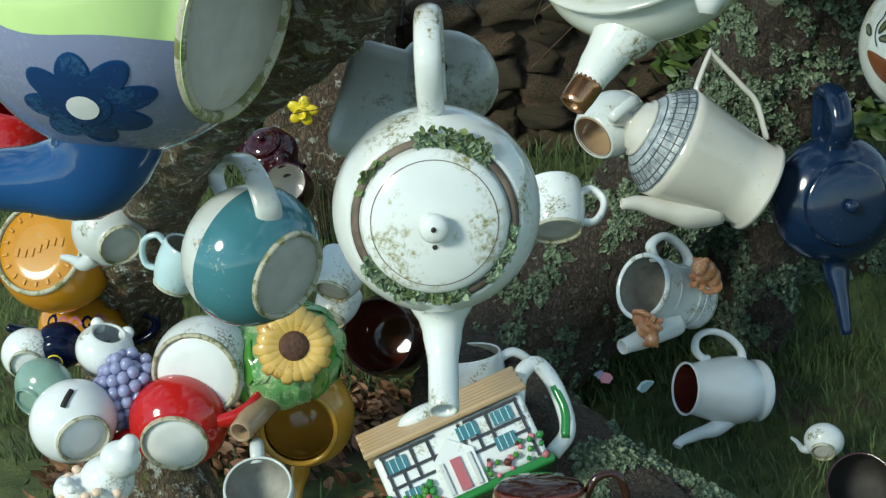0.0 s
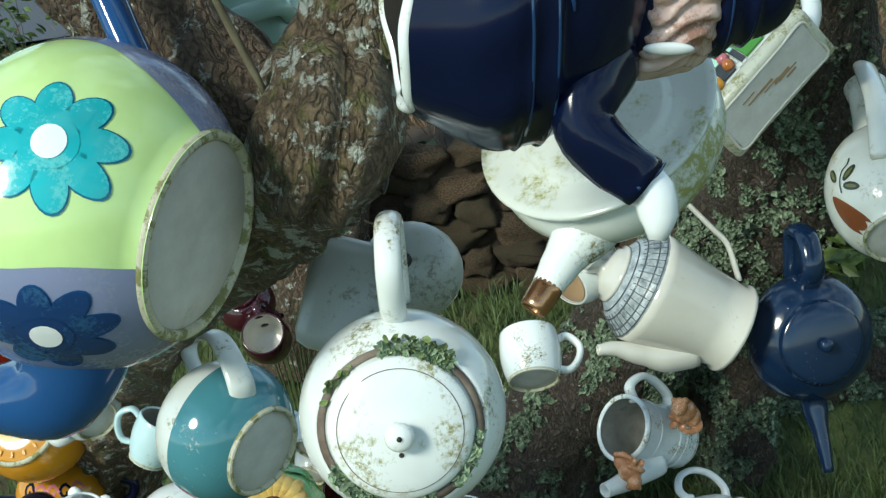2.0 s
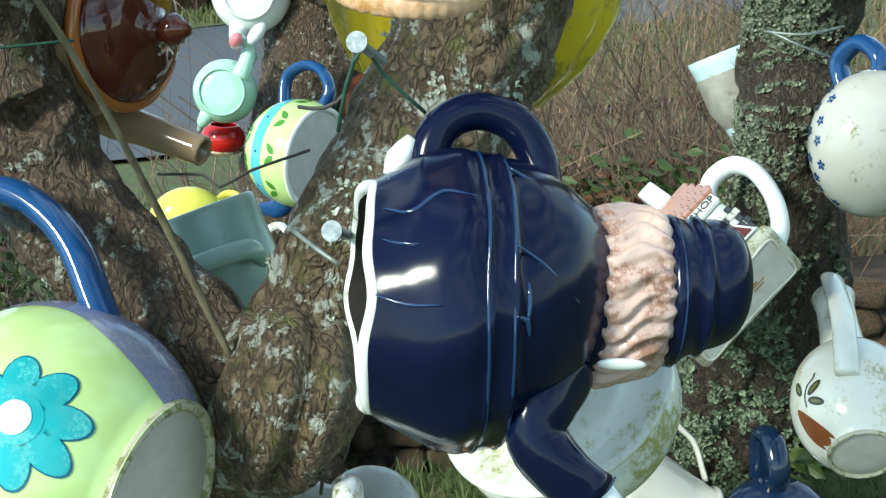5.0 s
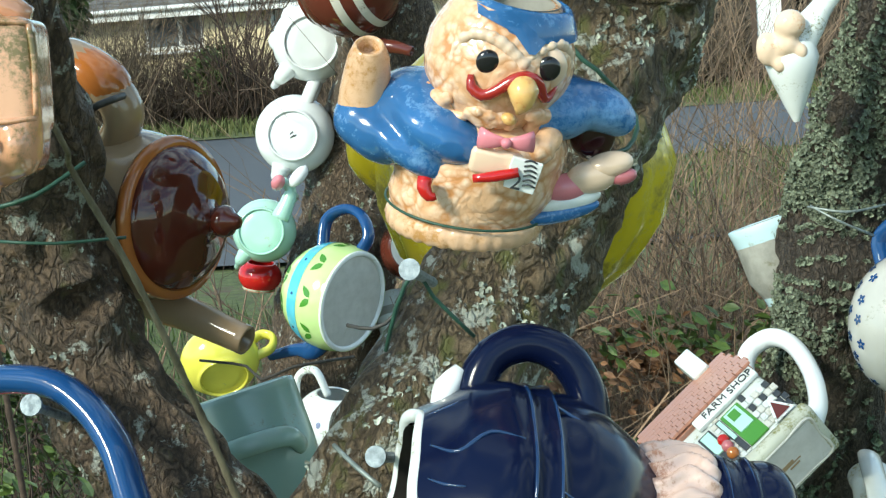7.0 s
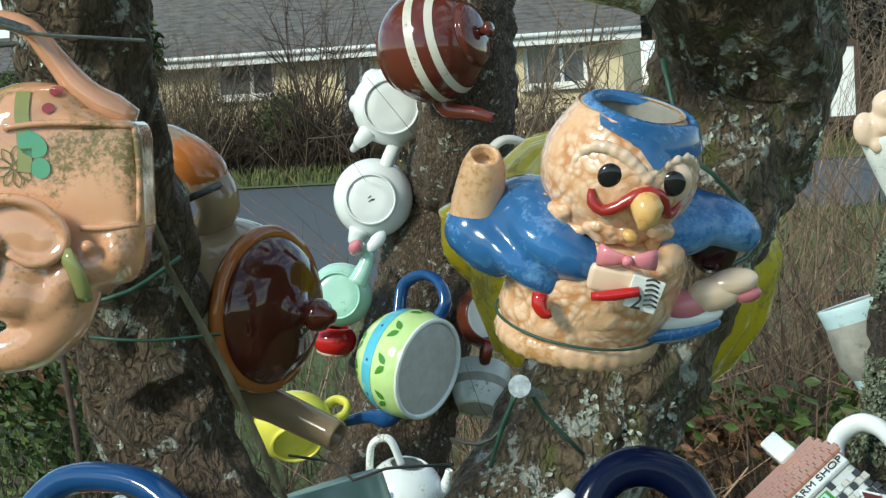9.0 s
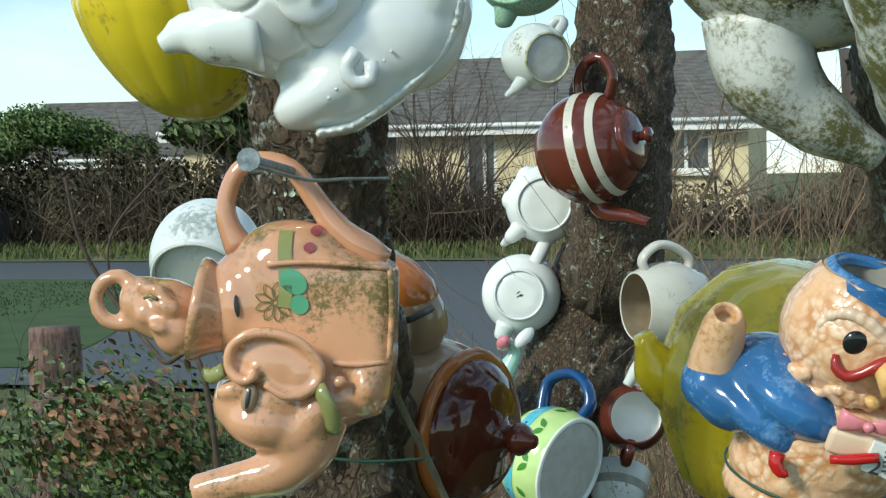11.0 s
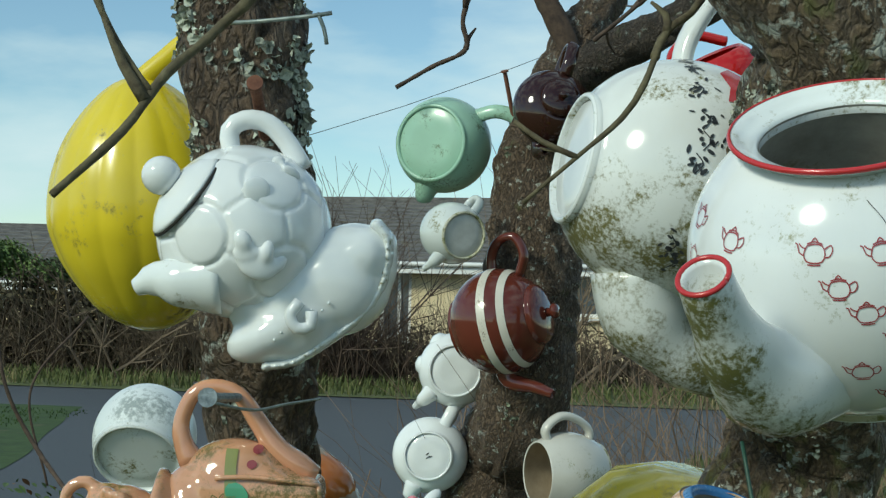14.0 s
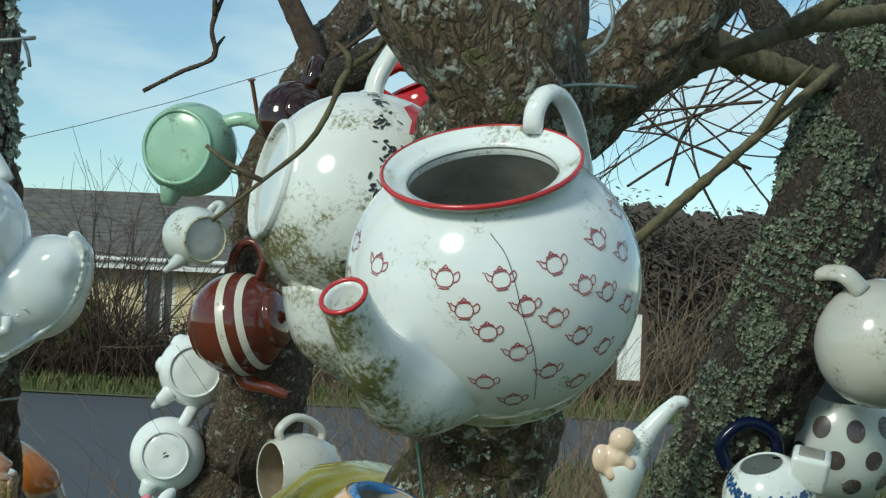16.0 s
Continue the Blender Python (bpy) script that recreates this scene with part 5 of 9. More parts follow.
def flower(parent, tree, th, z, R, H, size, petal, line, count=8, first=0.0, heart=WHITE, lift=0.0006):
    eye, way, up = around(R, H, th, z)
    for o in petals(0, 0, size * 0.22, size * 0.80, size * 0.52, count, first):
        cx, cy = sum(p[0] for p in o) / len(o), sum(p[1] for p in o) / len(o)
        part("petal", patch(tree, eye, way, up, [(cx + (u - cx) * 1.1, cy + (v - cy) * 1.1) for u, v in o], lift), line, parent)
        part("petal", patch(tree, eye, way, up, o, lift * 1.8), petal, parent)
    part("petal", patch(tree, eye, way, up, ellipse(0, 0, size * 0.42, size * 0.42), lift * 2.4), petal, parent)
    part("flower_centre", patch(tree, eye, way, up, ellipse(0, 0, size * 0.27, size * 0.25), lift * 3.2), heart, parent)


flower(big, tr, 112, H * 0.345, R, H, 0.0355, TURQ, TURQ_DARK, 8, 20)
flower(big, tr, 43, H * 0.295, R, H, 0.0325, FLOWER_NAVY, BLUE, 8, 5)

# ---- white lidded teapot facing the camera ----
R, H = 0.064, 0.098
wt, wt_body = teapot("white_teapot", "white glazed teapot with moss growing round its lid", place((-0.103, 0.8774, 0.8867), (0.0636, -0.9866, 0.1501), (-0.0681, -0.2549, -0.9646)), R, H, 0.045, 0.0505, WHITE_W, UNGLAZED, FOOT, [(R * 0.70, 0, H * 0.46), (R * 0.98, 0, H * 0.45), (R * 1.28, 0, H * 0.50), (R * 1.60, 0, H * 0.62), (R * 1.93, 0, H * 0.84)], [(-R * 0.85, 0, H * 0.55), (-R * 1.05, 0, H * 0.86), (-R * 1.5, 0, H * 1.02), (-R * 1.85, 0, H * 0.80), (-R * 1.75, 0, H * 0.35), (-R * 0.95, 0, H * 0.18)], None, 0.0, 0.7, sp_r=(0.42, 0.34, 0.20, 0.150, 0.150), ha_r=0.085, low=-0.25)
part("seat_ring", lathe([(0.0455, H * 0.985), (0.0460, H * 0.996), (0.0497, H * 1.004), (0.0500, H * 1.010), (0.0455, H * 1.004)]), SEAT, wt, "brown-stained lid seat")
lid = lid_parts(wt, 0.0445, 0.014, H * 0.990, WHITE_LID, 0.009, 0.014)
tl = tree_of(lid)
part("lid_line", stroke(tl, (0, 0, 0.1), (0, 0, -1), (1, 0, 0), [(0.0375 * math.cos(radians(a)), 0.0375 * math.sin(radians(a))) for a in range(0, 361, 6)], 0.0005, 0.0003), SEAT, lid, "thin dark line round the lid")
part("vent", lathe([(0, 0.0286), (0.0016, 0.0287), (0.0016, 0.0280)], 12), HOLE, lid)
part("vent", patch(tl, (0.013, 0, 0.1), (0, 0, -1), (1, 0, 0), ellipse(0, 0, 0.0016, 0.0016)), HOLE, lid)


def moss_arc(name, label, m, r0, r1, a0, a1, z, count, size, mats, seed):
    rnd = random.Random(seed)
    verts, faces = [], []
    for _ in range(count):
        a = radians(rnd.uniform(a0, a1))
        r = rnd.uniform(r0, r1)
        c = Vector((math.cos(a) * r, math.sin(a) * r, z + rnd.uniform(0, size * 0.6)))
        n = Vector((rnd.gauss(0, 0.8), rnd.gauss(0, 0.8), 1)).normalized()
        u = n.orthogonal().normalized()
        u = (u * math.cos(a * 7 + r * 900) + n.cross(u) * math.sin(a * 7 + r * 900)).normalized()
        v = n.cross(u)
        s = size * rnd.uniform(0.4, 1.2)
        k = len(verts)
        for p, q, h in ((-1, 0, 0), (-0.3, -0.6, 0.2), (0.5, -0.5, 0.3), (1, 0, 0.1), (0.5, 0.5, 0.3), (-0.3, 0.6, 0.2)):
            verts.append((c + u * p * s + v * q * s + n * h * s)[:])
        faces += [(k, k + 1, k + 2, k + 3), (k, k + 3, k + 4, k + 5)]
    me = bpy.data.meshes.new(name)
    me.from_pydata(verts, [], faces)
    me.materials.append(mats)
    ob = new(name, me)
    ob.matrix_basis = m
    return tagged(ob, label, "moss", kind="stuff")


wm = wt.matrix_basis.copy()
for a0, a1, r0, r1, n, mt, sd in ((135, 165, 0.0405, 0.0535, 120, MOSS_PALE, 61), (150, 192, 0.0430, 0.0520, 90, MOSS_PALE, 62), (140, 186, 0.0420, 0.0560, 90, MOSS, 63), (-62, -28, 0.0420, 0.0525, 120, MOSS_PALE, 64), (-40, 24, 0.0410, 0.0500, 130, MOSS_PALE, 65), (-58, 20, 0.0430, 0.0515, 90, MOSS, 66), (40, 84, 0.0440, 0.0500, 60, MOSS_PALE, 67), (205, 250, 0.0465, 0.0500, 14, MOSS, 68)):
    moss_arc("moss", "small green liverwort rosettes round the lid", wm, r0, r1, a0, a1, H * 1.005, n, 0.0034, mt, sd)

# ---- gilded-spout teapot ----
R, H = 0.0735, 0.060
gt, gt_body = teapot("gilt_spout_teapot", "cream-white teapot with a gilded spout tip and green algae", place((0.0485, 0.9198, 1.0222), (-0.3124, -0.4948, 0.8109), (-0.4736, -0.6588, -0.5845)), R, H, 0.046, 0.066, WHITE_ALGAE, UNGLAZED, FOOT, [(0.036, 0.010, 0.030), (0.062, 0.005, 0.030), (0.084, -0.001, 0.0285), (0.103, -0.005, 0.0265)], None, None, 0.0, 0.75, sp_r=(0.36, 0.27, 0.17, 0.130), sp_mat=WHITE_W)
part("flange", lathe([(0.062, H - 0.008), (0.072, H - 0.006), (0.0760, H - 0.002), (0.0768, H), (0.0760, H + 0.0016), (0.070, H + 0.0010), (0.060, H - 0.0004), (0.050, H - 0.0008), (0.047, H + 0.0006), (0.046, H + 0.0030), (0.043, H + 0.0034), (0.030, H + 0.0016), (0, H + 0.0008)]), WHITE_ALGAE, gt, "broad algae-streaked top with a ridge")
part("spout_tip", tube([(0.101, -0.0045, 0.0268), (0.109, -0.006, 0.0262), (0.118, -0.008, 0.0258)], [0.0097, 0.0094, 0.0088], 20, 0.003, 1, (0, 1, 0), None, True, True), GOLD, gt, "worn gold gilding")

# ---- navy figure teapot: one plain figure ----
def figure():
    k = 0.0003
    ob_m = place((0.0153, 0.7508, 1.148), (0.1052, 0.2551, 0.96), (0.9690, 0.1550, -0.1750))
    mats = [NAVY, BEARD, WHITE, HOLE, WHITE_W, NAVY_EDGE]
    bm = bmesh.new()

    def take(b, idx):
        me = bpy.data.meshes.new("tmp")
        for f in b.faces:
            f.material_index = idx
        b.to_mesh(me)
        b.free()
        bm.from_mesh(me)
        bpy.data.meshes.remove(me)

    def fine(prof, step):
        return [(p.x * k, p.y * k) for p, f in spline([(r, z, 0) for r, z in prof], step)]

    def lean(x):
        return max(0.0, x / k) * 0.16 * k

    def turned(prof, idx, c=(0, 0, 0), sy=1.0, wave=None, n=72):
        b = lathe(prof, n)
        for v in b.verts:
            if wave:
                v.co = wave(v.co)
            v.co = Vector((v.co.z + c[0], -v.co.y * sy + c[1], v.co.x + c[2] + lean(v.co.z)))
        take(b, idx)

    def coat(p):
        a = math.atan2(p.y, p.x)
        low = min(1.0, max(0.0, 1 - (p.z / k + 235) / 230))
        f = 1 + (0.016 * math.sin(5 * a + 0.6) + 0.030 * math.sin(3 * a + 1.0) + 0.010 * math.sin(11 * a + p.z * 40)) * low
        f += 0.012 * noise.noise(Vector((p.x, p.y, p.z)) * 30) + 0.003 * noise.noise(Vector((p.x, p.y, p.z)) * 90) + 0.010 * noise.noise(Vector((p.z * 75, a * 1.3, 3.1)))
        f += 0.016 * math.exp(-((p.z / k + 60) / 60) ** 2) * math.sin(9 * a + 3 * math.sin(p.z * 30))
        return Vector((p.x * f, p.y * f, p.z + low * k * (7 * math.sin(2 * a + 0.9) + 5 * math.sin(5 * a) + 2 * math.sin(9 * a))))
    prof = [(190, -226), (199, -210), (212, -185), (236, -140), (250, -100), (253, -70), (248, -52), (250, -44), (246, -36), (244, -12), (247, -4), (238, 4), (222, 50), (190, 100), (158, 135), (128, 162), (112, 178), (108, 190)]
    turned(fine(prof, 9), 0, wave=coat, n=144)
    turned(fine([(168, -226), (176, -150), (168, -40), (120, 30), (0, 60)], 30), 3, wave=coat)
    turned(fine([(172, -222), (175, -229), (182, -233), (190, -231), (195, -222), (193, -216)], 5), 4, wave=coat, n=144)

    def on_coat(x, a, up=2.0):
        for (r0, x0), (r1, x1) in zip(prof, prof[1:]):
            if x0 <= x <= x1:
                r = r0 + (r1 - r0) * (x - x0) / max(1e-6, x1 - x0)
                break
        else:
            r = prof[0][0]
        q = coat(Vector((math.cos(radians(a)) * (r + up) * k, -math.sin(radians(a)) * (r + up) * k, x * k)))
        return Vector((q.z, q.y, q.x + lean(q.z)))
    # belt edges, coat seams, pocket and folds in thin pale-edged glaze
    for x, w in ((-46, 3.0), (-6, 2.6)):
        take(tube([on_coat(x + 4 * math.sin(a * 0.05), a, 0.5) for a in range(0, 361, 10)], w * k, 8, 0.004), 5)
    for line, w in (([(-205, 62), (-180, 66), (-150, 68)], 3), ([(-208, 88), (-165, 92), (-118, 92)], 3), ([(-200, 44), (-160, 52), (-112, 46), (-60, 50)], 4), ([(-4, 30), (30, 34), (90, 42)], 3.5), ([(-8, 96), (10, 98), (14, 104)], 5), ([(10, 100), (14, 92), (12, 84)], 5), ([(-6, 70), (40, 78), (100, 96)], 3), ([(-215, 20), (-150, 22), (-80, 20)], 3)):
        take(tube([on_coat(x, a, 0.5) for x, a in line], [w * 0.5 * k, w * k, w * 0.5 * k], 8, 0.004), 5)

    def curl(p):
        a = math.atan2(p.y, p.x)
        s = p.z / k
        ridge = math.sin(a * 24 + 1.9 * math.sin(s * 0.058 + 0.8) + 1.5 * math.sin(s * 0.030 + a * 3) + 0.5 * math.sin(s * 0.10 + a * 6))
        fade = min(1.0, max(0.0, min(s - 130, 310 - s) / 22))
        f = 0.955 + 0.040 * ridge * fade + 0.006 * math.sin(a * 53 + s * 0.1) + 0.02 * math.sin(a * 5 + s * 0.04)
        return Vector((p.x * f, p.y * f, p.z))
    turned(fine([(92, 134), (124, 140), (150, 156), (156, 186), (153, 226), (146, 262), (130, 280), (112, 288), (92, 292)], 6), 1, (0, 0, -22 * k), 0.9, curl, 360)

    def felt(p):
        f = 1 + 0.03 * noise.noise(Vector((p.x, p.y, p.z)) * 45)
        return Vector((p.x * f, p.y * f, p.z))
    turned(fine([(100, 272), (124, 278), (129, 296), (121, 310), (115, 326), (119, 336), (120, 343), (113, 350), (110, 376), (99, 402), (76, 421), (40, 431), (0, 433)], 7), 0, (0, 0, -30 * k), 0.95, felt, 96)
    for x, r in ((295, 128), (339, 119)):
        turned([((r - 2) * k, (x - 3) * k), ((r + 2) * k, x * k), ((r - 2) * k, (x + 3) * k)], 5, (0, 0, -30 * k), 0.95)
    take(ball((190 * k, -100 * k, -103 * k), (42 * k, 12 * k, 8 * k), None, (-48, 2, 0), 3), 2)
    # collar between coat and beard
    turned(fine([(104, 122), (128, 130), (138, 146), (134, 164), (100, 176)], 6), 0, (0, 0, -18 * k), 0.95, felt)
    # arm with a pale spout for a glove
    take(tube([(95 * k, -60 * k, -115 * k), (52 * k, -110 * k, -165 * k), (45 * k, -124 * k, -222 * k), (88 * k, -128 * k, -272 * k), (138 * k, -128 * k, -312 * k)], [64 * k, 58 * k, 51 * k, 47 * k, 43 * k], 24, 0.004, 1, None, None, True, False, lambda a, c: 1 + 0.05 * math.sin(a * 3 + c.x * 150) + 0.06 * noise.noise(c * 60)), 0)
    take(tube([(118 * k, -164 * k, -322 * k), (150 * k, -158 * k, -300 * k), (170 * k, -130 * k, -282 * k)], 4 * k, 8, 0.003), 5)
    take(tube([(130 * k, -126 * k, -304 * k), (152 * k, -128 * k, -328 * k), (160 * k, -128 * k, -366 * k), (156 * k, -128 * k, -404 * k)], [34 * k, 36 * k, 32 * k, 14 * k], 18, 0.004), 2)
    # carrying loop
    take(tube([(-112 * k, 0, 190 * k), (-116 * k, 0, 240 * k), (-92 * k, 0, 292 * k), (-36 * k, 0, 318 * k), (28 * k, 0, 300 * k), (66 * k, 0, 250 * k), (76 * k, 0, 205 * k), (78 * k, 0, 165 * k)], [36 * k, 33 * k, 33 * k, 33 * k, 33 * k, 33 * k, 36 * k, 44 * k], 24, 0.004, 1, None, None, True, False, lambda a, c: 1 + 0.04 * noise.noise(c * 55)), 0)
    take(tube([(-178 * k, 0, 192 * k), (-164 * k, 0, 236 * k), (-142 * k, 0, 268 * k)], [17 * k, 24 * k, 14 * k], 14, 0.004), 2)
    return solid("figure_teapot", bm, mats, "navy glazed figure-shaped teapot lying on its side with an open base", "teapot", "", ob_m, group="teapots hung in the trees")


figure()

# ---- owl teapot ----
def owl():
    d = 0.735
    k = 0.0003
    ob = thing("owl_teapot", "owl-shaped teapot in a blue jacket with a red moustache", "teapot", place((-0.0005, 0.7839, 1.349), (0.1744, -0.2264, 0.9583), (0.9834, 0.0761, -0.1648)), "teapots hung in the trees")

    def P(x, y, z):
        return Vector((x * k, y * k, z * k))
    bm = bmesh.new()
    ball(P(2, 0, -60), (145 * k, 132 * k, 120 * k), bm)
    ball(P(-14, 0, -112), (134 * k, 122 * k, 75 * k), bm)
    ball(P(18, -5, -22), (132 * k, 128 * k, 82 * k), bm)
    body = part("body", bm, OWL_SKIN, ob)
    blend(body, 0.0022, 6)
    head = part("head", lathe([(r * k, z * k) for r, z in ((30, 26), (92, 30), (118, 60), (133, 95), (138, 128), (133, 160), (121, 184), (107, 206), (97, 221), (87, 227), (83, 226))], 56, (0.90, 0.95)), OWL_SKIN, ob)
    head.matrix_basis = Matrix.Translation(P(10, -8, 0)) @ pose(0, 0, 0, 0, 4, 0)
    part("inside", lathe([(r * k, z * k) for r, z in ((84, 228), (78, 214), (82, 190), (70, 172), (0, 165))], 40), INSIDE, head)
    cap = part("cap", lathe([(r * k, z * k) for r, z in ((116, 188), (114, 196), (107, 210), (99, 224), (92, 230), (86, 230), (81, 225), (80, 214))], 56, (0.92, 0.95)), OWL_BLUE, head, "blue painted rim")
    cap.matrix_basis = pose(0, 0, 0, 0, 4, 0)
    tree = tree_of(head)
    # brow peak
    part("brow", patch(tree, P(32, -400, 203), (0, 1, 0), (0, 0, 1), [(-84 * k, 20 * k), (-80 * k, 8 * k), (-56 * k, 2 * k), (-24 * k, -8 * k), (4 * k, -36 * k), (14 * k, -36 * k), (34 * k, -12 * k), (54 * k, 4 * k), (60 * k, 16 * k), (30 * k, 24 * k), (-40 * k, 26 * k)], 0.0014), OWL_BLUE, head, "blue painted peak")
    brow = bmesh.new()
    for line in (((-74, -88, 112), (-74, -92, 158), (-50, -106, 186), (-8, -116, 180), (30, -116, 152)), ((30, -116, 152), (56, -100, 172), (84, -74, 182), (104, -44, 160), (106, -38, 124))):
        for p, f in spline([P(*q) for q in line], 0.0042):
            ball(p, 0.0027 + 0.0012 * f, brow, None, 2)
    blend(part("eyebrow", brow, OWL_PALE, head, "scalloped pale brow"), 0.0011, 2)
    for x, yy in ((-26, -122), (70, -106)):
        part("eye_socket", ball(P(x, yy + 20, 144), (34 * k, 17 * k, 36 * k)), OWL_PALE, head)
        part("eye", ball(P(x + 2, yy - 1, 148), (19 * k, 9 * k, 20 * k)), BLACK, head, "glossy black eye")
    ruff = bmesh.new()
    rnd = random.Random(5)
    for i in range(110):
        a = radians(-160 + 320 * rnd.random() - 90)
        z = rnd.uniform(34, 72)
        r = 100 + (z - 34) * 0.55
        ball(P(math.cos(a) * r * 1.0, math.sin(a) * r * 0.95, z), (15 * k, 12 * k, 14 * k), ruff, None, 1)
    blend(part("ruff", ruff, OWL_SKIN, head), 0.0016, 2)
    beak = bmesh.new()
    tube([P(34, -118, 132), P(36, -146, 117), P(37, -152, 98), P(33, -150, 80)], [12 * k, 25 * k, 18 * k, 3 * k], 16, 0.003, 1, None, beak)
    part("beak", beak, BEAK, head, "yellow beak")
    part("lower_beak", ball(P(22, -136, 66), (13 * k, 12 * k, 10 * k), None, (0, 25, 0), 2), BEAK, head)
    mo = tube([P(-47, -122, 124), P(-43, -128, 106), P(-25, -134, 97), P(-5, -138, 108), P(17, -138, 128), P(39, -136, 136), P(59, -122, 126), P(73, -108, 100), P(83, -96, 102), P(91, -84, 118)], [5 * k, 9 * k, 9.5 * k, 9 * k, 10 * k, 11 * k, 10 * k, 7.5 * k, 6 * k, 3.5 * k], 12, 0.003)
    part("moustache", mo, MOUSTACHE, head, "red painted moustache")
    # jacket with arms
    jk = bmesh.new()
    ball(P(-95, -10, 20), (95 * k, 105 * k, 75 * k), jk, (0, 25, 0))
    ball(P(-62, -48, 14), (102 * k, 100 * k, 48 * k), jk, (0, 24, 0))
    ball(P(-160, -20, -5), (75 * k, 80 * k, 58 * k), jk, (0, 20, 0))
    ball(P(-196, -25, 10), (50 * k, 58 * k, 50 * k), jk)
    ball(P(-112, -60, -22), (90 * k, 70 * k, 32 * k), jk, (0, 30, 0))
    ball(P(115, 0, 50), (80 * k, 95 * k, 55 * k), jk, (0, -10, 0))
    ball(P(185, 5, 55), (70 * k, 55 * k, 40 * k), jk, (0, 15, 0))
    ball(P(225, 10, 35), (34 * k, 40 * k, 30 * k), jk)
    blend(part("jacket", jk, OWL_BLUE, ob, "blue glazed jacket"), 0.0022, 8)
    part("spout", tube([P(-196, -25, 10), P(-195, -28, 56), P(-193, -34, 92), P(-192, -40, 118), P(-192, -50, 138)], [44 * k, 42 * k, 38 * k, 34 * k, 25 * k], 22, 0.004, 1, None, None, True, True), OWL_ARM, ob, "peach arm spout")
    chest = bmesh.new()
    for x, y, z, r in ((95, -100, 5, 26), (108, -88, 20, 24)):
        ball(P(x, y, z), (r * k, r * 0.7 * k, r * k), chest, None, 2)
    blend(part("breast", chest, OWL_SKIN, ob), 0.0016, 1)
    # bow tie, waistcoat, card
    bt = bmesh.new()
    for s in (-1, 1):
        tube([P(36, -154, 30), P(36 + s * 20, -158, 31), P(36 + s * 42, -148, 32)], [6 * k, 12 * k, 18 * k], 12, 0.003, 0.45, (0, 1, 0), bt)
    ball(P(36, -161, 30), 9 * k, bt, None, 2)
    part("bow_tie", bt, PINK, ob, "pink bow tie")
    wc = bmesh.new()
    box(wc, P(24, -140, -10), (84 * k, 20 * k, 46 * k), (8, 6, 0), 9 * k)
    part("waistcoat", wc, OWL_PALE, ob, "white waistcoat front")
    part("cigar", tube([P(-10, -156, -34), P(24, -160, -26), P(60, -160, -16)], [7 * k, 9 * k, 8 * k], 12, 0.003), RED, ob, "red painted roll")
    part("pipe", tube([P(-85, -132, -48), P(-86, -140, -62), P(-76, -146, -74), P(-66, -146, -72)], [13 * k, 12 * k, 9 * k, 6 * k], 12, 0.003), RED, ob, "small red mark")
    cd = part("card", box(bmesh.new(), P(68, -154, -22), (50 * k, 8 * k, 54 * k), (6, 12, 0), 1.5 * k), WHITE_W, ob, "white card with black marks", False)
    ink = bmesh.new()
    for i in range(6):
        tube([P(68, -160, 2 - i * 8), P(78, -161, 5 - i * 8), P(88, -160, 0 - i * 8)], 1.7 * k, 6, 0.002, 1, None, ink)
    part("mark", ink, INK, cd)
    cu = bpy.data.curves.new("digit", "FONT")
    cu.body, cu.size, cu.extrude, cu.align_x = "2", 36 * k, 0.0004, "CENTER"
    tmp = new("digit", cu)
    me = bpy.data.meshes.new_from_object(tmp)
    bpy.data.objects.remove(tmp)
    me.materials.append(INK)
    dg = new("digit", me)
    dg.parent = cd
    dg.matrix_basis = Matrix.Translation(P(56, -161.5, -44)) @ pose(0, 0, 0, 90, 8, 0)
    # base frill and its green thread
    fr = bmesh.new()
    for i in range(34):
        a = 2 * math.pi * i / 34
        ball(P(-14 + 122 * math.cos(a), 112 * math.sin(a), -156), (15 * k, 13 * k, 24 * k), fr, None, 2)
    ball(P(-14, 0, -156), (122 * k, 112 * k, 22 * k), fr)
    blend(part("frill", fr, OWL_ARM, ob, "pleated peach base"), 0.0018, 3)
    part("thread", tube([P(-14 + 136 * math.cos(a), 126 * math.sin(a), -132 - 6 * math.cos(a)) for a in (2 * math.pi * i / 24 for i in range(25))], 2.5 * k, 6, 0.004), WIRE_GREEN, ob, "dark green wire round the base")
    # posy in the other wing
    po = [("wing_tip", PINK, ((150, -40, -75), (40, 26, 24))), ("wing_tip", OWL_PALE, ((190, -42, -52), (46, 26, 28))), ("wing_tip", ROSE, ((240, -45, -46), (24, 16, 14))), ("wing_tip", OWL_PALE, ((215, -40, -30), (42, 26, 22))), ("wing_tip", OWL_BLUE, ((140, -40, -120), (72, 24, 18))), ("wing_tip", WHITE_W, ((150, -40, -100), (62, 22, 18)))]
    for nm, mt, (c, r) in po:
        part(nm, ball(P(*c), tuple(q * k for q in r), None, (0, -18, 0), 3), mt, ob)
    part("handle_arm", ball(P(190, 30, 0), (40 * k, 26 * k, 46 * k)), MAROON, ob)
    return ob


owl()

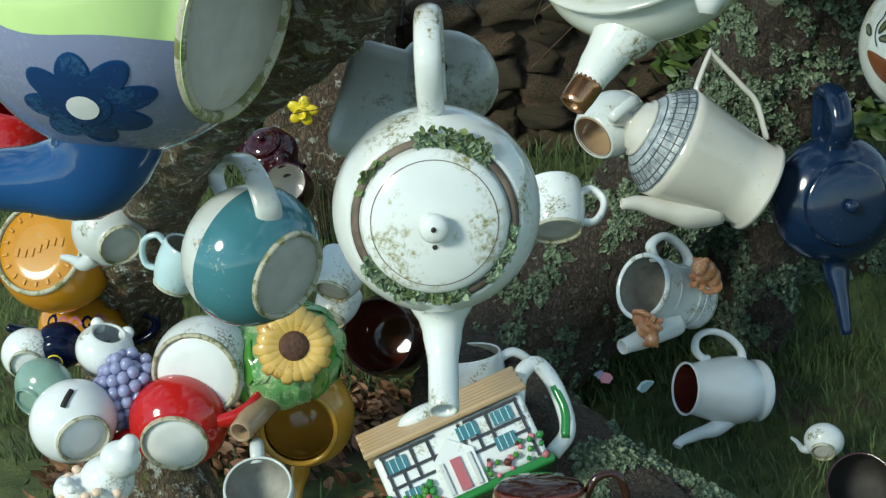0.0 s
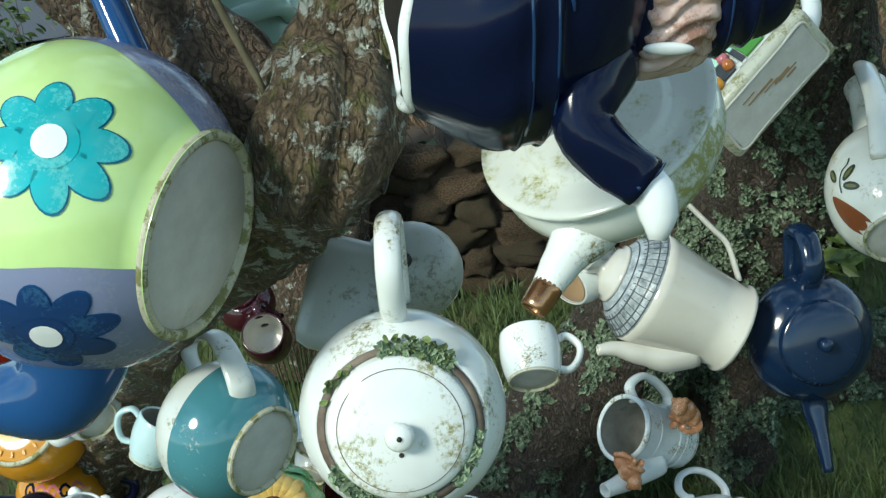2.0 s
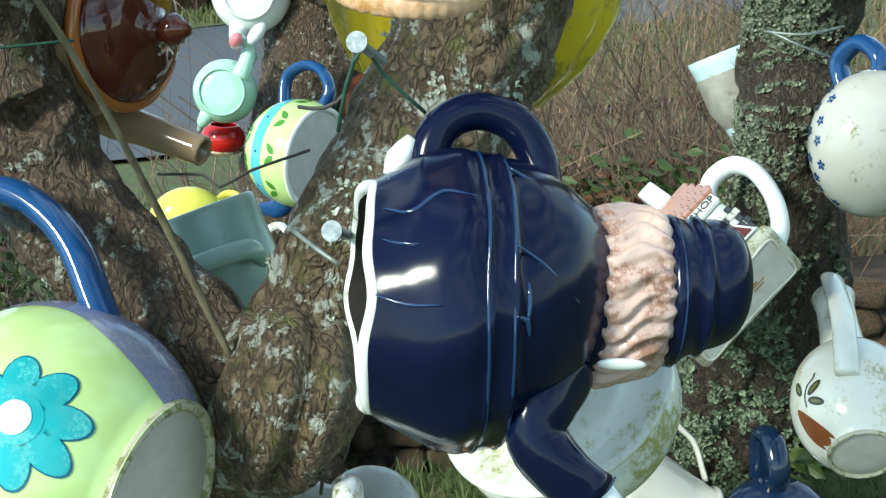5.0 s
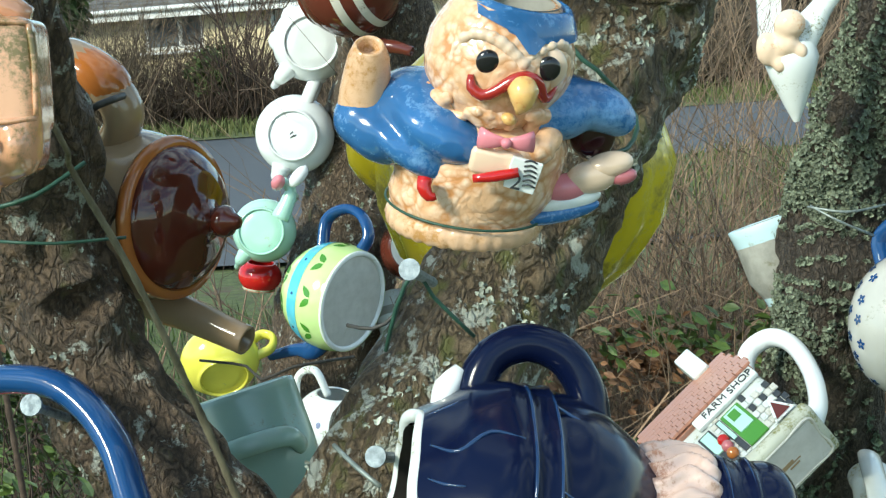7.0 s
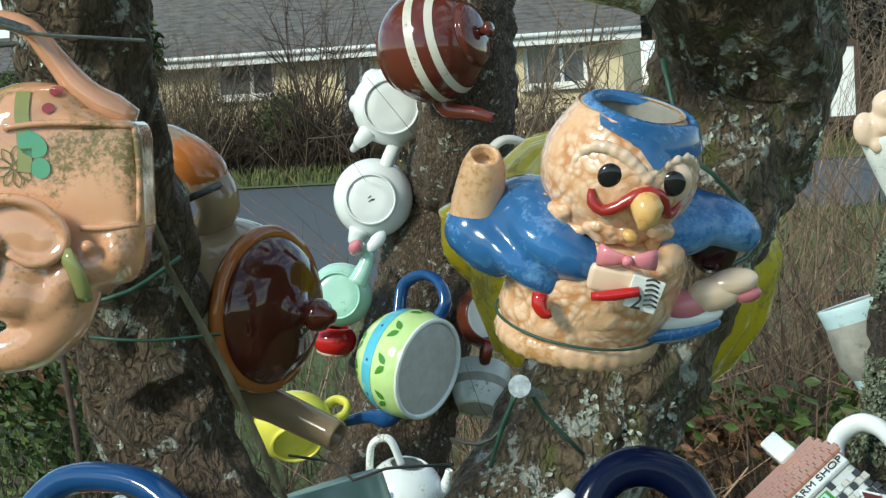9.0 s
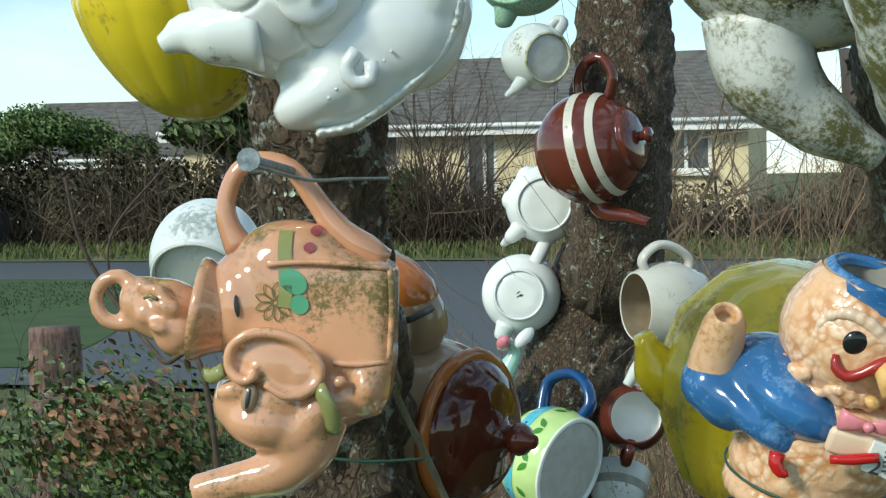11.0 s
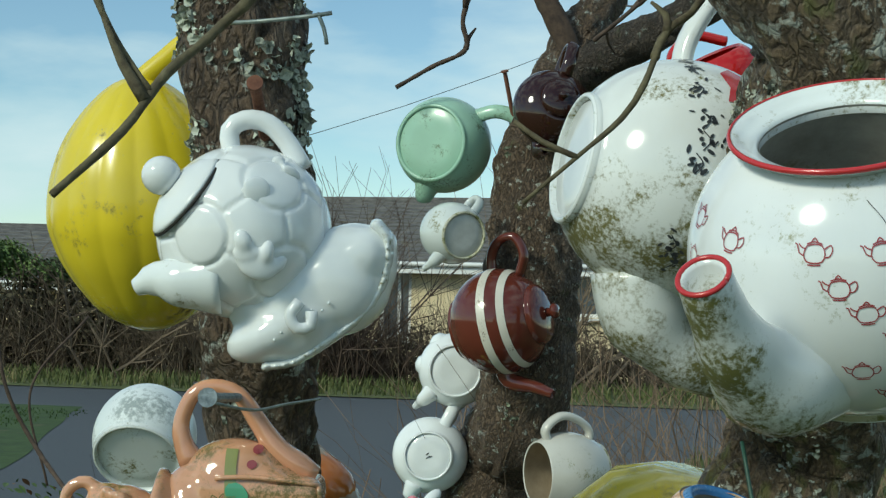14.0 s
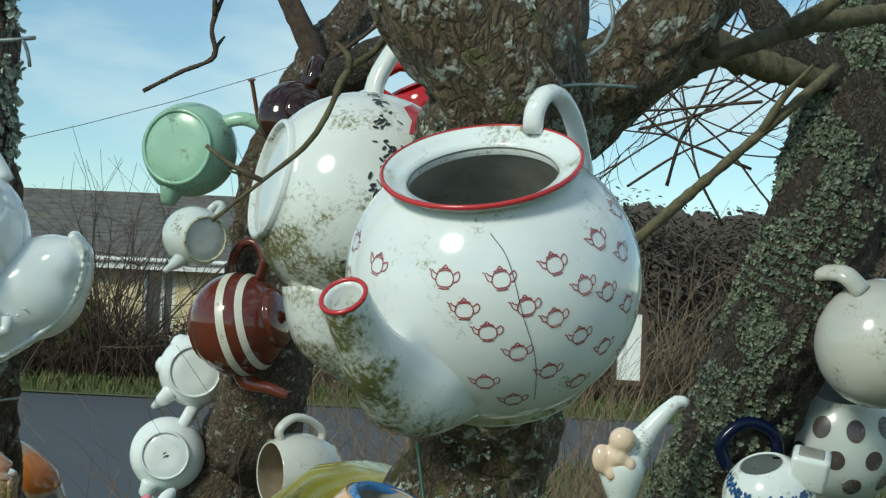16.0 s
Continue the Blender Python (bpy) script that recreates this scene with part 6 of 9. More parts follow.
# ---- printed teapot: white, red-lined, with little teapots ----
R, H = 0.0815, 0.128
pt, pt_body = teapot("printed_teapot", "large white teapot printed with little red teapots, lid missing", place((0.0751, 0.6426, 1.549), (-0.1536, -0.4802, 0.8636), (-0.5741, -0.6679, -0.4737)), R, H, 0.048, 0.0455, PRINT_BODY, UNGLAZED, FOOT, [(R * 0.58, 0, H * 0.30), (R * 0.97, 0, H * 0.33), (R * 1.25, 0, H * 0.51), (R * 1.39, 0, H * 0.72), (R * 1.475, 0, H * 0.885)], [(-0.050, 0, H + 0.005), (-0.0535, 0, H + 0.016), (-0.064, 0, H + 0.022), (-0.078, 0, H + 0.017), (-0.090, 0, H * 1.0), (-0.097, 0, H * 0.80), (-0.098, 0, H * 0.55), (-0.079, 0, H * 0.4)], None, 0.0, 0.85, sp_r=(0.42, 0.36, 0.225, 0.165, 0.148), flat=1.25, ha_r=0.060, sp_mat=PRINT_SPOUT)
part("collar", lathe([(0.0450, H - 0.004), (0.0462, H - 0.001), (0.0485, H + 0.0015), (0.0525, H + 0.0035), (0.0540, H + 0.0052), (0.0536, H + 0.0066), (0.0520, H + 0.0064), (0.0490, H + 0.0040), (0.0450, H + 0.0015), (0.0415, H + 0.0008), (0.0405, H - 0.002), (0.0410, H - 0.006)]), WHITE_W, pt, "flared white collar")
part("red_rim", lathe([(0.0534, H + 0.0040), (0.0546, H + 0.0050), (0.0546, H + 0.0062), (0.0536, H + 0.0072), (0.0526, H + 0.0070), (0.0532, H + 0.0055)]), RED_LINE, pt, "red painted rim line")
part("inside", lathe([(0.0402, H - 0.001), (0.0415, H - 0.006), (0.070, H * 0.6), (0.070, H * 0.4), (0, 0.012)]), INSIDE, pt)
a = Vector((R * 1.475, 0, H * 0.885)) - Vector((R * 1.39, 0, H * 0.72))
a.normalize()
c = Vector((R * 1.475, 0, H * 0.885)) + a * 0.0008
part("spout_rim", tube([c + (Vector((0, 1, 0)) * math.cos(q) + a.cross(Vector((0, 1, 0))) * math.sin(q)) * R * 0.138 for q in (2 * math.pi * i / 20 for i in range(21))], 0.0013, 8, 0.003), RED_LINE, pt, "red painted spout rim")
tr = tree_of(pt_body)


def tiny_pot(parent, tree, eye, way, up, s, mat):
    """A little outlined teapot."""
    bm = bmesh.new()
    w = 0.052 * s
    for pts in ([(-.30, .28), (-.42, .0), (-.30, -.25), (0, -.30), (.30, -.25), (.42, 0), (.30, .28), (0, .34), (-.30, .28)], [(-.40, -.05), (-.60, .05), (-.68, .30), (-.78, .34)], [(-.36, .18), (-.52, .24), (-.62, .34)], [(.40, .18), (.62, .30), (.70, .12), (.58, -.08), (.40, -.10)], [(-.26, -.36), (0, -.38), (.26, -.36)], [(-.12, .42), (0, .54), (.12, .42)], [(-.30, .34), (0, .42), (.30, .34)]):
        stroke(tree, eye, way, up, [(u * s, v * s) for u, v in pts], w, 0.0004, bm, s * 0.12)
    if len(bm.faces):
        part("print", bm, mat, parent)
    else:
        bm.free()


for th, z in ((-44, 79), (-18, 79), (17, 80), (40, 79), (63, 80), (89, 81), (117, 82), (100, 71), (126, 66), (25, 69), (33, 60), (48, 68), (58, 61), (73, 69), (83, 62), (67, 50), (79, 39), (94, 51), (43, 50), (54, 38), (30, 37), (40, 25), (68, 26), (-40, 66), (108, 40), (96, 28), (140, 80), (150, 62), (124, 50)):
    eye, way, up = around(R, H, th, H * z / 100)
    tiny_pot(pt, tr, eye, way, up, 0.0112, PRINT_RED)
eye, way, up = around(R, H, 44, H * 0.5)
part("crack", stroke(tr, eye, way, up, [(-0.006, 0.056), (0.0, 0.045), (0.003, 0.02), (0.007, -0.005), (0.006, -0.035)], 0.00035), INK, pt, "hairline crack")

# ---- tall white teapot with a column of dark marks ----
R, H = 0.081, 0.140
ct, ct_body = teapot("marked_teapot", "large white teapot with dark brush marks and green algae", place((-0.0113, 0.9049, 1.609), (0.9239, 0.3418, -0.1717), (-0.1908, -0.0873, -0.9777)), R, H, 0.044, 0.05, MARKED, WHITE, WHITE_W, [(R * 0.80, 0, H * 0.42), (R * 1.12, 0, H * 0.48), (R * 1.40, 0, H * 0.70), (R * 1.60, 0, H * 1.0)], [(-R * 0.85, 0, H * 0.45), (-R * 1.2, 0, H * 0.46), (-R * 1.7, 0, H * 0.60), (-R * 1.95, 0, H * 0.85), (-R * 1.6, 0, H * 1.1), (-R * 0.75, 0, H * 0.95)], (0.05, 0.014, H, WHITE_W, 0.012), 0.0, 0.80, sp_r=(0.40, 0.36, 0.25, 0.13), ha_r=0.085)
tr = tree_of(ct_body)
rnd = random.Random(12)
for i, th in enumerate((-160, -147, -129, -111, -101, -90, -51, -42)):
    eye, way, up = around(R, H, th, H * (0.38, 0.39, 0.40, 0.42, 0.43, 0.41, 0.40, 0.43)[i])
    for _ in range(11):
        u, v = rnd.gauss(0, 0.0040), rnd.gauss(0, 0.0046)
        part("brush_mark", patch(tr, eye, way, up, ellipse(u, v, rnd.uniform(0.0014, 0.0030), rnd.uniform(0.0006, 0.0014), rnd.uniform(0, 180), 9), 0.0006 + 0.00005 * i, 2), INK, ct, "blue-black brush mark")
    part("brush_mark", stroke(tr, eye, way, up, [(-0.006, -0.003), (0.0, 0.002), (0.007, -0.002)], 0.0008, 0.0006), INK, ct, "blue-black brush mark")
eye, way, up = around(R, H, -139, H * 0.61)
part("seal", patch(tr, eye, way, up, [(-0.020, -0.004), (-0.008, -0.013), (0.008, -0.009), (0.022, -0.012), (0.018, 0.004), (0.004, 0.009), (-0.012, 0.013)], 0.0007), RED_LINE, ct, "red painted mark")
part("scratch", stroke(tree_of(ct.children[2]), (0, 0, -0.1), (0, 0, 1), (1, 0, 0), [(-0.02, -0.01), (0.0, 0.004), (0.02, 0.006)], 0.001), INK, ct)
rh, _ = teapot("red_handled_pot", "red handled pot hung high behind the branch", place((0.0321, 1.136, 1.713), (-0.4002, -0.255, 0.8802), (0.9362, 0.0076, 0.3515)), 0.033, 0.044, 0.022, 0.024, RED, handle=[(-0.021, 0, 0.036), (-0.032, 0, 0.055), (-0.010, 0, 0.065), (0.014, 0, 0.050)], ha_r=0.13)

# ---- ball-shaped teapot standing on a boot ----
def ball_pot():
    k = 0.0003
    ob = thing("football_teapot", "white teapot shaped like a ball kicked by a boot", "teapot", place((-0.2621, 0.7582, 1.562), (-0.0133, -0.0445, 0.9989), (0.9858, 0.1667, 0.0206)), "teapots hung in the trees")

    def P(x, y, z):
        return Vector((x * k, y * k, z * k))
    R = 172
    body = part("ball", ball(P(0, 0, 0), R * k, None, None, 6), WHITE, ob)
    bv = [Vector(c) for c in ((0, 1, 1.618), (0, -1, 1.618), (0, 1, -1.618), (0, -1, -1.618), (1, 1.618, 0), (-1, 1.618, 0), (1, -1.618, 0), (-1, -1.618, 0), (1.618, 0, 1), (-1.618, 0, 1), (1.618, 0, -1), (-1.618, 0, -1))]
    bv = [(pose(0, 0, 0, 20, 25, 12) @ v).normalized() for v in bv]
    hexes = []
    for i in range(12):
        for j in range(i):
            for q in range(j):
                if all((x - y).length < 1.2 for x, y in ((bv[i], bv[j]), (bv[j], bv[q]), (bv[i], bv[q]))):
                    hexes.append((bv[i] + bv[j] + bv[q]).normalized())
    # seams round each pentagon and between neighbouring hexagons
    for v in body.data.vertices:
        n = v.co.normalized()
        d1 = min((n - q).length for q in bv)
        f = sorted((n - q).length for q in hexes)
        e = abs(d1 - 0.355)
        g = (f[1] - f[0]) if d1 > 0.355 else 9
        m = min(e, g * 0.6)
        v.co = v.co - n * (6.5 * k * math.exp(-(m / 0.026) ** 2))
    # boot
    bt = bmesh.new()
    for c, r, tn in (((120, -20, -120), (150, 95, 80), (0, -35, 0)), ((200, -20, -60), (95, 85, 75), (0, -30, 0)), ((250, -10, -30), (55, 75, 45), (0, -20, 0)), ((70, -30, -190), (110, 90, 55), (0, -25, 0)), ((30, -20, -130), (70, 80, 70), None), ((215, -15, -135), (85, 80, 58), (0, -38, 0)), ((120, -20, -205), (95, 80, 42), (0, -28, 0)), ((262, -12, -60), (42, 72, 70), None), ((185, -48, -100), (92, 70, 92), (0, -35, 0)), ((232, -45, -45), (58, 66, 58), None), ((120, -50, -165), (80, 66, 62), (0, -30, 0))):
        ball(P(*c), tuple(q * k for q in r), bt, tn)
    blend(part("boot", bt, WHITE, ob), 0.0028, 8)
    sole = bmesh.new()
    pts = [(60, -265), (110, -258), (150, -235), (190, -208), (230, -178), (262, -145), (283, -105), (293, -60), (292, -15), (270, 10)]
    for i in range(26):
        f = i / 25 * (len(pts) - 1)
        j = min(int(f), len(pts) - 2)
        x = pts[j][0] + (pts[j + 1][0] - pts[j][0]) * (f - j)
        z = pts[j][1] + (pts[j + 1][1] - pts[j][1]) * (f - j)
        ball(P(x - 10, -28, z + 6), (15 * k, 64 * k, 12 * k), sole, (0, -35, 0), 2)
    blend(part("sole", sole, WHITE_W, ob, "ribbed pale sole"), 0.0018, 1)
    part("lace", tube([P(118, -128, -132), P(100, -132, -158), P(112, -132, -182), P(138, -130, -178), P(140, -128, -150)], 12 * k, 10, 0.003), WHITE, ob)
    for i in range(9):
        part("stitch", ball(P(70 + (i % 3) * 45 + (i // 3) * 12, -118 + (i // 3) * 3, -205 + (i % 3) * 28 + (i // 3) * 14), (3.5 * k, 3 * k, 3.5 * k), None, None, 1), WHITE_W, ob)
    mould = bmesh.new()
    for x, z, a, b, h, tn in ((37, 78, 29, 27, 8, 0), (73, 135, 15, 13, 9, 0), (97, 114, 24, 12, 10, 30), (14, -18, 17, 24, 13, -20), (58, -38, 14, 24, 15, 12), (78, -62, 14, 22, 13, 40), (40, -62, 42, 30, 12, 20), (20, -40, 26, 22, 9, 0)):
        ball(P(x, -math.sqrt(max(0, R * R - x * x - z * z)), z), (a * k, h * k, b * k), mould, (0, tn, math.degrees(math.asin(x / R))), 3)
    blend(part("moulding", mould, WHITE, ob, "raised glazed moulding"), 0.0014, 5)
    lid = part("lid", lathe([(92 * k, -4 * k), (96 * k, 0), (92 * k, 5 * k), (70 * k, 20 * k), (40 * k, 32 * k), (0, 36 * k)]), WHITE, ob)
    lid.matrix_basis = Matrix.Translation(P(-108, -62, 72)) @ Vector((-0.74, -0.30, 0.60)).to_track_quat("Z", "Y").to_matrix().to_4x4()
    # solid ring; the shade under the lid is put into its colour
    part("gap", lathe([(97 * k, -8 * k), (99 * k, -5 * k), (96 * k, -2 * k)]), HOLE, lid, "near-black ring painted as the shaded gap under the lid")
    part("knob", ball((0, 0, 58 * k), 38 * k), WHITE, lid)
    part("spout", tube([P(-40, -80, -90), P(-105, -85, -95), P(-160, -75, -92), P(-200, -70, -108)], [70 * k, 52 * k, 34 * k, 17 * k], 20, 0.004, 1, None, None, True, True), WHITE_W, ob)
    part("handle", tube([P(-25, 0, 150), P(-30, 5, 200), P(0, 8, 222), P(45, 8, 215), P(85, 6, 175), P(112, 0, 125)], [19 * k, 20 * k, 20 * k, 20 * k, 20 * k, 22 * k], 14, 0.004), WHITE, ob)


ball_pot()

# ---- yellow ribbed pot ----
def yellow_pot():
    R, H = 0.070, 0.165
    m = place((-0.3849, 0.9395, 1.583), (-0.0427, -0.1721, 0.9841), (-0.1529, -0.9872, -0.046)) @ Matrix.Translation((0, 0, -H / 2))
    ob = thing("yellow_teapot", "tall ribbed yellow teapot with brown stains", "teapot", m, "teapots hung in the trees")
    bm = lathe([(max(0.0, p.x), p.y) for p, f in spline([(0.012, 0, 0), (0.025, 0.006, 0), (0.041, 0.019, 0), (0.059, 0.046, 0), (0.0675, 0.068, 0), (0.070, 0.085, 0), (0.0665, 0.110, 0), (0.057, 0.135, 0), (0.045, 0.153, 0), (0.033, 0.166, 0), (0.022, 0.175, 0), (0.012, 0.180, 0), (0, 0.182, 0)], 0.004)], 192)
    for v in bm.verts:
        a = math.atan2(v.co.y, v.co.x)
        f = 1 + 0.020 * abs(math.sin(a * 8)) - 0.010
        v.co.x *= f
        v.co.y *= f
    part("body", bm, YELLOW, ob)
    part("handle", tube([(0, -0.004, 0.150), (0.002, -0.002, 0.172), (-0.002, 0.022, 0.192), (-0.004, 0.045, 0.206), (-0.004, 0.064, 0.196), (-0.004, 0.068, 0.15)], 0.0085, 12, 0.006), YELLOW, ob)
    part("base", lathe([(0, -0.001), (0.011, -0.001), (0.012, 0.001), (0, 0.004)]), FOOT, ob)


yellow_pot()

# ---- elephant teapot hanging by its loop ----
def elephant():
    k = 0.0003
    ob = thing("elephant_teapot", "peach lustre elephant teapot with green leaf paint", "teapot", place((-0.2503, 0.7452, 1.399), (0.0083, 0.0255, 0.9996), (0.989, 0.1473, -0.012)), "teapots hung in the trees")

    def P(x, y, z):
        return Vector((x * k, y * k, z * k))
    bm = bmesh.new()
    box(bm, P(12, 25, -20), (252 * k, 170 * k, 196 * k), (0, 1, 0), 22 * k)
    box(bm, P(34, 18, -120), (196 * k, 150 * k, 110 * k), (0, 8, 0), 34 * k)
    ball(P(-34, 22, 70), (100 * k, 82 * k, 73 * k), bm)
    ball(P(30, 22, 66), (110 * k, 80 * k, 40 * k), bm, (0, 20, 0))
    ball(P(-110, 18, 0), (70 * k, 84 * k, 96 * k), bm)
    ball(P(96, 0, -128), (36 * k, 78 * k, 52 * k), bm)
    ball(P(40, 10, -150), (64 * k, 88 * k, 52 * k), bm)
    body = part("body", bm, PEACH, ob)
    blend(body, 0.0022, 3)
    tb = tree_of(body)
    # moulded hems of the blanket
    for line, w in (([(-62, 70), (0, 74), (70, 70), (134, 62)], 5), ([(134, 62), (137, 0), (132, -84)], 5), ([(44, -88), (90, -90), (132, -86)], 5)):
        part("hem", tube([P(x, -62 if x < 120 else -52, z) for x, z in line], w * k, 10, 0.004), PEACH, ob, "raised hem of the blanket")
    part("strap", stroke(tb, P(-34, -250, 250), (0, 0.72, -0.70), (0, 0.70, 0.72), [(0, -46 * k), (2 * k, -20 * k), (0, 20 * k), (0, 60 * k)], 22 * k, 0.0009), SAGE_OLIVE, ob, "green painted strap")
    for x, z, a, b, tn in ((-20, 42, 24, 18, -35), (-10, 6, 15, 16, 10)):
        part("leaf", patch(tb, P(x, -300, z), (0, 1, 0), (0, 0, 1), ellipse(0, 0, a * k, b * k, tn), 0.0009), MINT_DEEP, ob, "green painted leaf")
    fl = bmesh.new()
    for i in range(9):
        a = i * 0.7
        c, d = math.cos(a), math.sin(a)
        stroke(tb, P(-50, -300, 10), (0, 1, 0), (0, 0, 1), [(4 * k * c, 4 * k * d), (18 * k * c - 7 * k * d, 18 * k * d + 7 * k * c), (32 * k * c, 32 * k * d), (18 * k * c + 7 * k * d, 18 * k * d - 7 * k * c), (4 * k * c, 4 * k * d)], 2 * k, 0.0008, fl)
    part("painted_flower", fl, OLIVE, ob, "faded olive flower outline")
    for x, z in ((12, 122), (4, 96)):
        part("berry", patch(tb, P(x, -300, z), (0, 1, 0), (0, 0, 1), ellipse(0, 0, 9 * k, 8 * k), 0.0009), PRINT_RED, ob, "red painted berry")
    part("chip", patch(tb, P(-110, -300, 4), (0, 1, 0), (0, 0, 1), ellipse(0, 0, 4 * k, 18 * k, 6), 0.0009), HOLE, ob, "dark chip in the glaze")
    # flared neck plate and the lid shaped like a small head with a curl
    ax = Vector((-0.984, -0.10, 0.178)).normalized()
    turn = ax.to_track_quat("Z", "Y").to_matrix().to_4x4()
    neck = part("collar", lathe([(r * k, z * k) for r, z in ((70, -62), (76, -40), (86, -18), (98, -4), (101, 4), (98, 12), (88, 14), (60, 12), (0, 12))], 56, (1, 0.86)), PEACH, ob, "flared neck plate")
    neck.matrix_basis = Matrix.Translation(P(-182, 14, -6)) @ turn
    hd = bmesh.new()
    ball(P(-238, 6, -8), (70 * k, 62 * k, 54 * k), hd, (0, 12, 0))
    ball(P(-272, 0, 8), (46 * k, 44 * k, 42 * k), hd, (0, 10, 0))
    ball(P(-215, -30, -40), (40 * k, 36 * k, 40 * k), hd)
    for c, r in (((-268, -36, 34), (16, 12, 12)), ((-240, -50, 28), (20, 12, 12)), ((-222, -58, 2), (24, 14, 16)), ((-262, -46, -8), (16, 12, 20)), ((-236, -62, -30), (20, 14, 12))):
        ball(P(*c), tuple(q * k for q in r), hd, (0, 20, 0), 2)
    tube([P(-290, -4, 30), P(-312, -6, 50), P(-342, -6, 42), P(-356, -6, 10), P(-340, -6, -22), P(-306, -6, -28), P(-276, -8, -20)], [15 * k, 13 * k, 12 * k, 12 * k, 13 * k, 15 * k, 18 * k], 12, 0.004, 1, None, hd)
    blend(part("lid", hd, PEACH, ob), 0.0018, 2)
    part("lid_eye", tube([P(-262, -56, 16), P(-250, -62, 20), P(-238, -64, 14)], 3 * k, 6, 0.003), OLIVE, ob, "brown painted eye line")
    # large head with cheek, brow, ear and trunk
    he = bmesh.new()
    ball(P(-62, -8, -150), (98 * k, 86 * k, 74 * k), he)
    ball(P(-104, -14, -158), (56 * k, 70 * k, 54 * k), he)
    ball(P(-70, -40, -186), (70 * k, 62 * k, 46 * k), he, (0, 12, 0))
    ball(P(-20, -30, -200), (62 * k, 60 * k, 56 * k), he)
    ball(P(-112, -66, -128), (34 * k, 26 * k, 18 * k), he, (0, -15, 0))
    ball(P(14, -60, -170), (30 * k, 34 * k, 50 * k), he, (0, 24, 0))
    tube([P(6, -20, -170), P(-6, -30, -222), P(-40, -34, -262), P(-100, -32, -280), P(-190, -26, -302)], [62 * k, 54 * k, 42 * k, 33 * k, 28 * k], 18, 0.005, 1, None, he)
    blend(part("head", he, PEACH, ob), 0.0020, 3)
    er = bmesh.new()
    ball(P(-44, -78, -90), (74 * k, 20 * k, 52 * k), er, (0, 16, 0))
    ball(P(-8, -76, -104), (38 * k, 22 * k, 42 * k), er)
    tube([P(-62, -100, -118), P(-30, -98, -136), P(4, -94, -132), P(26, -90, -108), P(22, -92, -80), P(-8, -98, -50), P(-52, -102, -36), P(-90, -102, -40), P(-116, -98, -64), P(-116, -96, -96), P(-96, -102, -112), P(-76, -106, -104), P(-78, -106, -90)], [5 * k, 8 * k, 9 * k, 9 * k, 9 * k, 9 * k, 9 * k, 9 * k, 9 * k, 9 * k, 9 * k, 8 * k, 7 * k], 12, 0.003, 1, None, er)
    blend(part("ear", er, PEACH, ob, "curled ear with a raised rim"), 0.0014, 2)
    part("eye", ball(P(-86, -94, -140), (13 * k, 10 * k, 24 * k), None, (0, 12, 0), 3), TAN, ob, "painted slit eye")
    part("pupil", ball(P(-87, -103, -140), (4 * k, 3 * k, 17 * k), None, (0, 12, 0), 2), INK, ob)
    part("bridle", tube([P(-166, -40, -106), P(-150, -72, -108), P(-128, -86, -96)], 8 * k, 8, 0.004, 1.6), SAGE_OLIVE, ob, "green bridle band")
    part("bridle", tube([P(22, -88, -122), P(36, -94, -146), P(44, -84, -176), P(44, -70, -196)], 9 * k, 8, 0.004, 1.6), SAGE_OLIVE, ob, "green bridle band")
    part("stud", ball(P(56, -78, -116), (11 * k, 9 * k, 10 * k), None, None, 3), PEACH_CLEAN, ob, "raised peach stud")
    part("handle", tube([P(-118, 18, 92), P(-138, 18, 132), P(-142, 18, 172), P(-122, 18, 222), P(-84, 18, 240), P(-34, 18, 226), P(8, 18, 172), P(46, 18, 122), P(90, 18, 92), P(124, 18, 74)], [26 * k, 19 * k, 16 * k, 15 * k, 15 * k, 16 * k, 19 * k, 24 * k, 26 * k, 18 * k], 18, 0.004), PEACH_CLEAN, ob)


elephant()

# ---- tan casserole pot with a brown lid ----
R, H = 0.060, 0.085
bl_m = place((-0.2643, 1.051, 1.292), (0.9017, -0.4279, -0.0624), (0.2954, 0.1388, -0.9452))
bp, _ = teapot("brown_lid_teapot", "tan stoneware teapot with a glossy brown domed lid", bl_m, R, H, 0.045, 0.050, TAN, UNGLAZED, FOOT, [(R * 0.75, 0, H * 0.45), (R * 1.08, 0, H * 0.58), (R * 1.26, 0, H * 0.96), (R * 1.50, 0, H * 1.46)], [(-R * 0.85, 0, H * 0.55), (-R * 1.25, 0, H * 0.75), (-R * 1.75, 0, H * 0.55), (-R * 1.9, 0, H * 0.2), (-R * 1.3, 0, H * 0.1), (-R * 0.8, 0, H * 0.1)], None, 0.0, 0.75, sp_r=(0.30, 0.24, 0.20, 0.18), ha_r=0.19)
part("handle_panel", tube([(-R * 1.22, 0, H * 0.74), (-R * 1.62, 0, H * 0.66), (-R * 1.86, 0, H * 0.36), (-R * 1.70, 0, H * 0.14)], [R * 0.12, R * 0.205, R * 0.205, R * 0.12], 16, R * 0.07, 1.45, (0, 1, 0)), ORANGE, bp, "orange-brown glazed handle panel")
part("rim", lathe([(0.049, H - 0.002), (0.055, H - 0.003), (0.0565, H + 0.001), (0.055, H + 0.005), (0.049, H + 0.005)]), ORANGE, bp, "orange-brown rim")
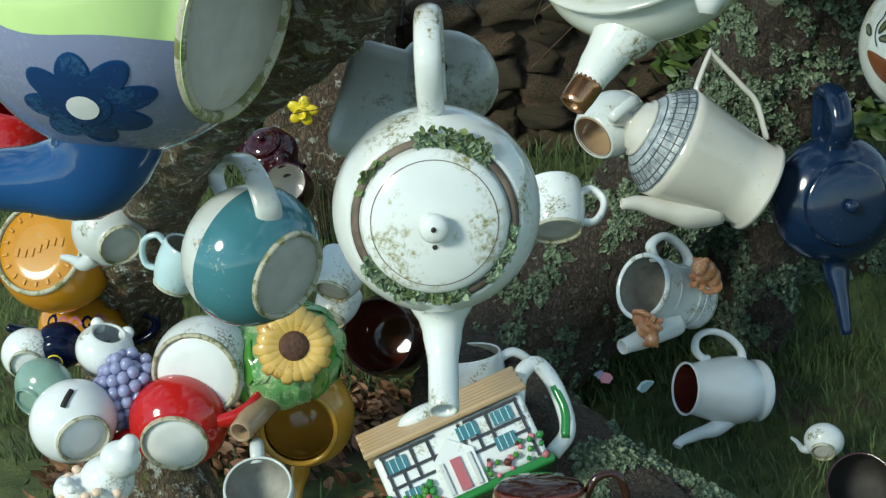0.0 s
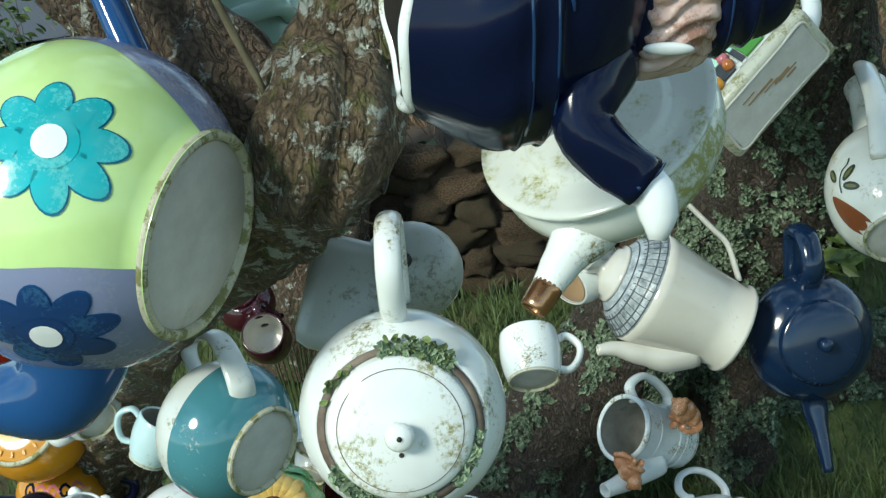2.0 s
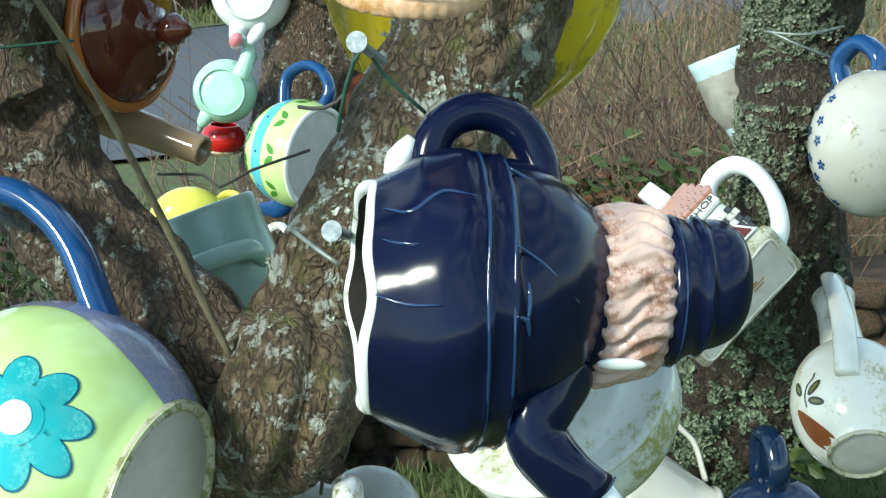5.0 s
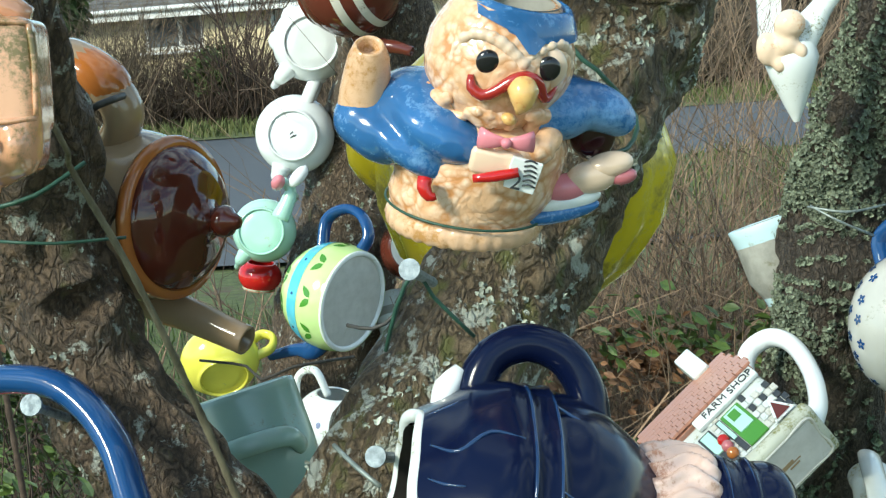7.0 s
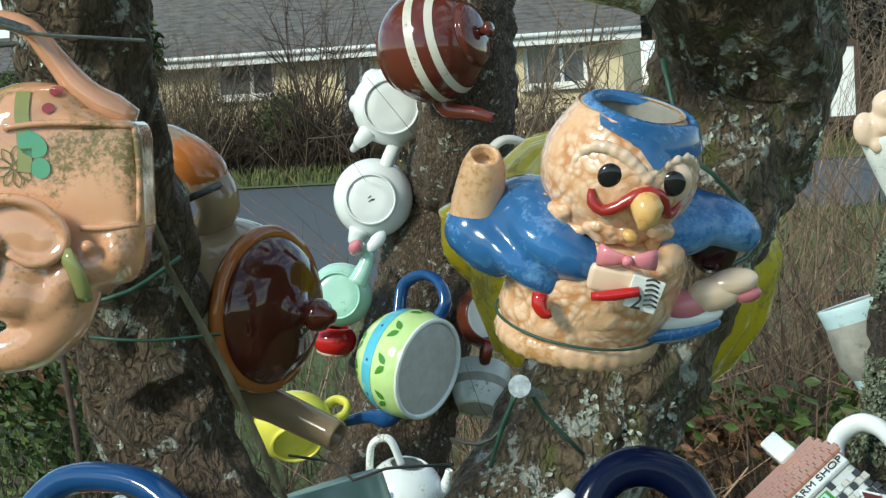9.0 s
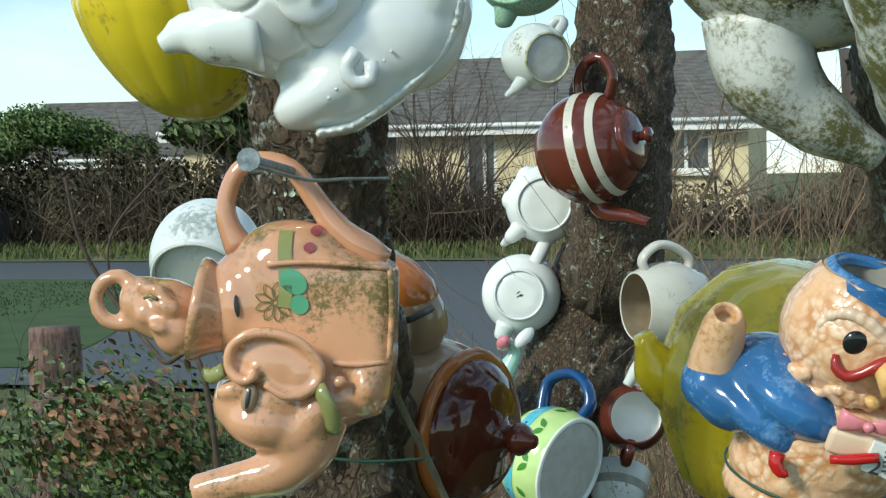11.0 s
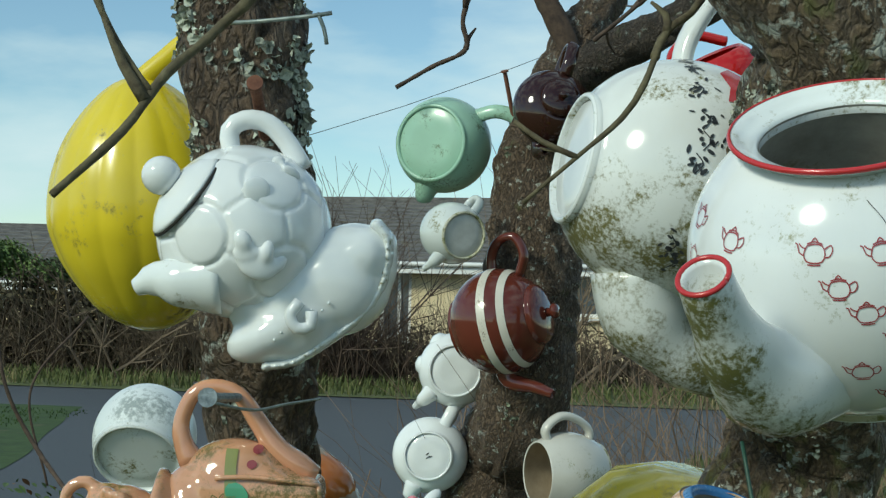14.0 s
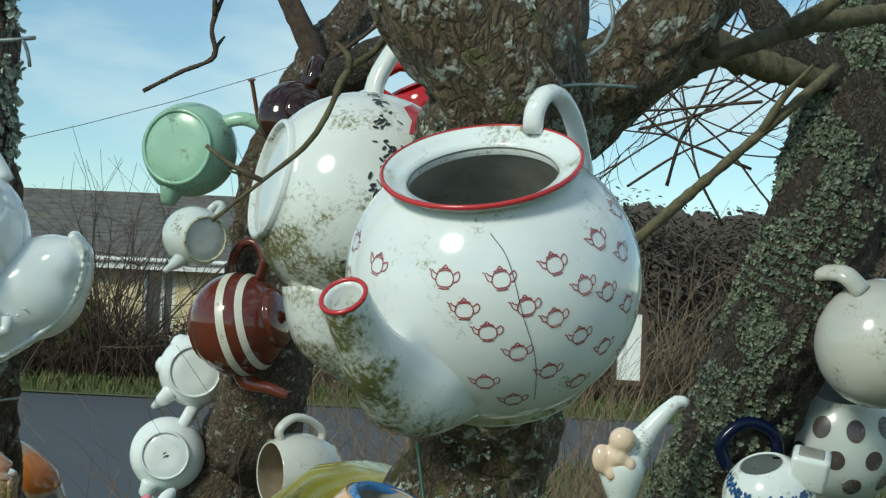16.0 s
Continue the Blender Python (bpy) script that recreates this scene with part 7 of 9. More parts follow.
lid = part("lid", lathe([(0.0490, 0), (0.0495, 0.003), (0.047, 0.006), (0.041, 0.014), (0.030, 0.020), (0.020, 0.022), (0.012, 0.026), (0.0085, 0.030), (0.0085, 0.034), (0.0105, 0.037), (0.011, 0.041), (0.0095, 0.045), (0.006, 0.048), (0.0045, 0.052), (0, 0.054)]), BROWN, bp, "glossy dark brown lid with a knob")
lid.location.z = H + 0.003

# ---- pots of the lichen trunk ----
R, H = 0.093, 0.105
teapot("blue_teapot", "dark blue glazed teapot hung by its handle", place((0.3266, 2.0572, 0.4154), (0.1882, -0.9671, 0.1714), (0.0413, -0.4312, -0.9013)), R, H, 0.05, 0.058, COBALT, spout=[(R * 0.78, 0, H * 0.42), (R * 1.15, 0, H * 0.46), (R * 1.6, 0, H * 0.62), (R * 2.1, 0, H * 0.75)], handle=[(-R * 0.8, 0, H * 0.72), (-R * 1.15, 0, H * 1.0), (-R * 1.6, 0, H * 0.85), (-R * 1.62, 0, H * 0.4), (-R * 0.9, 0, H * 0.2)], lid=(0.060, 0.012, H, COBALT, 0.010), ha_r=0.12)


def jug():
    H = 0.150
    ob = thing("cream_coffee_pot", "tall cream coffee pot with a grey patterned lid band", "teapot", place((0.1593, 2.0219, 0.4960), (-0.8173, -0.0574, 0.5734), (-0.5091, -0.3931, -0.7657)) @ Matrix.Translation((0, 0, -H / 2)), "teapots hung in the trees")
    part("body", lathe([(0.058, 0), (0.066, 0.002), (0.066, 0.008), (0.061, 0.011), (0.066, 0.05), (0.074, 0.10), (0.080, 0.135), (0.081, H), (0.076, H + 0.001)]), CREAM_CLEAN, ob)
    part("pattern_band", lathe([(0.0795, H - 0.001), (0.080, H + 0.002), (0.0735, H + 0.011), (0.067, H + 0.019), (0.0675, H + 0.0205), (0.058, H + 0.030), (0.046, H + 0.038), (0.040, H + 0.041), (0.030, H + 0.040)]), PATTERN, ob, "grey and white patterned shoulder")
    part("lid", lathe([(0.040, H + 0.039), (0.043, H + 0.041), (0.042, H + 0.045), (0.036, H + 0.047), (0.034, H + 0.053), (0.020, H + 0.060), (0.011, H + 0.064), (0.011, H + 0.070), (0.017, H + 0.080), (0.016, H + 0.086), (0, H + 0.088)]), CREAM_CLEAN, ob)
    foot_parts(ob, 0.058, FOOT, UNGLAZED)
    part("handle", tube([(-0.066, 0, 0.022), (-0.080, 0, 0.034), (-0.107, 0, 0.060), (-0.118, 0, 0.090), (-0.138, 0, 0.148), (-0.137, 0, 0.151), (-0.112, 0, 0.150), (-0.085, 0, 0.147), (-0.077, 0, 0.142)], [0.0045, 0.004, 0.004, 0.004, 0.0036, 0.0036, 0.0036, 0.004, 0.005], 10, 0.006, 1.6, (0, 1, 0)), CREAM_CLEAN, ob)
    part("spout", tube([(0.050, 0, 0.05), (0.074, 0, 0.075), (0.088, 0, 0.115), (0.096, 0, 0.150), (0.108, 0, 0.172)], [0.030, 0.024, 0.016, 0.011, 0.008], 16, 0.006, 1, (0, 1, 0), None, True, True), CREAM_CLEAN, ob)
    # painted tiles of the shoulder: ring lines and spokes
    for r, z in ((0.0800, H + 0.0035), (0.0738, H + 0.0120), (0.0640, H + 0.0255), (0.0540, H + 0.0335)):
        part("pattern_line", lathe([(r - 0.0012, z - 0.0006), (r + 0.0002, z), (r - 0.0012, z + 0.0012)]), INK_GREY, ob)
    for i in range(40):
        a = 2 * math.pi * i / 40
        c, d = math.cos(a), math.sin(a)
        part("pattern_line", tube([(r * c, r * d, z) for r, z in ((0.0792, H + 0.0035), (0.0738, H + 0.0112), (0.0678, H + 0.0200), (0.0590, H + 0.0296))], 0.0007, 5, 0.01), INK_GREY, ob)


jug()
# mug-shaped pot with two ginger cats
mg, _ = mug("cat_mug_teapot", "white tankard teapot with ginger cat figures", place((0.0888, 2.177, 0.2366), (-0.6525, -0.5629, 0.5073), (-0.1836, -0.5414, -0.8205)), 0.050, 0.125, WHITE_W, INSIDE, 0.046, True, "teapot", 0.0)
for z in (0.03, 0.045, 0.09):
    part("moulded_ring", lathe([(0.0488, z - 0.003), (0.0510, z), (0.0488, z + 0.003)]), WHITE_W, mg)
inv = mg.matrix_basis.inverted()
for px, r, tn in (((0.142, 2.138, 0.2881), 0.031, 15), ((0.049, 2.082, 0.2247), 0.028, 200)):
    cat_m = inv @ (Matrix.Translation(px) @ pose(0, 0, 0, 20, tn, 0))
    bm = bmesh.new()
    for c, q in (((0, 0, 0), (0.62, 0.60, 0.72)), ((0.48, 0.05, -0.42), (0.56, 0.46, 0.50)), ((-0.30, -0.32, 0.50), (0.46, 0.40, 0.40)), ((-0.60, -0.20, 0.78), (0.14, 0.10, 0.22)), ((-0.06, -0.20, 0.86), (0.14, 0.10, 0.22)), ((-0.38, -0.62, 0.40), (0.18, 0.14, 0.14)), ((-0.42, -0.40, -0.18), (0.20, 0.20, 0.42)), ((-0.05, -0.46, -0.26), (0.20, 0.18, 0.40)), ((-0.40, -0.52, -0.56), (0.22, 0.26, 0.14)), ((0.02, -0.58, -0.60), (0.22, 0.26, 0.14))):
        ball(cat_m @ (Vector(c) * r), tuple(v * r for v in q), bm, None, 3)
    tube([cat_m @ (Vector(c) * r) for c in ((0.85, 0.1, -0.55), (0.95, -0.3, -0.75), (0.55, -0.62, -0.80), (0.15, -0.72, -0.72))], r * 0.15, 10, 0.003, 1, None, bm)
    blend(part("cat_figure", bm, GINGER, mg, "coppery ginger cat figure"), 0.0014, 2)
part("rim", lathe([(0.0470, 0.124), (0.0515, 0.119), (0.0535, 0.123), (0.0530, 0.128), (0.0490, 0.1295), (0.0460, 0.127)]), WHITE_W, mg)
inv = mg.matrix_basis.inverted()
part("spout", tube([inv @ Vector((0.0921, 2.144, 0.2027)), inv @ Vector((0.0453, 2.096, 0.2035)), inv @ Vector((0.0077, 2.061, 0.2073))], [0.022, 0.016, 0.012], 14, 0.006, 1, None, None, True, True), WHITE_W, mg)
# pot with a red mouth
H = 0.135
rm_ = thing("red_mouth_pot", "white coffee pot with a red glazed mouth and lilac spray", "teapot", place((0.1583, 2.149, 0.0752), (-0.8764, -0.3731, 0.3045), (-0.0331, -0.4589, -0.8879)) @ Matrix.Translation((0, 0, -H / 2)), "teapots hung in the trees")
part("body", lathe([(0.048, 0), (0.050, 0.003), (0.050, 0.010), (0.045, 0.014), (0.047, 0.020), (0.0535, 0.035), (0.055, 0.052), (0.052, 0.075), (0.046, 0.100), (0.0415, 0.120), (0.0410, 0.130), (0.0425, H), (0.040, H + 0.001), (0.0385, H - 0.002)]), WHITE, rm_)
part("inside", lathe([(0.0388, H - 0.002), (0.038, 0.12), (0.042, 0.09), (0.044, 0.05), (0, 0.02)]), BROWN_RED, rm_, "red glazed inside")
foot_parts(rm_, 0.048, FOOT, UNGLAZED)
part("handle", tube([(-0.048, 0, 0.030), (-0.066, 0, 0.034), (-0.086, 0, 0.058), (-0.092, 0, 0.088), (-0.082, 0, 0.112), (-0.062, 0, 0.116), (-0.050, 0, 0.104), (-0.050, 0, 0.092)], [0.007, 0.0058, 0.0056, 0.0056, 0.0056, 0.006, 0.006, 0.005], 12, 0.004, 1.4, (0, 1, 0)), WHITE, rm_)
part("spout", tube([(0.040, 0, 0.055), (0.060, 0, 0.078), (0.070, 0, 0.110), (0.082, 0, 0.142), (0.090, 0, 0.150)], [0.018, 0.0135, 0.010, 0.008, 0.008], 14, 0.005, 1, (0, 1, 0), None, True, True), WHITE, rm_)
tr = tree_of(rm_.children[0])
eye, way, up = around(0.055, H, 262, 0.058)
for i in range(5):
    part("spray", stroke(tr, eye, way, up, [(0.030 - 0.006 * i, -0.024 + 0.004 * i), (0.010 - 0.004 * i, -0.012 + 0.003 * i), (-0.012 - 0.003 * i, -0.010 - 0.002 * i)], 0.0016, 0.0006), LILAC, rm_)
for i in range(10):
    part("painted_dot", patch(tr, eye, way, up, ellipse(-0.022 + 0.005 * (i % 5), 0.006 + 0.006 * (i // 5), 0.0014, 0.0012), 0.0007, 1), ROSE, rm_)
# small cup and spotted pot near the gilt spout
mug("small_jug", "small white jug with faint blue sprigs", place((-0.0681, 1.95, 0.4806), (-0.0276, 0.7458, 0.6656), (-0.9534, -0.3003, 0.0286)), 0.040, 0.072, WHITE_W, INSIDE, 0.036, True, "jug", 0.1)
sp, _ = teapot("patterned_teapot", "small white patterned teapot hanging mouth down", place((0.0222, 2.059, 0.5617), (-0.6726, -0.7048, -0.2257), (-0.4529, 0.65, -0.6102)), 0.046, 0.085, 0.03, 0.034, GREYWHITE, handle=[(-0.04, 0, 0.07), (-0.062, 0, 0.08), (-0.07, 0, 0.045), (-0.045, 0, 0.02)])
part("inside", lathe([(0.031, 0.0855), (0.038, 0.06), (0, 0.02)]), TAN, sp, "brown-stained inside")
# pear jug
R, H = 0.078, 0.165
pj, pj_body = teapot("pear_jug", "white jug painted with a pear and leaves", place((0.3984, 1.7488, 0.6519), (0.0768, 0.8719, 0.4837), (0.9882, -0.0021, -0.1530)), R, H, 0.043, 0.034, PEAR_WHITE, UNGLAZED, FOOT, handle=[(0.0, -0.022, 0.265), (-0.008, -0.036, 0.272), (-0.015, -0.060, 0.225), (-0.019, -0.080, 0.160), (-0.024, -0.084, 0.100), (-0.025, -0.074, 0.062)], ha_r=0.12, flat=1.7, centre=False)
part("neck", lathe([(0.036, H - 0.006), (0.029, H + 0.02), (0.026, H + 0.05), (0.025, H + 0.085), (0.029, H + 0.108), (0.026, H + 0.109), (0.021, H + 0.08), (0.022, H + 0.02)]), PEAR_WHITE, pj)
tr = tree_of(pj_body)
eye, way, up = around(R, H, 193, H * 0.16)
part("pear", patch(tr, eye, way, up, [(0.0105 * (1.25 - 0.55 * math.sin(a)) * math.cos(a) - 0.004 * math.sin(a), 0.030 * math.sin(a)) for a in (2 * math.pi * i / 28 for i in range(28))], 0.0006), RUSSET, pj, "painted brown pear")
eye, way, up = around(R, H, 209, H * 0.40)
for cx, cz, turn in ((-0.012, 0.012, 100), (0.012, -0.002, 22), (0.008, -0.019, -38)):
    part("leaf", patch(tr, eye, way, up, ellipse(cx, cz, 0.012, 0.0052, turn, 16), 0.0007), LEAF_DARK, pj)
    part("leaf_middle", patch(tr, eye, way, up, ellipse(cx, cz, 0.008, 0.0022, turn, 12), 0.0010), OLIVE, pj)
part("stalk", stroke(tr, eye, way, up, [(-0.008, -0.018), (-0.004, -0.004), (0.004, 0.006), (0.014, 0.010), (0.018, 0.017)], 0.0022, 0.0008), LEAF_DARK, pj)
# farm shop teapot
def farm():
    L, D, HH, RH = 0.176, 0.084, 0.105, 0.100
    ob = thing("farm_shop_teapot", "cottage-shaped teapot lettered farm shop with a tiled roof", "teapot", place((0.2636, 1.8051, 0.8527), (-0.4265, 0.8644, 0.2661), (0.7495, 0.1731, 0.6390)), "teapots hung in the trees")
    part("wall", box(bmesh.new(), (0, 0, HH / 2), (L * 0.92, D * 0.88, HH), None, 0.006), GREYWHITE, ob)
    base = part("base", box(bmesh.new(), (0, 0, -0.006), (L, D, 0.022), None, 0.007), MOSSY_WHITE, ob, "cream base greened at its edges")
    part("base_rim", tube([(sx * L * 0.43, sy * D * 0.39, -0.0165) for sx, sy in ((-1, -1), (-0.5, -1), (0, -1), (0.5, -1), (1, -1), (1, 0), (1, 1), (0.5, 1), (0, 1), (-0.5, 1), (-1, 1), (-1, 0), (-1, -1))], 0.0022, 8, 0.005), CREAM, base)
    part("base_panel", box(bmesh.new(), (0, 0, -0.0170), (L * 0.85, D * 0.76, 0.002)), UNGLAZED, base, "", False)
    for i, (a, b, w) in enumerate(((-0.040, -0.020, 0.002), (-0.036, -0.008, 0.003), (-0.016, 0.006, 0.004), (-0.012, 0.012, 0.002), (0.004, 0.030, 0.005), (0.010, 0.040, 0.002), (0.020, 0.036, 0.003))):
        part("stamp", box(bmesh.new(), ((a + b) / 2, -0.018 + 0.004 * i - 0.10 * a * (i % 2), -0.0181), (b - a, w, 0.0006)), TAN, base, "", False)
    tile = mesh_of("tile", box(bmesh.new(), (0, 0, 0), (L / 14 * 0.93, D * 0.56 / 8 * 2.35, 0.004), None, 0.0006), ROOFTILE, False)
    roof = part("roof", box(bmesh.new(), (0, 0, HH + 0.004), (L * 0.94, D, 0.010)), ROOFTILE, ob, "pinkish tiled roof", False)
    for i in range(8):
        for j in range(14):
            f0, f1 = i / 8, (i + 1) / 8
            for s in (-1, 1):
                y0, y1 = s * (D * 0.56) * (1 - f0), s * (D * 0.56) * (1 - f1)
                z0, z1 = HH + RH * f0, HH + RH * f1
                x = (-L * 0.5 + L * (j + 0.5) / 14) * (1 - 0.12 * f0) + (0.002 if i % 2 else -0.002)
                tl = new("tile", tile)
                tl.parent = roof
                tl.matrix_basis = pose(x, (y0 + y1) / 2, (z0 + z1) / 2 + 0.001, s * -65, 0, 0)
    for s in (-1, 1):
        gb = bmesh.new()
        v = [gb.verts.new(p) for p in ((s * L * 0.455, -D * 0.45, HH - 0.001), (s * L * 0.455, D * 0.45, HH - 0.001), (s * L * 0.40, 0, HH + RH * 0.95))]
        gb.faces.new(v)
        part("gable", gb, GREYWHITE, ob, "", False)
    part("chimney_spout", box(bmesh.new(), (0.042, 0.0, HH + RH + 0.018), (0.026, 0.026, 0.052), None, 0.003), CHIPPED, ob, "speckled white chimney spout")
    y = -D * 0.44 - 0.001
    part("shop_sign", box(bmesh.new(), (0.030, y - 0.004, HH * 0.91), (L * 0.58, 0.008, 0.019), None, 0.002), WHITE_W, ob, "white sign board")
    cu = bpy.data.curves.new("letters", "FONT")
    cu.body, cu.size, cu.extrude, cu.align_x = "FARM SHOP", 0.0158, 0.0005, "CENTER"
    tmp = new("letters", cu)
    me = bpy.data.meshes.new_from_object(tmp)
    bpy.data.objects.remove(tmp)
    me.materials.append(INK)
    tx = new("lettering", me)
    tx.parent = ob
    tx.matrix_basis = Matrix.Translation((0.036, y - 0.0090, HH * 0.91 - 0.0055)) @ pose(0, 0, 0, 90, 0, 0)
    for x, w, mt in ((-0.060, 0.036, GREEN), (-0.022, 0.020, INK), (0.022, 0.030, LEAFGREEN), (0.002, 0.008, INK)):
        f = part("shop_window", box(bmesh.new(), (x, y - 0.0015, HH * 0.42), (w, 0.004, HH * 0.66), None, 0.001), mt, ob, "", False)
        part("pane", box(bmesh.new(), (x, y - 0.0042, HH * 0.52), (w * 0.70, 0.002, HH * 0.38)), MINT_PALE, f, "", False)
    rnd = random.Random(77)
    for i in range(26):
        part("wall_stone", box(bmesh.new(), (0.040 + 0.009 * (i % 5) + 0.004 * (i // 5 % 2), y - 0.0008, HH * 0.16 + 0.0125 * (i // 5)), (0.008, 0.003, 0.011), None, 0.001), (GREYWHITE, INK, CREAM, GREYWHITE)[rnd.randrange(4)], ob, "", False)
    for i in range(18):
        part("wall_stone", box(bmesh.new(), (-0.006 + 0.008 * (i % 2), y - 0.0004, HH * 0.10 + 0.0095 * (i // 2)), (0.007, 0.002, 0.0085), None, 0.001), (GREYWHITE, CREAM)[rnd.randrange(2)], ob, "", False)
    part("poster", box(bmesh.new(), (0.022, y - 0.0056, HH * 0.60), (0.013, 0.001, 0.016)), LEAFGREEN, ob, "", False)
    v = bmesh.new()
    for p in ((0.046, y - 0.004, HH * 0.04), (0.078, y - 0.004, HH * 0.04), (0.062, y - 0.004, HH * 0.42)):
        v.verts.new(p)
    v.faces.new(v.verts)
    part("notice_edge", v, WHITE_W, ob, "", False)
    v = bmesh.new()
    for p in ((0.051, y - 0.005, HH * 0.07), (0.073, y - 0.005, HH * 0.07), (0.062, y - 0.005, HH * 0.34)):
        v.verts.new(p)
    v.faces.new(v.verts)
    part("notice", v, BROWN_RED, ob, "red triangle notice", False)
    for i, (x, z) in enumerate(((-0.070, 0.012), (-0.054, 0.012), (-0.040, 0.012), (-0.012, 0.034), (-0.014, 0.020), (-0.010, 0.046))):
        part("produce", ball((x, y - 0.005, z), 0.008, None, None, 2), (ORANGE, RED, AMBER, ROSE)[i % 4], ob)
    part("handle", tube([(0.070, 0, 0.130), (0.088, 0, 0.160), (0.110, 0, 0.172), (0.136, 0, 0.160), (0.144, 0, 0.122), (0.130, 0, 0.066), (0.105, 0, 0.022), (0.080, 0, 0.002)], 0.0115, 16, 0.006, 1.2, (0, 1, 0)), WHITE, ob)


farm()
# conical cup behind the trunk
cup, cup_body = mug("hanging_cup", "pale blue flared cup with pink flowers tied to the trunk", place((0.338, 2.095, 1.045), (-0.2746, 0.1395, 0.9514), (0.891, 0.4499, 0.06)), 0.056, 0.150, PALEBLUE, INSIDE, 0.026, False, "cup", -0.02)
for i in range(3):
    part("painted_flower", patch(tree_of(cup_body), (-0.15, -0.08 + i * 0.02, 0.108 - i * 0.004), (0.9, 0.45, 0), (0, 0, 1), ellipse(0, 0, 0.004, 0.003), 0.0007), PINK, cup)
# round blue-flowered pot
R, H = 0.092, 0.125
bf, bf_body = teapot("blue_flowered_pot", "round cream pot painted with blue flowers", place((0.4625, 1.882, 1.006), (-0.6589, 0.7522, 0.0035), (0.0122, -0.2745, -0.9615)), R, H, 0.052, 0.05, CREAM, UNGLAZED, FOOT, handle=[(-R * 0.8, 0, H * 0.5), (-R * 1.15, 0, H * 0.5), (-R * 1.35, 0, H * 0.75), (-R * 1.1, 0, H * 0.98), (-R * 0.7, 0, H * 0.9)], ha_mat=BLUE, ha_r=0.12, square=0.9)
tr = tree_of(bf_body)
for th in (40, 70, 100, 130, 160, 190):
    eye, way, up = around(R, H, th, H * 0.72)
    for i in range(3):
        for o in petals(0.014 * math.cos(i * 2.1 + th), 0.014 * math.sin(i * 2.1 + th), 0.001, 0.006, 0.004, 5, th):
            part("petal", patch(tr, eye, way, up, o, 0.0007, 2), BLUE, bf)
# cherub teapot
ch_m = place((0.3134, 1.812, 1.367), (-0.0476, -0.0486, 0.9977), (0.9988, -0.0175, 0.0468))
k = 0.0007
cb = thing("cherub_teapot", "white teapot with a peach cherub ornament on its side", "teapot", ch_m, "teapots hung in the trees")
part("spout", tube([(0, 0, -30 * k), (30 * k, 0, 10 * k), (62 * k, 0, 50 * k), (105 * k, 0, 92 * k), (125 * k, 0, 88 * k)], [36 * k, 26 * k, 18 * k, 13 * k, 9 * k], 16, 0.008), WHITE_W, cb)
part("body", lathe([(5 * k, -140 * k), (18 * k, -112 * k), (36 * k, -66 * k), (46 * k, -34 * k), (40 * k, -8 * k), (18 * k, 6 * k), (0, 8 * k)], 32), WHITE_W, cb)
bm = bmesh.new()
for c, r in (((-2, -32, 24), (27, 24, 26)), ((-10, -30, -8), (22, 20, 22)), ((-40, -24, -12), (20, 17, 30)), ((10, -34, -22), (14, 13, 16)), ((-22, -30, -38), (14, 12, 16))):
    ball(Vector(c) * k, tuple(q * k for q in r), bm, None, 2)
blend(part("ornament", bm, OWL_PALE, cb, "plain cream and peach ornament"), 0.003, 3)
# pots at the far side of the lichen trunk
R, H = 0.085, 0.14
teapot("leafy_white_pot", "white pot with a grey leaf and a worn foot", place((0.6416, 1.77, 1.524), (-0.6216, 0.7398, 0.2576), (-0.6373, -0.0283, 0.7701)), R, H, 0.05, 0.05, CREAM, handle=[(R * 0.2, 0, H * 0.9), (R * 0.9, 0, H * 1.15), (R * 1.2, 0, H * 0.8), (R * 0.95, 0, H * 0.6)])
dp, dp_body = teapot("spotted_pot", "grey-white pot with large dark dots", place((0.6417, 1.937, 1.389), (-0.0499, -0.347, 0.9365), (-0.952, -0.3026, 0.045)), 0.085, 0.145, 0.06, 0.05, GREYWHITE)
tr = tree_of(dp_body)
for th in range(0, 360, 36):
    for z in (0.035, 0.075, 0.115):
        eye, way, up = around(0.085, 0.145, th + (18 if z == 0.075 else 0), z)
        part("dot", patch(tr, eye, way, up, ellipse(0, 0, 0.013, 0.014), 0.0005, 2), FADED_DOT, dp)
wp_, wb = teapot("willow_teapot", "white pot painted with blue flowers and a square spout", place((0.5132, 1.822, 1.315), (-0.3028, -0.3455, 0.8882), (0.8254, -0.4537, 0.336)), 0.062, 0.10, 0.045, 0.03, WHITE_W)
part("handle", tube([(-0.05, 0.02, 0.085), (-0.055, 0.03, 0.118), (-0.02, 0.05, 0.135), (0.012, 0.055, 0.115), (0.014, 0.05, 0.08)], 0.009, 12, 0.006), NAVY, wp_, "navy glazed handle")
tr = tree_of(wb)
for i in range(54):
    eye, way, up = around(0.058, 0.1, i * 47, 0.02 + 0.07 * ((i * 0.37) % 1))
    for o in petals(0, 0, 0.0012, 0.0068 if i % 3 else 0.0045, 0.0052 if i % 3 else 0.003, 5, i * 20):
        part("petal", patch(tr, eye, way, up, o, 0.0007, 1), BLUE, wp_)
part("spout", box(bmesh.new(), (0.06, 0.0, 0.085), (0.05, 0.04, 0.05), (0, 20, 0), 0.006), WHITE_W, wp_)
# solid inset; its darker grey stands in for the shaded opening
part("spout_mouth", box(bmesh.new(), (0.063, 0.0, 0.0945), (0.034, 0.026, 0.034), (0, 20, 0), 0.003), INSIDE, wp_, "solid grey inset painted as the shaded square spout mouth")

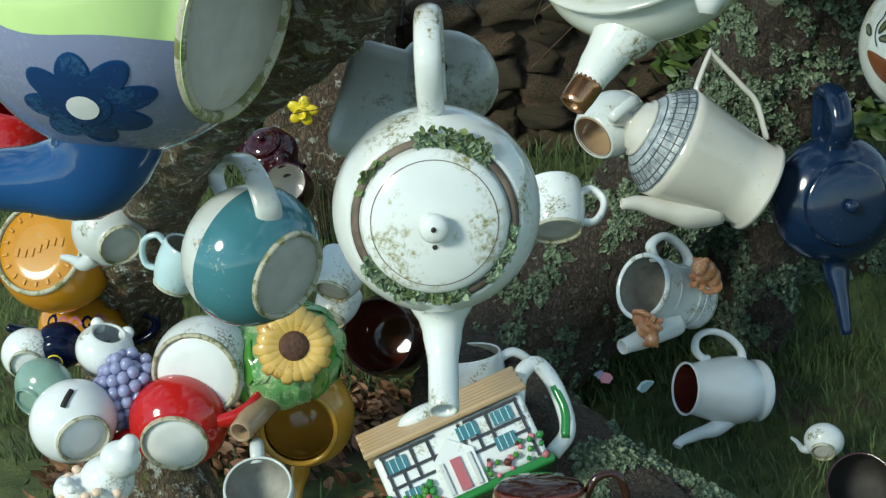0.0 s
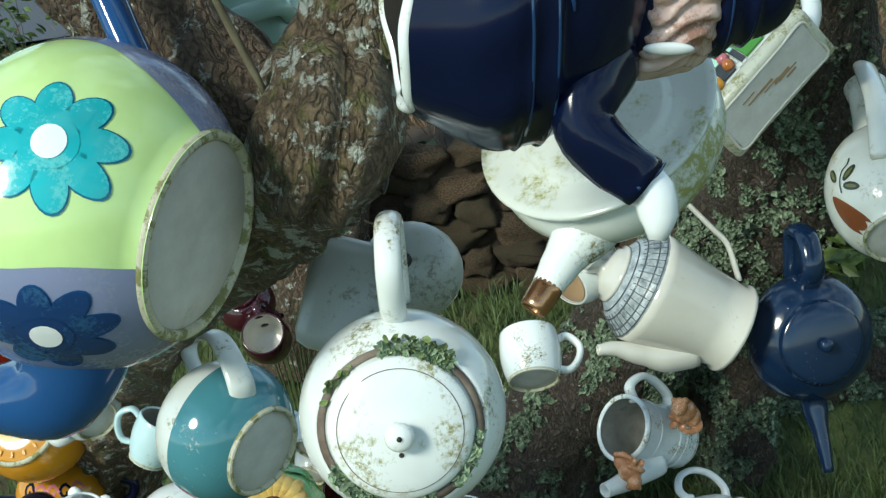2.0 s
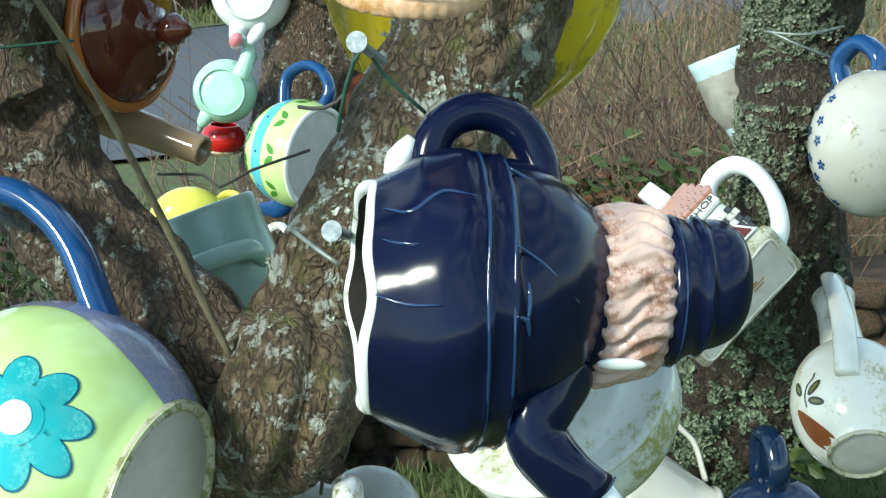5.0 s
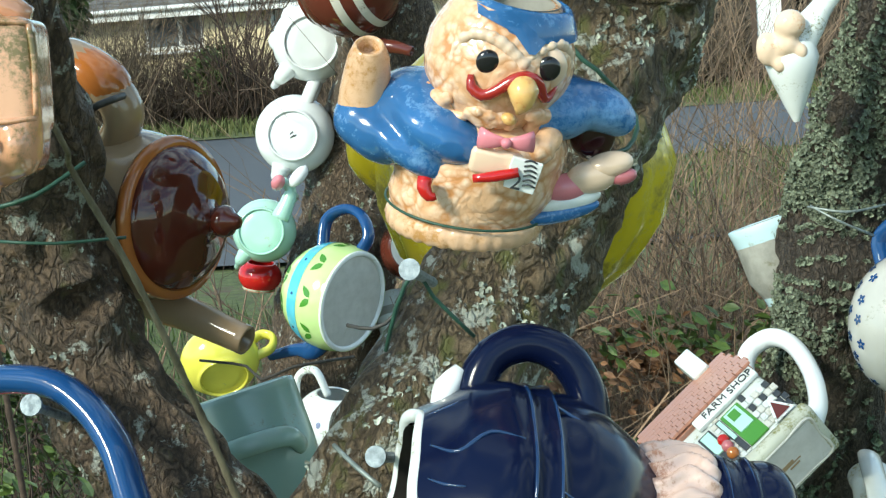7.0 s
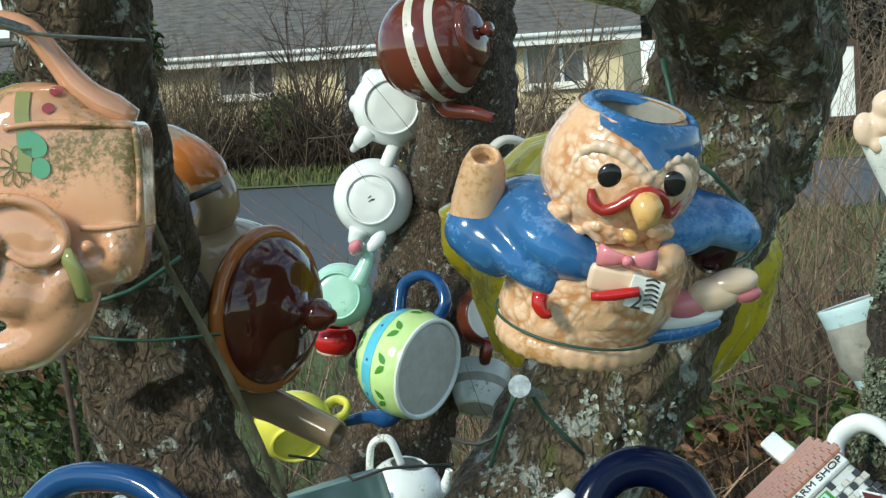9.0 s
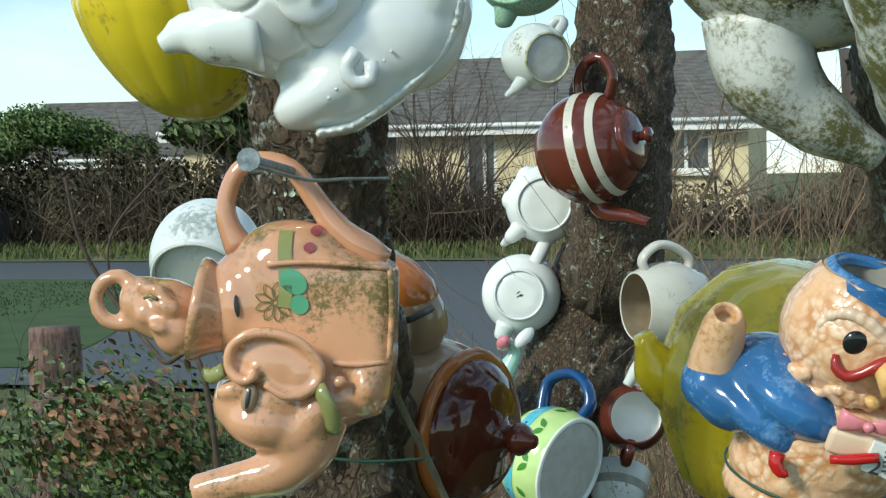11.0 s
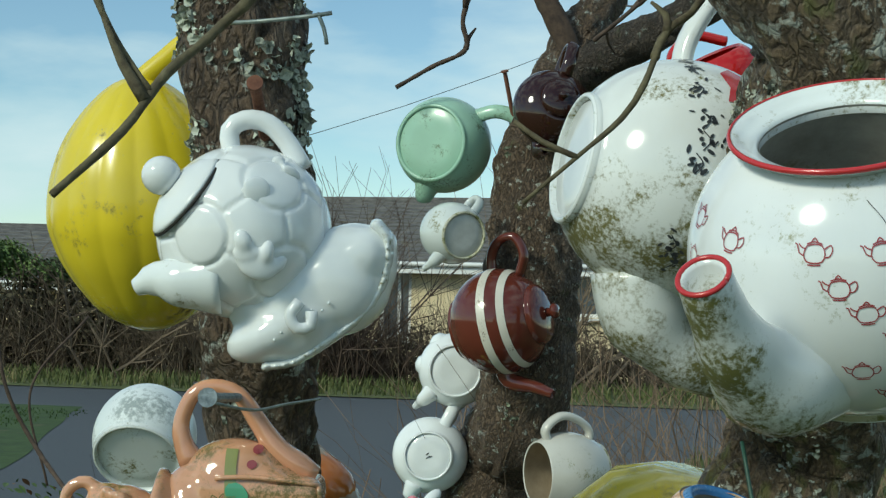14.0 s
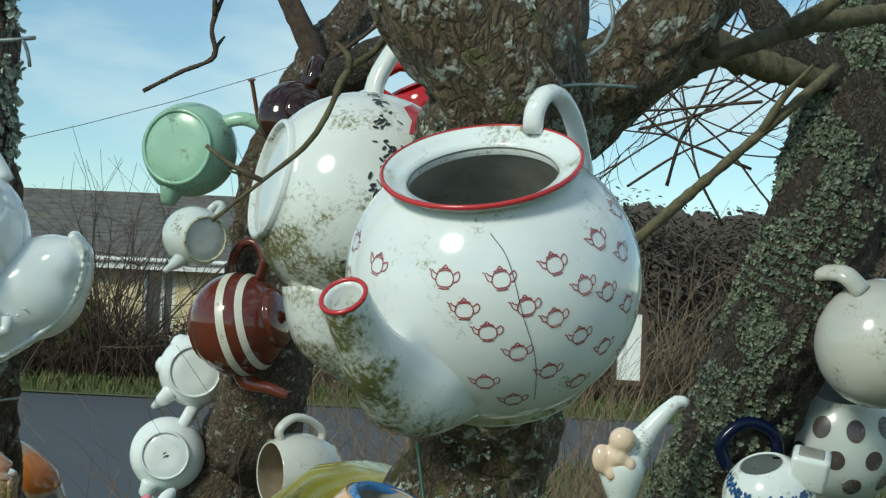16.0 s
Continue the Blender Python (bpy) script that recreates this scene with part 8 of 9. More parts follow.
# ---- pots of the far tree ----
def base_view(name, label, t_m, R, H, rf, mat, disc, sp=None, ha=None, ring=None, **kw):
    return teapot(name, label, t_m, R, H, rf, rf * 0.9, mat, disc, ring or mat, sp, ha, **kw)


R, H = 0.072, 0.085
base_view("white_teapot", "small white teapot hanging with its base outward", place((-0.4329, 2.73, 1.248), (-0.0522, 0.9979, -0.0372), (-0.4122, -0.2584, -0.8737)), R, H, 0.046, WHITE, WHITE, spout_path(R, H, 0.6, 1.14), handle_path(R, H, 0.75, 0.3, 1.5))
wb0 = bpy.data.objects["white_teapot.001"]
for i, (x, y, w, h) in enumerate(((-0.003, 0.003, 0.007, 0.002), (0.002, -0.001, 0.009, 0.002), (-0.001, -0.005, 0.006, 0.002))):
    part("maker_mark", box(bmesh.new(), (x, y, 0.0018), (w, h, 0.0008), (0, 0, 30)), INK, wb0, "", False)
pm, _ = base_view("lobed_jug", "white lobed jug hanging with its base outward", place((-0.3898, 2.738, 1.41), (-0.1374, 0.9905, -0.001), (-0.6826, -0.2477, -0.6876)), 0.070, 0.085, 0.050, WHITE, WHITE, spout_path(0.07, 0.085, 0.8, 1.5), handle_path(0.07, 0.085, 0.75, 0.3, 1.3))
for i in range(7):
    part("lobe", ball((0.056 * math.cos(i * 0.9), 0.056 * math.sin(i * 0.9), 0.05), (0.022, 0.022, 0.03), None, None, 2), WHITE, pm)
R, H = 0.057, 0.08
base_view("mint_jug", "pale mint jug hanging with its base outward", place((-0.4916, 2.662, 1.085), (-0.0254, 0.9956, -0.0899), (-0.6615, -0.2557, -0.705)), R, H, 0.042, MINT_PALE, MINT_PALE, spout_path(R, H, 0.7, 1.5), handle_path(R, H, 0.8, 0.3, 1.4))
mj = bpy.data.objects["mint_jug"]
inv = mj.matrix_basis.inverted()
part("finial_stem", tube([inv @ Vector(p) for p in ((-0.4459, 2.5772, 1.1138), (-0.4295, 2.5806, 1.1432), (-0.4238, 2.5818, 1.1628), (-0.4362, 2.5791, 1.1794))], [0.016, 0.013, 0.010, 0.008], 12, 0.006), MINT_PALE, mj, "pale mint stem")
part("finial_petal", ball(inv @ Vector((-0.4406, 2.5628, 1.1773)), (0.013, 0.012, 0.022), None, (0, 30, 0), 2), PINK, mj, "small pink ornament")
part("finial_petal", ball(inv @ Vector((-0.4054, 2.5704, 1.1851)), (0.024, 0.012, 0.011), None, (0, 20, 0), 2), WHITE, mj, "small white ornament")
teapot("red_pot", "small bright red pot below the mint jug", place((-0.5192, 2.719, 0.9961), (0.1831, -0.057, 0.9814), (0.9946, 0.0695, -0.0771)), 0.040, 0.05, 0.03, 0.025, RED)
R, H = 0.094, 0.120
lp, lp_body = teapot("leafy_teapot", "lime teapot with green leaves, a blue band and blue spout", place((-0.3755, 2.572, 0.9785), (-0.8369, 0.5093, 0.2005), (-0.3058, -0.2304, -0.9238)), R, H, 0.088, 0.05, LIME, UNGLAZED, WHITE, [(R * 0.72, 0, H * 0.35), (R * 1.05, 0, H * 0.45), (R * 1.16, 0, H * 0.75), (R * 1.42, 0, H * 1.15)], [(-R * 0.85, 0, H * 0.16), (-R * 1.22, 0, H * 0.08), (-R * 1.55, 0, H * 0.30), (-R * 1.60, 0, H * 0.62), (-R * 1.32, 0, H * 0.88), (-R * 0.75, 0, H * 0.80)], sp_mat=BLUE, ha_mat=BLUE, ha_r=0.10, square=0.7, low=0.05)
prof = [(r + 0.0007, z) for r, z in body_profile(R, H, 0.088, 0.05, 0, 0.7, inside=False, low=0.05) if H * 0.40 < z < H * 0.66]
part("blue_band", lathe(prof), SKY, lp, "sky blue painted band")
tr = tree_of(lp_body)
for th in range(0, 360, 40):
    for z, dr in ((0.24, 1), (0.80, -1)):
        eye, way, up = around(R, H, th + (20 if dr < 0 else 0), H * z)
        for a in (-45, 45):
            part("leaf", patch(tr, eye, way, up, [(math.sin(radians(a)) * u + math.cos(radians(a)) * v, math.cos(radians(a)) * u - math.sin(radians(a)) * v - 0.006) for u, v in ((0.002, 0), (0.008, 0.0052), (0.014, 0.0055), (0.020, 0.0035), (0.026, 0), (0.020, -0.0035), (0.014, -0.0055), (0.008, -0.0052))], 0.0009, 2), LEAFGREEN, lp)
    eye, way, up = around(R, H, th, H * 0.53)
    part("dot", patch(tr, eye, way, up, ellipse(0, 0, 0.0025, 0.0025), 0.0014, 2), BLUE, lp)
mug("brown_mug", "red-brown mug with a pale glazed inside", place((-0.2297, 2.688, 1.031), (0.1847, -0.9611, 0.2054), (0.2193, -0.0303, 0.9752)), 0.047, 0.085, BROWN_RED, WHITE, 0.052, True, "mug", 0.25)
mug("grey_cup", "pale grey cup hanging below the leafy teapot", place((-0.2622, 2.732, 0.8906), (0.0818, 0.602, 0.7943), (-0.9418, -0.326, 0.0823)), 0.055, 0.08, GREYWHITE, INSIDE, 0.035, False, "cup", 0.05)
R, H = 0.055, 0.07
yp, _ = teapot("lemon_cup", "lemon yellow teapot hanging with its base outward", place((-0.5595, 2.514, 0.8833), (-0.2778, 0.7828, 0.5568), (-0.9682, -0.215, -0.1284)), 0.068, 0.085, 0.043, 0.04, LEMON, LEMON, LEMON, None, [(-R * 0.8, 0, H * 0.85), (-R * 1.4, 0, H * 1.15), (-R * 1.75, 0, H * 0.95), (-R * 1.6, 0, H * 0.6), (-R * 1.0, 0, H * 0.45)], ha_r=0.10)
fp, fb = teapot("sprigged_teapot", "small white teapot with lilac and green sprigs", place((-0.3615, 2.422, 0.7894), (0.1883, -0.1336, 0.973), (0.9621, -0.0891, 0.2579)), 0.062, 0.10, 0.035, 0.030, WHITE_W, handle=[(-0.01, 0, 0.095), (-0.035, 0, 0.135), (-0.062, 0, 0.12), (-0.060, 0, 0.06)], spout=[(0.045, 0, 0.05), (0.062, 0, 0.065), (0.068, 0, 0.10)], sp_r=(0.22, 0.16, 0.1), ha_r=0.10)
tr = tree_of(fb)
for i in range(10):
    eye, way, up = around(0.062, 0.10, 200 + i * 29, 0.02 + 0.055 * ((i * 0.41) % 1))
    part("painted_flower", patch(tr, eye, way, up, ellipse(0, 0, 0.004, 0.005), 0.0007, 2), (GRAPE, LEAFGREEN, LILAC)[i % 3], fp)
R, H = 0.094, 0.150
st, st_body = teapot("striped_teapot", "round brown teapot with two worn white stripes", place((-0.2868, 2.5432, 1.5048), (0.9262, -0.3201, 0.1992), (0.1833, -0.0323, -0.9825)), R, H, 0.055, 0.05, BROWN_RED, BROWN_RED, BROWN_RED, spout_path(R, H, 1.0, 1.5, 0.45), handle_path(R, H, 0.85, 0.5, 1.5), (0.053, 0.016, H, BROWN_RED, 0.014), ha_r=0.09, sp_r=(0.2, 0.17, 0.12, 0.09))
for lo, hi in ((0.50, 0.60), (0.73, 0.81)):
    prof = []
    for i in range(7):
        z = H * (lo + (hi - lo) * i / 6)
        f = (z / H - 0.5) * 2
        prof.append((math.sqrt(max(0.0, R * R - (f * math.sqrt(R * R - 0.0525 ** 2)) ** 2)) + 0.0009, z))
    part("stripe", lathe(prof), STRIPE, st, "worn cream stripe")
R, H = 0.055, 0.095
base_view("cream_jug", "small cream jug hanging with its base outward", place((-0.3733, 2.522, 1.659), (-0.5671, 0.8135, 0.129), (-0.6097, -0.1804, -0.7718)), R, H, 0.042, GREYWHITE, UNGLAZED, spout_path(R, H, 0.5, 1.5, 0.3), handle_path(R, H, 0.6, 0.3, 1.4), FOOT, square=0.7)
R, H = 0.090, 0.115
mt, mt_body = base_view("mint_teapot", "mint green teapot hanging with its base outward", place((-0.4116, 2.671, 1.832), (0.3298, 0.9437, 0.0263), (-0.3693, -0.1264, -0.9207)), R, H, 0.072, MINT, MINT, spout_path(R, H, 0.5, 1.02), [(-R * 0.7, -R * 0.4, H * 0.5), (-R * 1.0, -R * 0.9, H * 0.55), (-R * 0.95, -R * 1.35, H * 0.7), (-R * 0.6, -R * 1.5, H * 0.9)], MINT, square=0.7, ha_r=0.10)
teapot("black_teapot", "small glossy black teapot at the top of the trunk", place((-0.2021, 2.542, 1.882), (0.3546, -0.8938, 0.2746), (-0.2799, -0.1137, -0.9533)), 0.072, 0.095, 0.035, 0.035, DARKBROWN, handle=handle_path(0.072, 0.095), spout=spout_path(0.072, 0.095, 0.9, 1.4), lid=(0.035, 0.012, 0.095, DARKBROWN, 0.008))
mug("cream_mug", "glossy cream mug hanging mouth outward", place((-0.1575, 2.474, 1.25), (-0.859, -0.5118, -0.0142), (-0.1901, 0.0092, -0.9817)), 0.056, 0.115, CREAM, TAN_INSIDE, 0.050, True, "mug", 0.30, None, None, 1.75)
cm = bpy.data.objects["cream_mug"]
inv = cm.matrix_basis.inverted()
part("spout", tube([inv @ Vector(p) for p in ((-0.1178, 2.5456, 1.1611), (-0.1730, 2.5337, 1.1658), (-0.2052, 2.5268, 1.1470), (-0.2273, 2.5221, 1.1122))], [0.016, 0.014, 0.012, 0.009], 14, 0.006, 1, None, None, True, True), GREYWHITE, cm, "cream spout with dark painted leaves")
rc, _ = base_view("chipped_white_bowl", "chipped white enamel pot with its base outward", place((-0.4716, 1.204, 1.4), (-0.058, 0.7983, 0.5995), (-0.9255, -0.3001, 0.2311)), 0.046, 0.062, 0.040, CHIPPED, WHITE_W, None, None, WHITE_W, square=0.6)

# yellow pot behind the middle limb
R, H = 0.095, 0.11
ly = thing("large_yellow_pot", "large ribbed yellow pot wedged behind the limb", "teapot", place((0.0092, 1.1792, 1.2961), (0.3075, -0.1253, 0.9433), (-0.9676, -0.1725, 0.1842)) @ Matrix.Scale(1.1, 4), "teapots hung in the trees")
bm = lathe([(0.04, -0.088), (0.068, -0.078), (0.090, -0.045), (0.101, -0.008), (0.098, 0.03), (0.078, 0.062), (0.05, 0.078), (0, 0.084)], 120)
for v in bm.verts:
    f = 1 + 0.05 * abs(math.sin(math.atan2(v.co.y, v.co.x) * 9))
    v.co.x *= f
    v.co.y *= f
part("body", bm, YELLOW_OLD, ly)
part("spout", tube([(0.08, 0, -0.02), (0.102, 0, -0.015), (0.122, 0, 0.008)], [0.026, 0.018, 0.007], 14, 0.006), YELLOW_OLD, ly)
# pale green straight-sided pot in the fork
def green_tin():
    ob = thing("pale_green_teapot", "pale green oval teapot wedged in the fork", "teapot", place((-0.2036, 1.1170, 1.1024), (-0.2485, 0.1396, 0.9585), (0.9664, 0.1022, 0.2357)), "teapots hung in the trees")
    oval = (1.0, 0.70)
    part("body", lathe([(0.041, -0.046), (0.045, -0.043), (0.0455, 0.0), (0.044, 0.040), (0.043, 0.044), (0.040, 0.045), (0.039, 0.038), (0.039, -0.03), (0, -0.036)], 56, oval), TEAL_PALE, ob)
    part("base", lathe([(0, -0.0465), (0.039, -0.0465), (0.041, -0.044), (0, -0.041)], 56, oval), TEAL_PALE, ob)
    part("handle", tube([(-0.030, -0.022, 0.000), (-0.028, -0.040, 0.004), (0.0, -0.047, 0.006), (0.030, -0.036, 0.004), (0.036, -0.018, -0.006)], 0.0058, 12, 0.004, 1.4), TEAL_PALE, ob, "pale green strap handle")


green_tin()
# grey boxy pot behind the white teapot
def grey_box():
    ob = thing("grey_boxy_teapot", "weathered white boxy teapot with a hole in its side", "teapot", place((-0.1319, 1.042, 0.9078), (0.3568, 0.3662, 0.8594), (0.9174, -0.127, -0.3773)), "teapots hung in the trees")
    part("body", box(bmesh.new(), (-0.012, 0, -0.008), (0.075, 0.05, 0.085), None, 0.012), GREY_DIRTY, ob)
    dome = bmesh.new()
    ball((0.022, -0.004, 0.022), (0.038, 0.03, 0.036), dome)
    part("dome", dome, GREY_DIRTY, ob)
    part("hole", ball((0.018, -0.033, 0.026), (0.006, 0.003, 0.0065), None, None, 2), HOLE, ob)


grey_box()

# ---- the crowded pots on the leaning trunk ----
R, H = 0.070, 0.105
tb_, tb_body = teapot("teal_band_pot", "white crazed pot with a broad teal glazed band", place((-0.3435, 1.3358, 0.6897), (-0.7749, 0.5740, 0.2648), (-0.4275, -0.1547, -0.8907)), R, H, 0.0455, 0.040, GREYWHITE, UNGLAZED, FOOT, square=0.8)
prof = [(r + 0.0006, z) for r, z in body_profile(R, H, 0.0455, 0.040, 0, 0.8, inside=False)[1:] if z < H * 0.56]
part("teal_band", lathe(prof), TEAL, tb_, "teal glazed band")
part("handle", tube([(-0.036, 0.0, 0.104), (-0.050, -0.002, 0.125), (-0.064, 0.000, 0.127), (-0.080, 0.010, 0.104), (-0.088, 0.024, 0.074), (-0.080, 0.033, 0.046), (-0.060, 0.032, 0.024), (-0.040, 0.022, 0.022)], [0.0046, 0.0048, 0.0048, 0.0048, 0.0048, 0.0052, 0.0058, 0.0058], 16, 0.004, 2.3, (0, 1, 0)), GREYWHITE, tb_, "crazed white strap handle")
mug("small_white_jug", "small white jug with a curled handle behind the teal pot", place((-0.4518, 1.449, 0.6408), (0.5442, 0.0293, 0.8385), (0.9477, -0.1154, -0.2975)), 0.026, 0.05, PALEBLUE, INSIDE, 0.02, True, "jug", 0.1)

R, H = 0.073, 0.10
am, am_body = base_view("amber_pot", "amber yellow pot with an embossed base", place((-0.6910, 1.7232, 0.5650), (0.0958, 0.8108, -0.5775), (0.9608, -0.171, 0.2183)), R, H, 0.060, AMBER, AMBER, None, handle_path(R, H, 0.7, 0.3, 1.4), FOOT, square=0.75)
for i in range(14):
    a = radians(40 + i * 20)
    bm = box(bmesh.new(), (0.046 * math.cos(a), 0.046 * math.sin(a), 0.0012), (0.007, 0.0035, 0.001), (0, 0, math.degrees(a)), 0.0004)
    part("raised_mark", bm, AMBER, am, "", False)
for i in range(7):
    part("raised_mark", box(bmesh.new(), (-0.03 + i * 0.010, 0.004 * math.sin(i), 0.0012), (0.006, 0.011, 0.001), (0, 0, 20), 0.0004), AMBER, am, "", False)
R, H = 0.040, 0.065
wf, wf_b = teapot("floral_jug", "small grey-white jug with a blue painted flower", place((-0.5299, 1.483, 0.6772), (-0.5356, 0.7924, 0.2919), (-0.6764, -0.4265, -0.6005)), R, H, 0.024, 0.026, GREYWHITE, spout=spout_path(R, H, 0.9, 1.5), handle=handle_path(R, H), square=0.9)
tr = tree_of(wf_b)
eye, way, up = Vector((-0.02, 0.2, 0.03)), (0, -1, 0), (0, 0, 1)
for o in petals(0.012, 0, 0.002, 0.008, 0.003, 9):
    part("petal", patch(tr, eye, way, up, o, 0.0006, 2), TURQ, wf)
teapot("red_pot", "glossy red pot behind the large flowered teapot", place((-0.5233, 1.259, 0.8476), (0.3248, 0.0731, 0.943), (0.9896, 0.0665, -0.1272)), 0.045, 0.07, 0.03, 0.03, RED)

R, H = 0.058, 0.085
yb, yb_b = teapot("yellow_crown_teapot", "yellow teapot with blue handle and painted scrolls", place((-0.6940, 1.7636, 0.4499), (0.1225, 0.0703, 0.99), (-0.9598, -0.1206, 0.2533)), R, H, 0.035, 0.03, AMBER, spout=spout_path(R, H, 0.5, 1.7, 0.3), handle=handle_path(R, H, 0.6, 0.2, 1.6), sp_mat=NAVY, ha_mat=NAVY)
tr = tree_of(yb_b)
for i in range(5):
    eye, way, up = around(R, H, 52 + i * 18, H * 0.74)
    part("scroll", stroke(tr, eye, way, up, [(0.009 * math.cos(a * 1.3) * (1 - a / 7), 0.010 * math.sin(a * 1.3) * (1 - a / 7)) for a in range(6)], 0.0034, 0.0006), (NAVY, ROSE, PINK)[i % 3], yb)
nv, _ = teapot("navy_pot", "small navy lidded pot with a yellow ring round its knob", place((-0.6819, 1.6469, 0.4775), (0.0663, -0.9852, -0.1583), (0.1022, -0.3522, -0.9303)), 0.031, 0.04, 0.02, 0.024, NAVY, lid=(0.023, 0.012, 0.04, NAVY, 0.008), cat="pot")
part("knob_ring", lathe([(0.0088, 0.057), (0.0100, 0.0585), (0.0088, 0.060)], 24), YELLOW, nv, "yellow ring round the knob")


def cat_pot(label, m, R, mat, disc=WHITE):
    ob, body = base_view("animal_teapot", label, m, R, R * 1.5, R * 0.62, mat, disc, None, None, FOOT, square=0.8)
    for s in (-1, 1):
        part("ear", ball((s * R * 0.5, R * 0.55, R * 1.25), (R * 0.26, R * 0.2, R * 0.34), None, (0, s * 20, 0), 2), mat, ob)
    return ob


cat_pot("white rounded animal-shaped teapot with its base outward", place((-0.718, 1.63, 0.4742), (-0.1457, 0.9759, 0.1628), (0.9888, 0.1382, 0.0563)), 0.034, WHITE_W)
cc = cat_pot("white cat-shaped teapot with a dark broken mouth", place((-0.6217, 1.629, 0.4714), (0.403, -0.1325, 0.9055), (0.9521, -0.0079, -0.3058)), 0.036, WHITE_W)
R, H = 0.038, 0.058
teapot("sage_teapot", "small sage green teapot hanging spout down", place((-0.685, 1.572, 0.454), (0.3864, 0.9074, 0.1656), (-0.4741, -0.459, -0.7514)), R, H, 0.02, 0.02, SAGE, SAGE, SAGE, spout_path(R, H, 0.6, 1.7, 0.4))
hb = cat_pot("white money-box shaped teapot with a worn round base", place((-0.6464, 1.5435, 0.4211), (-0.5146, 0.8257, 0.2311), (0.9748, 0.1707, 0.1434)), 0.052, WHITE)
inv = hb.matrix_basis.inverted()
part("slot", tube([inv @ Vector((-0.6405, 1.5080, 0.4590)), inv @ Vector((-0.6370, 1.5180, 0.4655)), inv @ Vector((-0.6335, 1.5275, 0.4695))], 0.0034, 10, 0.003), HOLE, hb, "dark slot")
gp = thing("grape_teapot", "violet teapot moulded like a bunch of grapes", "teapot", place((-0.5951, 1.595, 0.4319), (0.4467, 0.0444, 0.8936), (0.921, -0.0434, -0.3872)), "teapots hung in the trees")
rnd = random.Random(77)
bm = bmesh.new()
ball((0, 0, 0), (0.032, 0.03, 0.040), bm)
part("body", bm, GRAPE, gp)
for i in range(84):
    z = -0.038 + 0.076 * (i + 0.5) / 84
    a = i * 2.4
    r = 0.033 * math.sqrt(max(0.05, 1 - (z / 0.044) ** 2))
    part("grape", ball((r * 1.02 * math.cos(a), r * 1.02 * math.sin(a), z * 1.12), (0.0078, 0.0078, 0.0088), None, None, 2), GRAPE, gp)
R, H = 0.060, 0.085
base_view("red_teapot", "glossy red teapot with a pale base", place((-0.5300, 1.5706, 0.3952), (-0.0710, 0.9777, 0.1978), (-0.94, -0.2913, -0.1776)), R, H, 0.040, RED, WHITE, spout_path(R, H, 0.5, 1.4, 0.35), handle_path(R, H), FOOT)
cr, _ = base_view("cream_base_pot", "white pot with a broad yellowed foot ring", place((-0.4980, 1.6144, 0.4474), (0.0682, 0.9947, -0.0770), (0.9864, 0.1457, 0.0761)), 0.060, 0.075, 0.054, WHITE_W, WHITE, None, None, FOOT, square=0.6)
part("posy", ball((0.01, 0.045, 0.055), (0.03, 0.012, 0.012), None, None, 2), PINK, cr, "pink and blue flower relief")

sf = thing("sunflower_teapot", "green leaf-moulded teapot with a raised sunflower", "teapot", place((-0.415, 1.659, 0.4295), (-0.1253, -0.0054, 0.9921), (0.9937, 0.0462, 0.1025)), "teapots hung in the trees")
bm = lathe([(0.03, -0.055), (0.06, -0.045), (0.078, -0.015), (0.080, 0.01), (0.068, 0.038), (0.045, 0.052), (0, 0.056)], 72)
for v in bm.verts:
    a = math.atan2(v.co.y, v.co.x)
    f = 1 + 0.03 * math.sin(a * 14 + v.co.z * 60) + 0.02 * math.sin(a * 37 - v.co.z * 200)
    v.co.x *= f
    v.co.y *= f
part("body", bm, CABBAGE, sf)
tr = tree_of(sf.children[0])
for i in range(30):
    th, z = i * 47.0, -0.035 + 0.075 * ((i * 0.37) % 1)
    eye, way, up = around(0.08, 0.1, th, z)
    a = radians(40 * math.sin(i * 1.7))
    leaf = [(math.cos(a) * u - math.sin(a) * v, math.sin(a) * u + math.cos(a) * v) for u, v in ((0, -0.022), (0.009, -0.014), (0.0125, -0.002), (0.009, 0.010), (0, 0.024), (-0.009, 0.010), (-0.0125, -0.002), (-0.009, -0.014))]
    part("leaf", patch(tr, eye, way, up, leaf, 0.0030, 4), (CABBAGE, LEAFGREEN, CABBAGE)[i % 3], sf, "moulded green leaf")
inv = sf.matrix_basis.inverted()
fc = inv @ Vector((-0.3762, 1.58, 0.4778))
fn = (inv.to_3x3() @ Vector((0.2199, -0.9378, 0.2685))).normalized()
fu = fn.orthogonal().normalized()
fv = fn.cross(fu)
for i in range(20):
    a = 2 * math.pi * i / 20
    d = fu * math.cos(a) + fv * math.sin(a)
    bm = tube([fc + d * 0.014, fc + d * 0.034 + fn * 0.003, fc + d * (0.047 if i % 2 else 0.043) - fn * 0.004], [0.006, 0.0100, 0.0058], 10, 0.005, 0.38, fn)
    part("petal", bm, PETAL, sf, "ochre yellow petal")
bm = ball((0, 0, 0), (0.018, 0.018, 0.007))
bmesh.ops.transform(bm, matrix=Matrix.Translation(fc + fn * 0.003) @ fn.to_track_quat("Z", "Y").to_matrix().to_4x4(), verts=bm.verts)
part("seed_head", bm, SEED, sf, "dark brown seed head")
part("spout", tube([inv @ Vector((-0.4247, 1.625, 0.4007)), inv @ Vector((-0.4347, 1.579, 0.3965)), inv @ Vector((-0.447, 1.533, 0.3942))], [0.024, 0.018, 0.014], 14, 0.006, 1, None, None, True, True), TAN, sf, "brown branch spout")

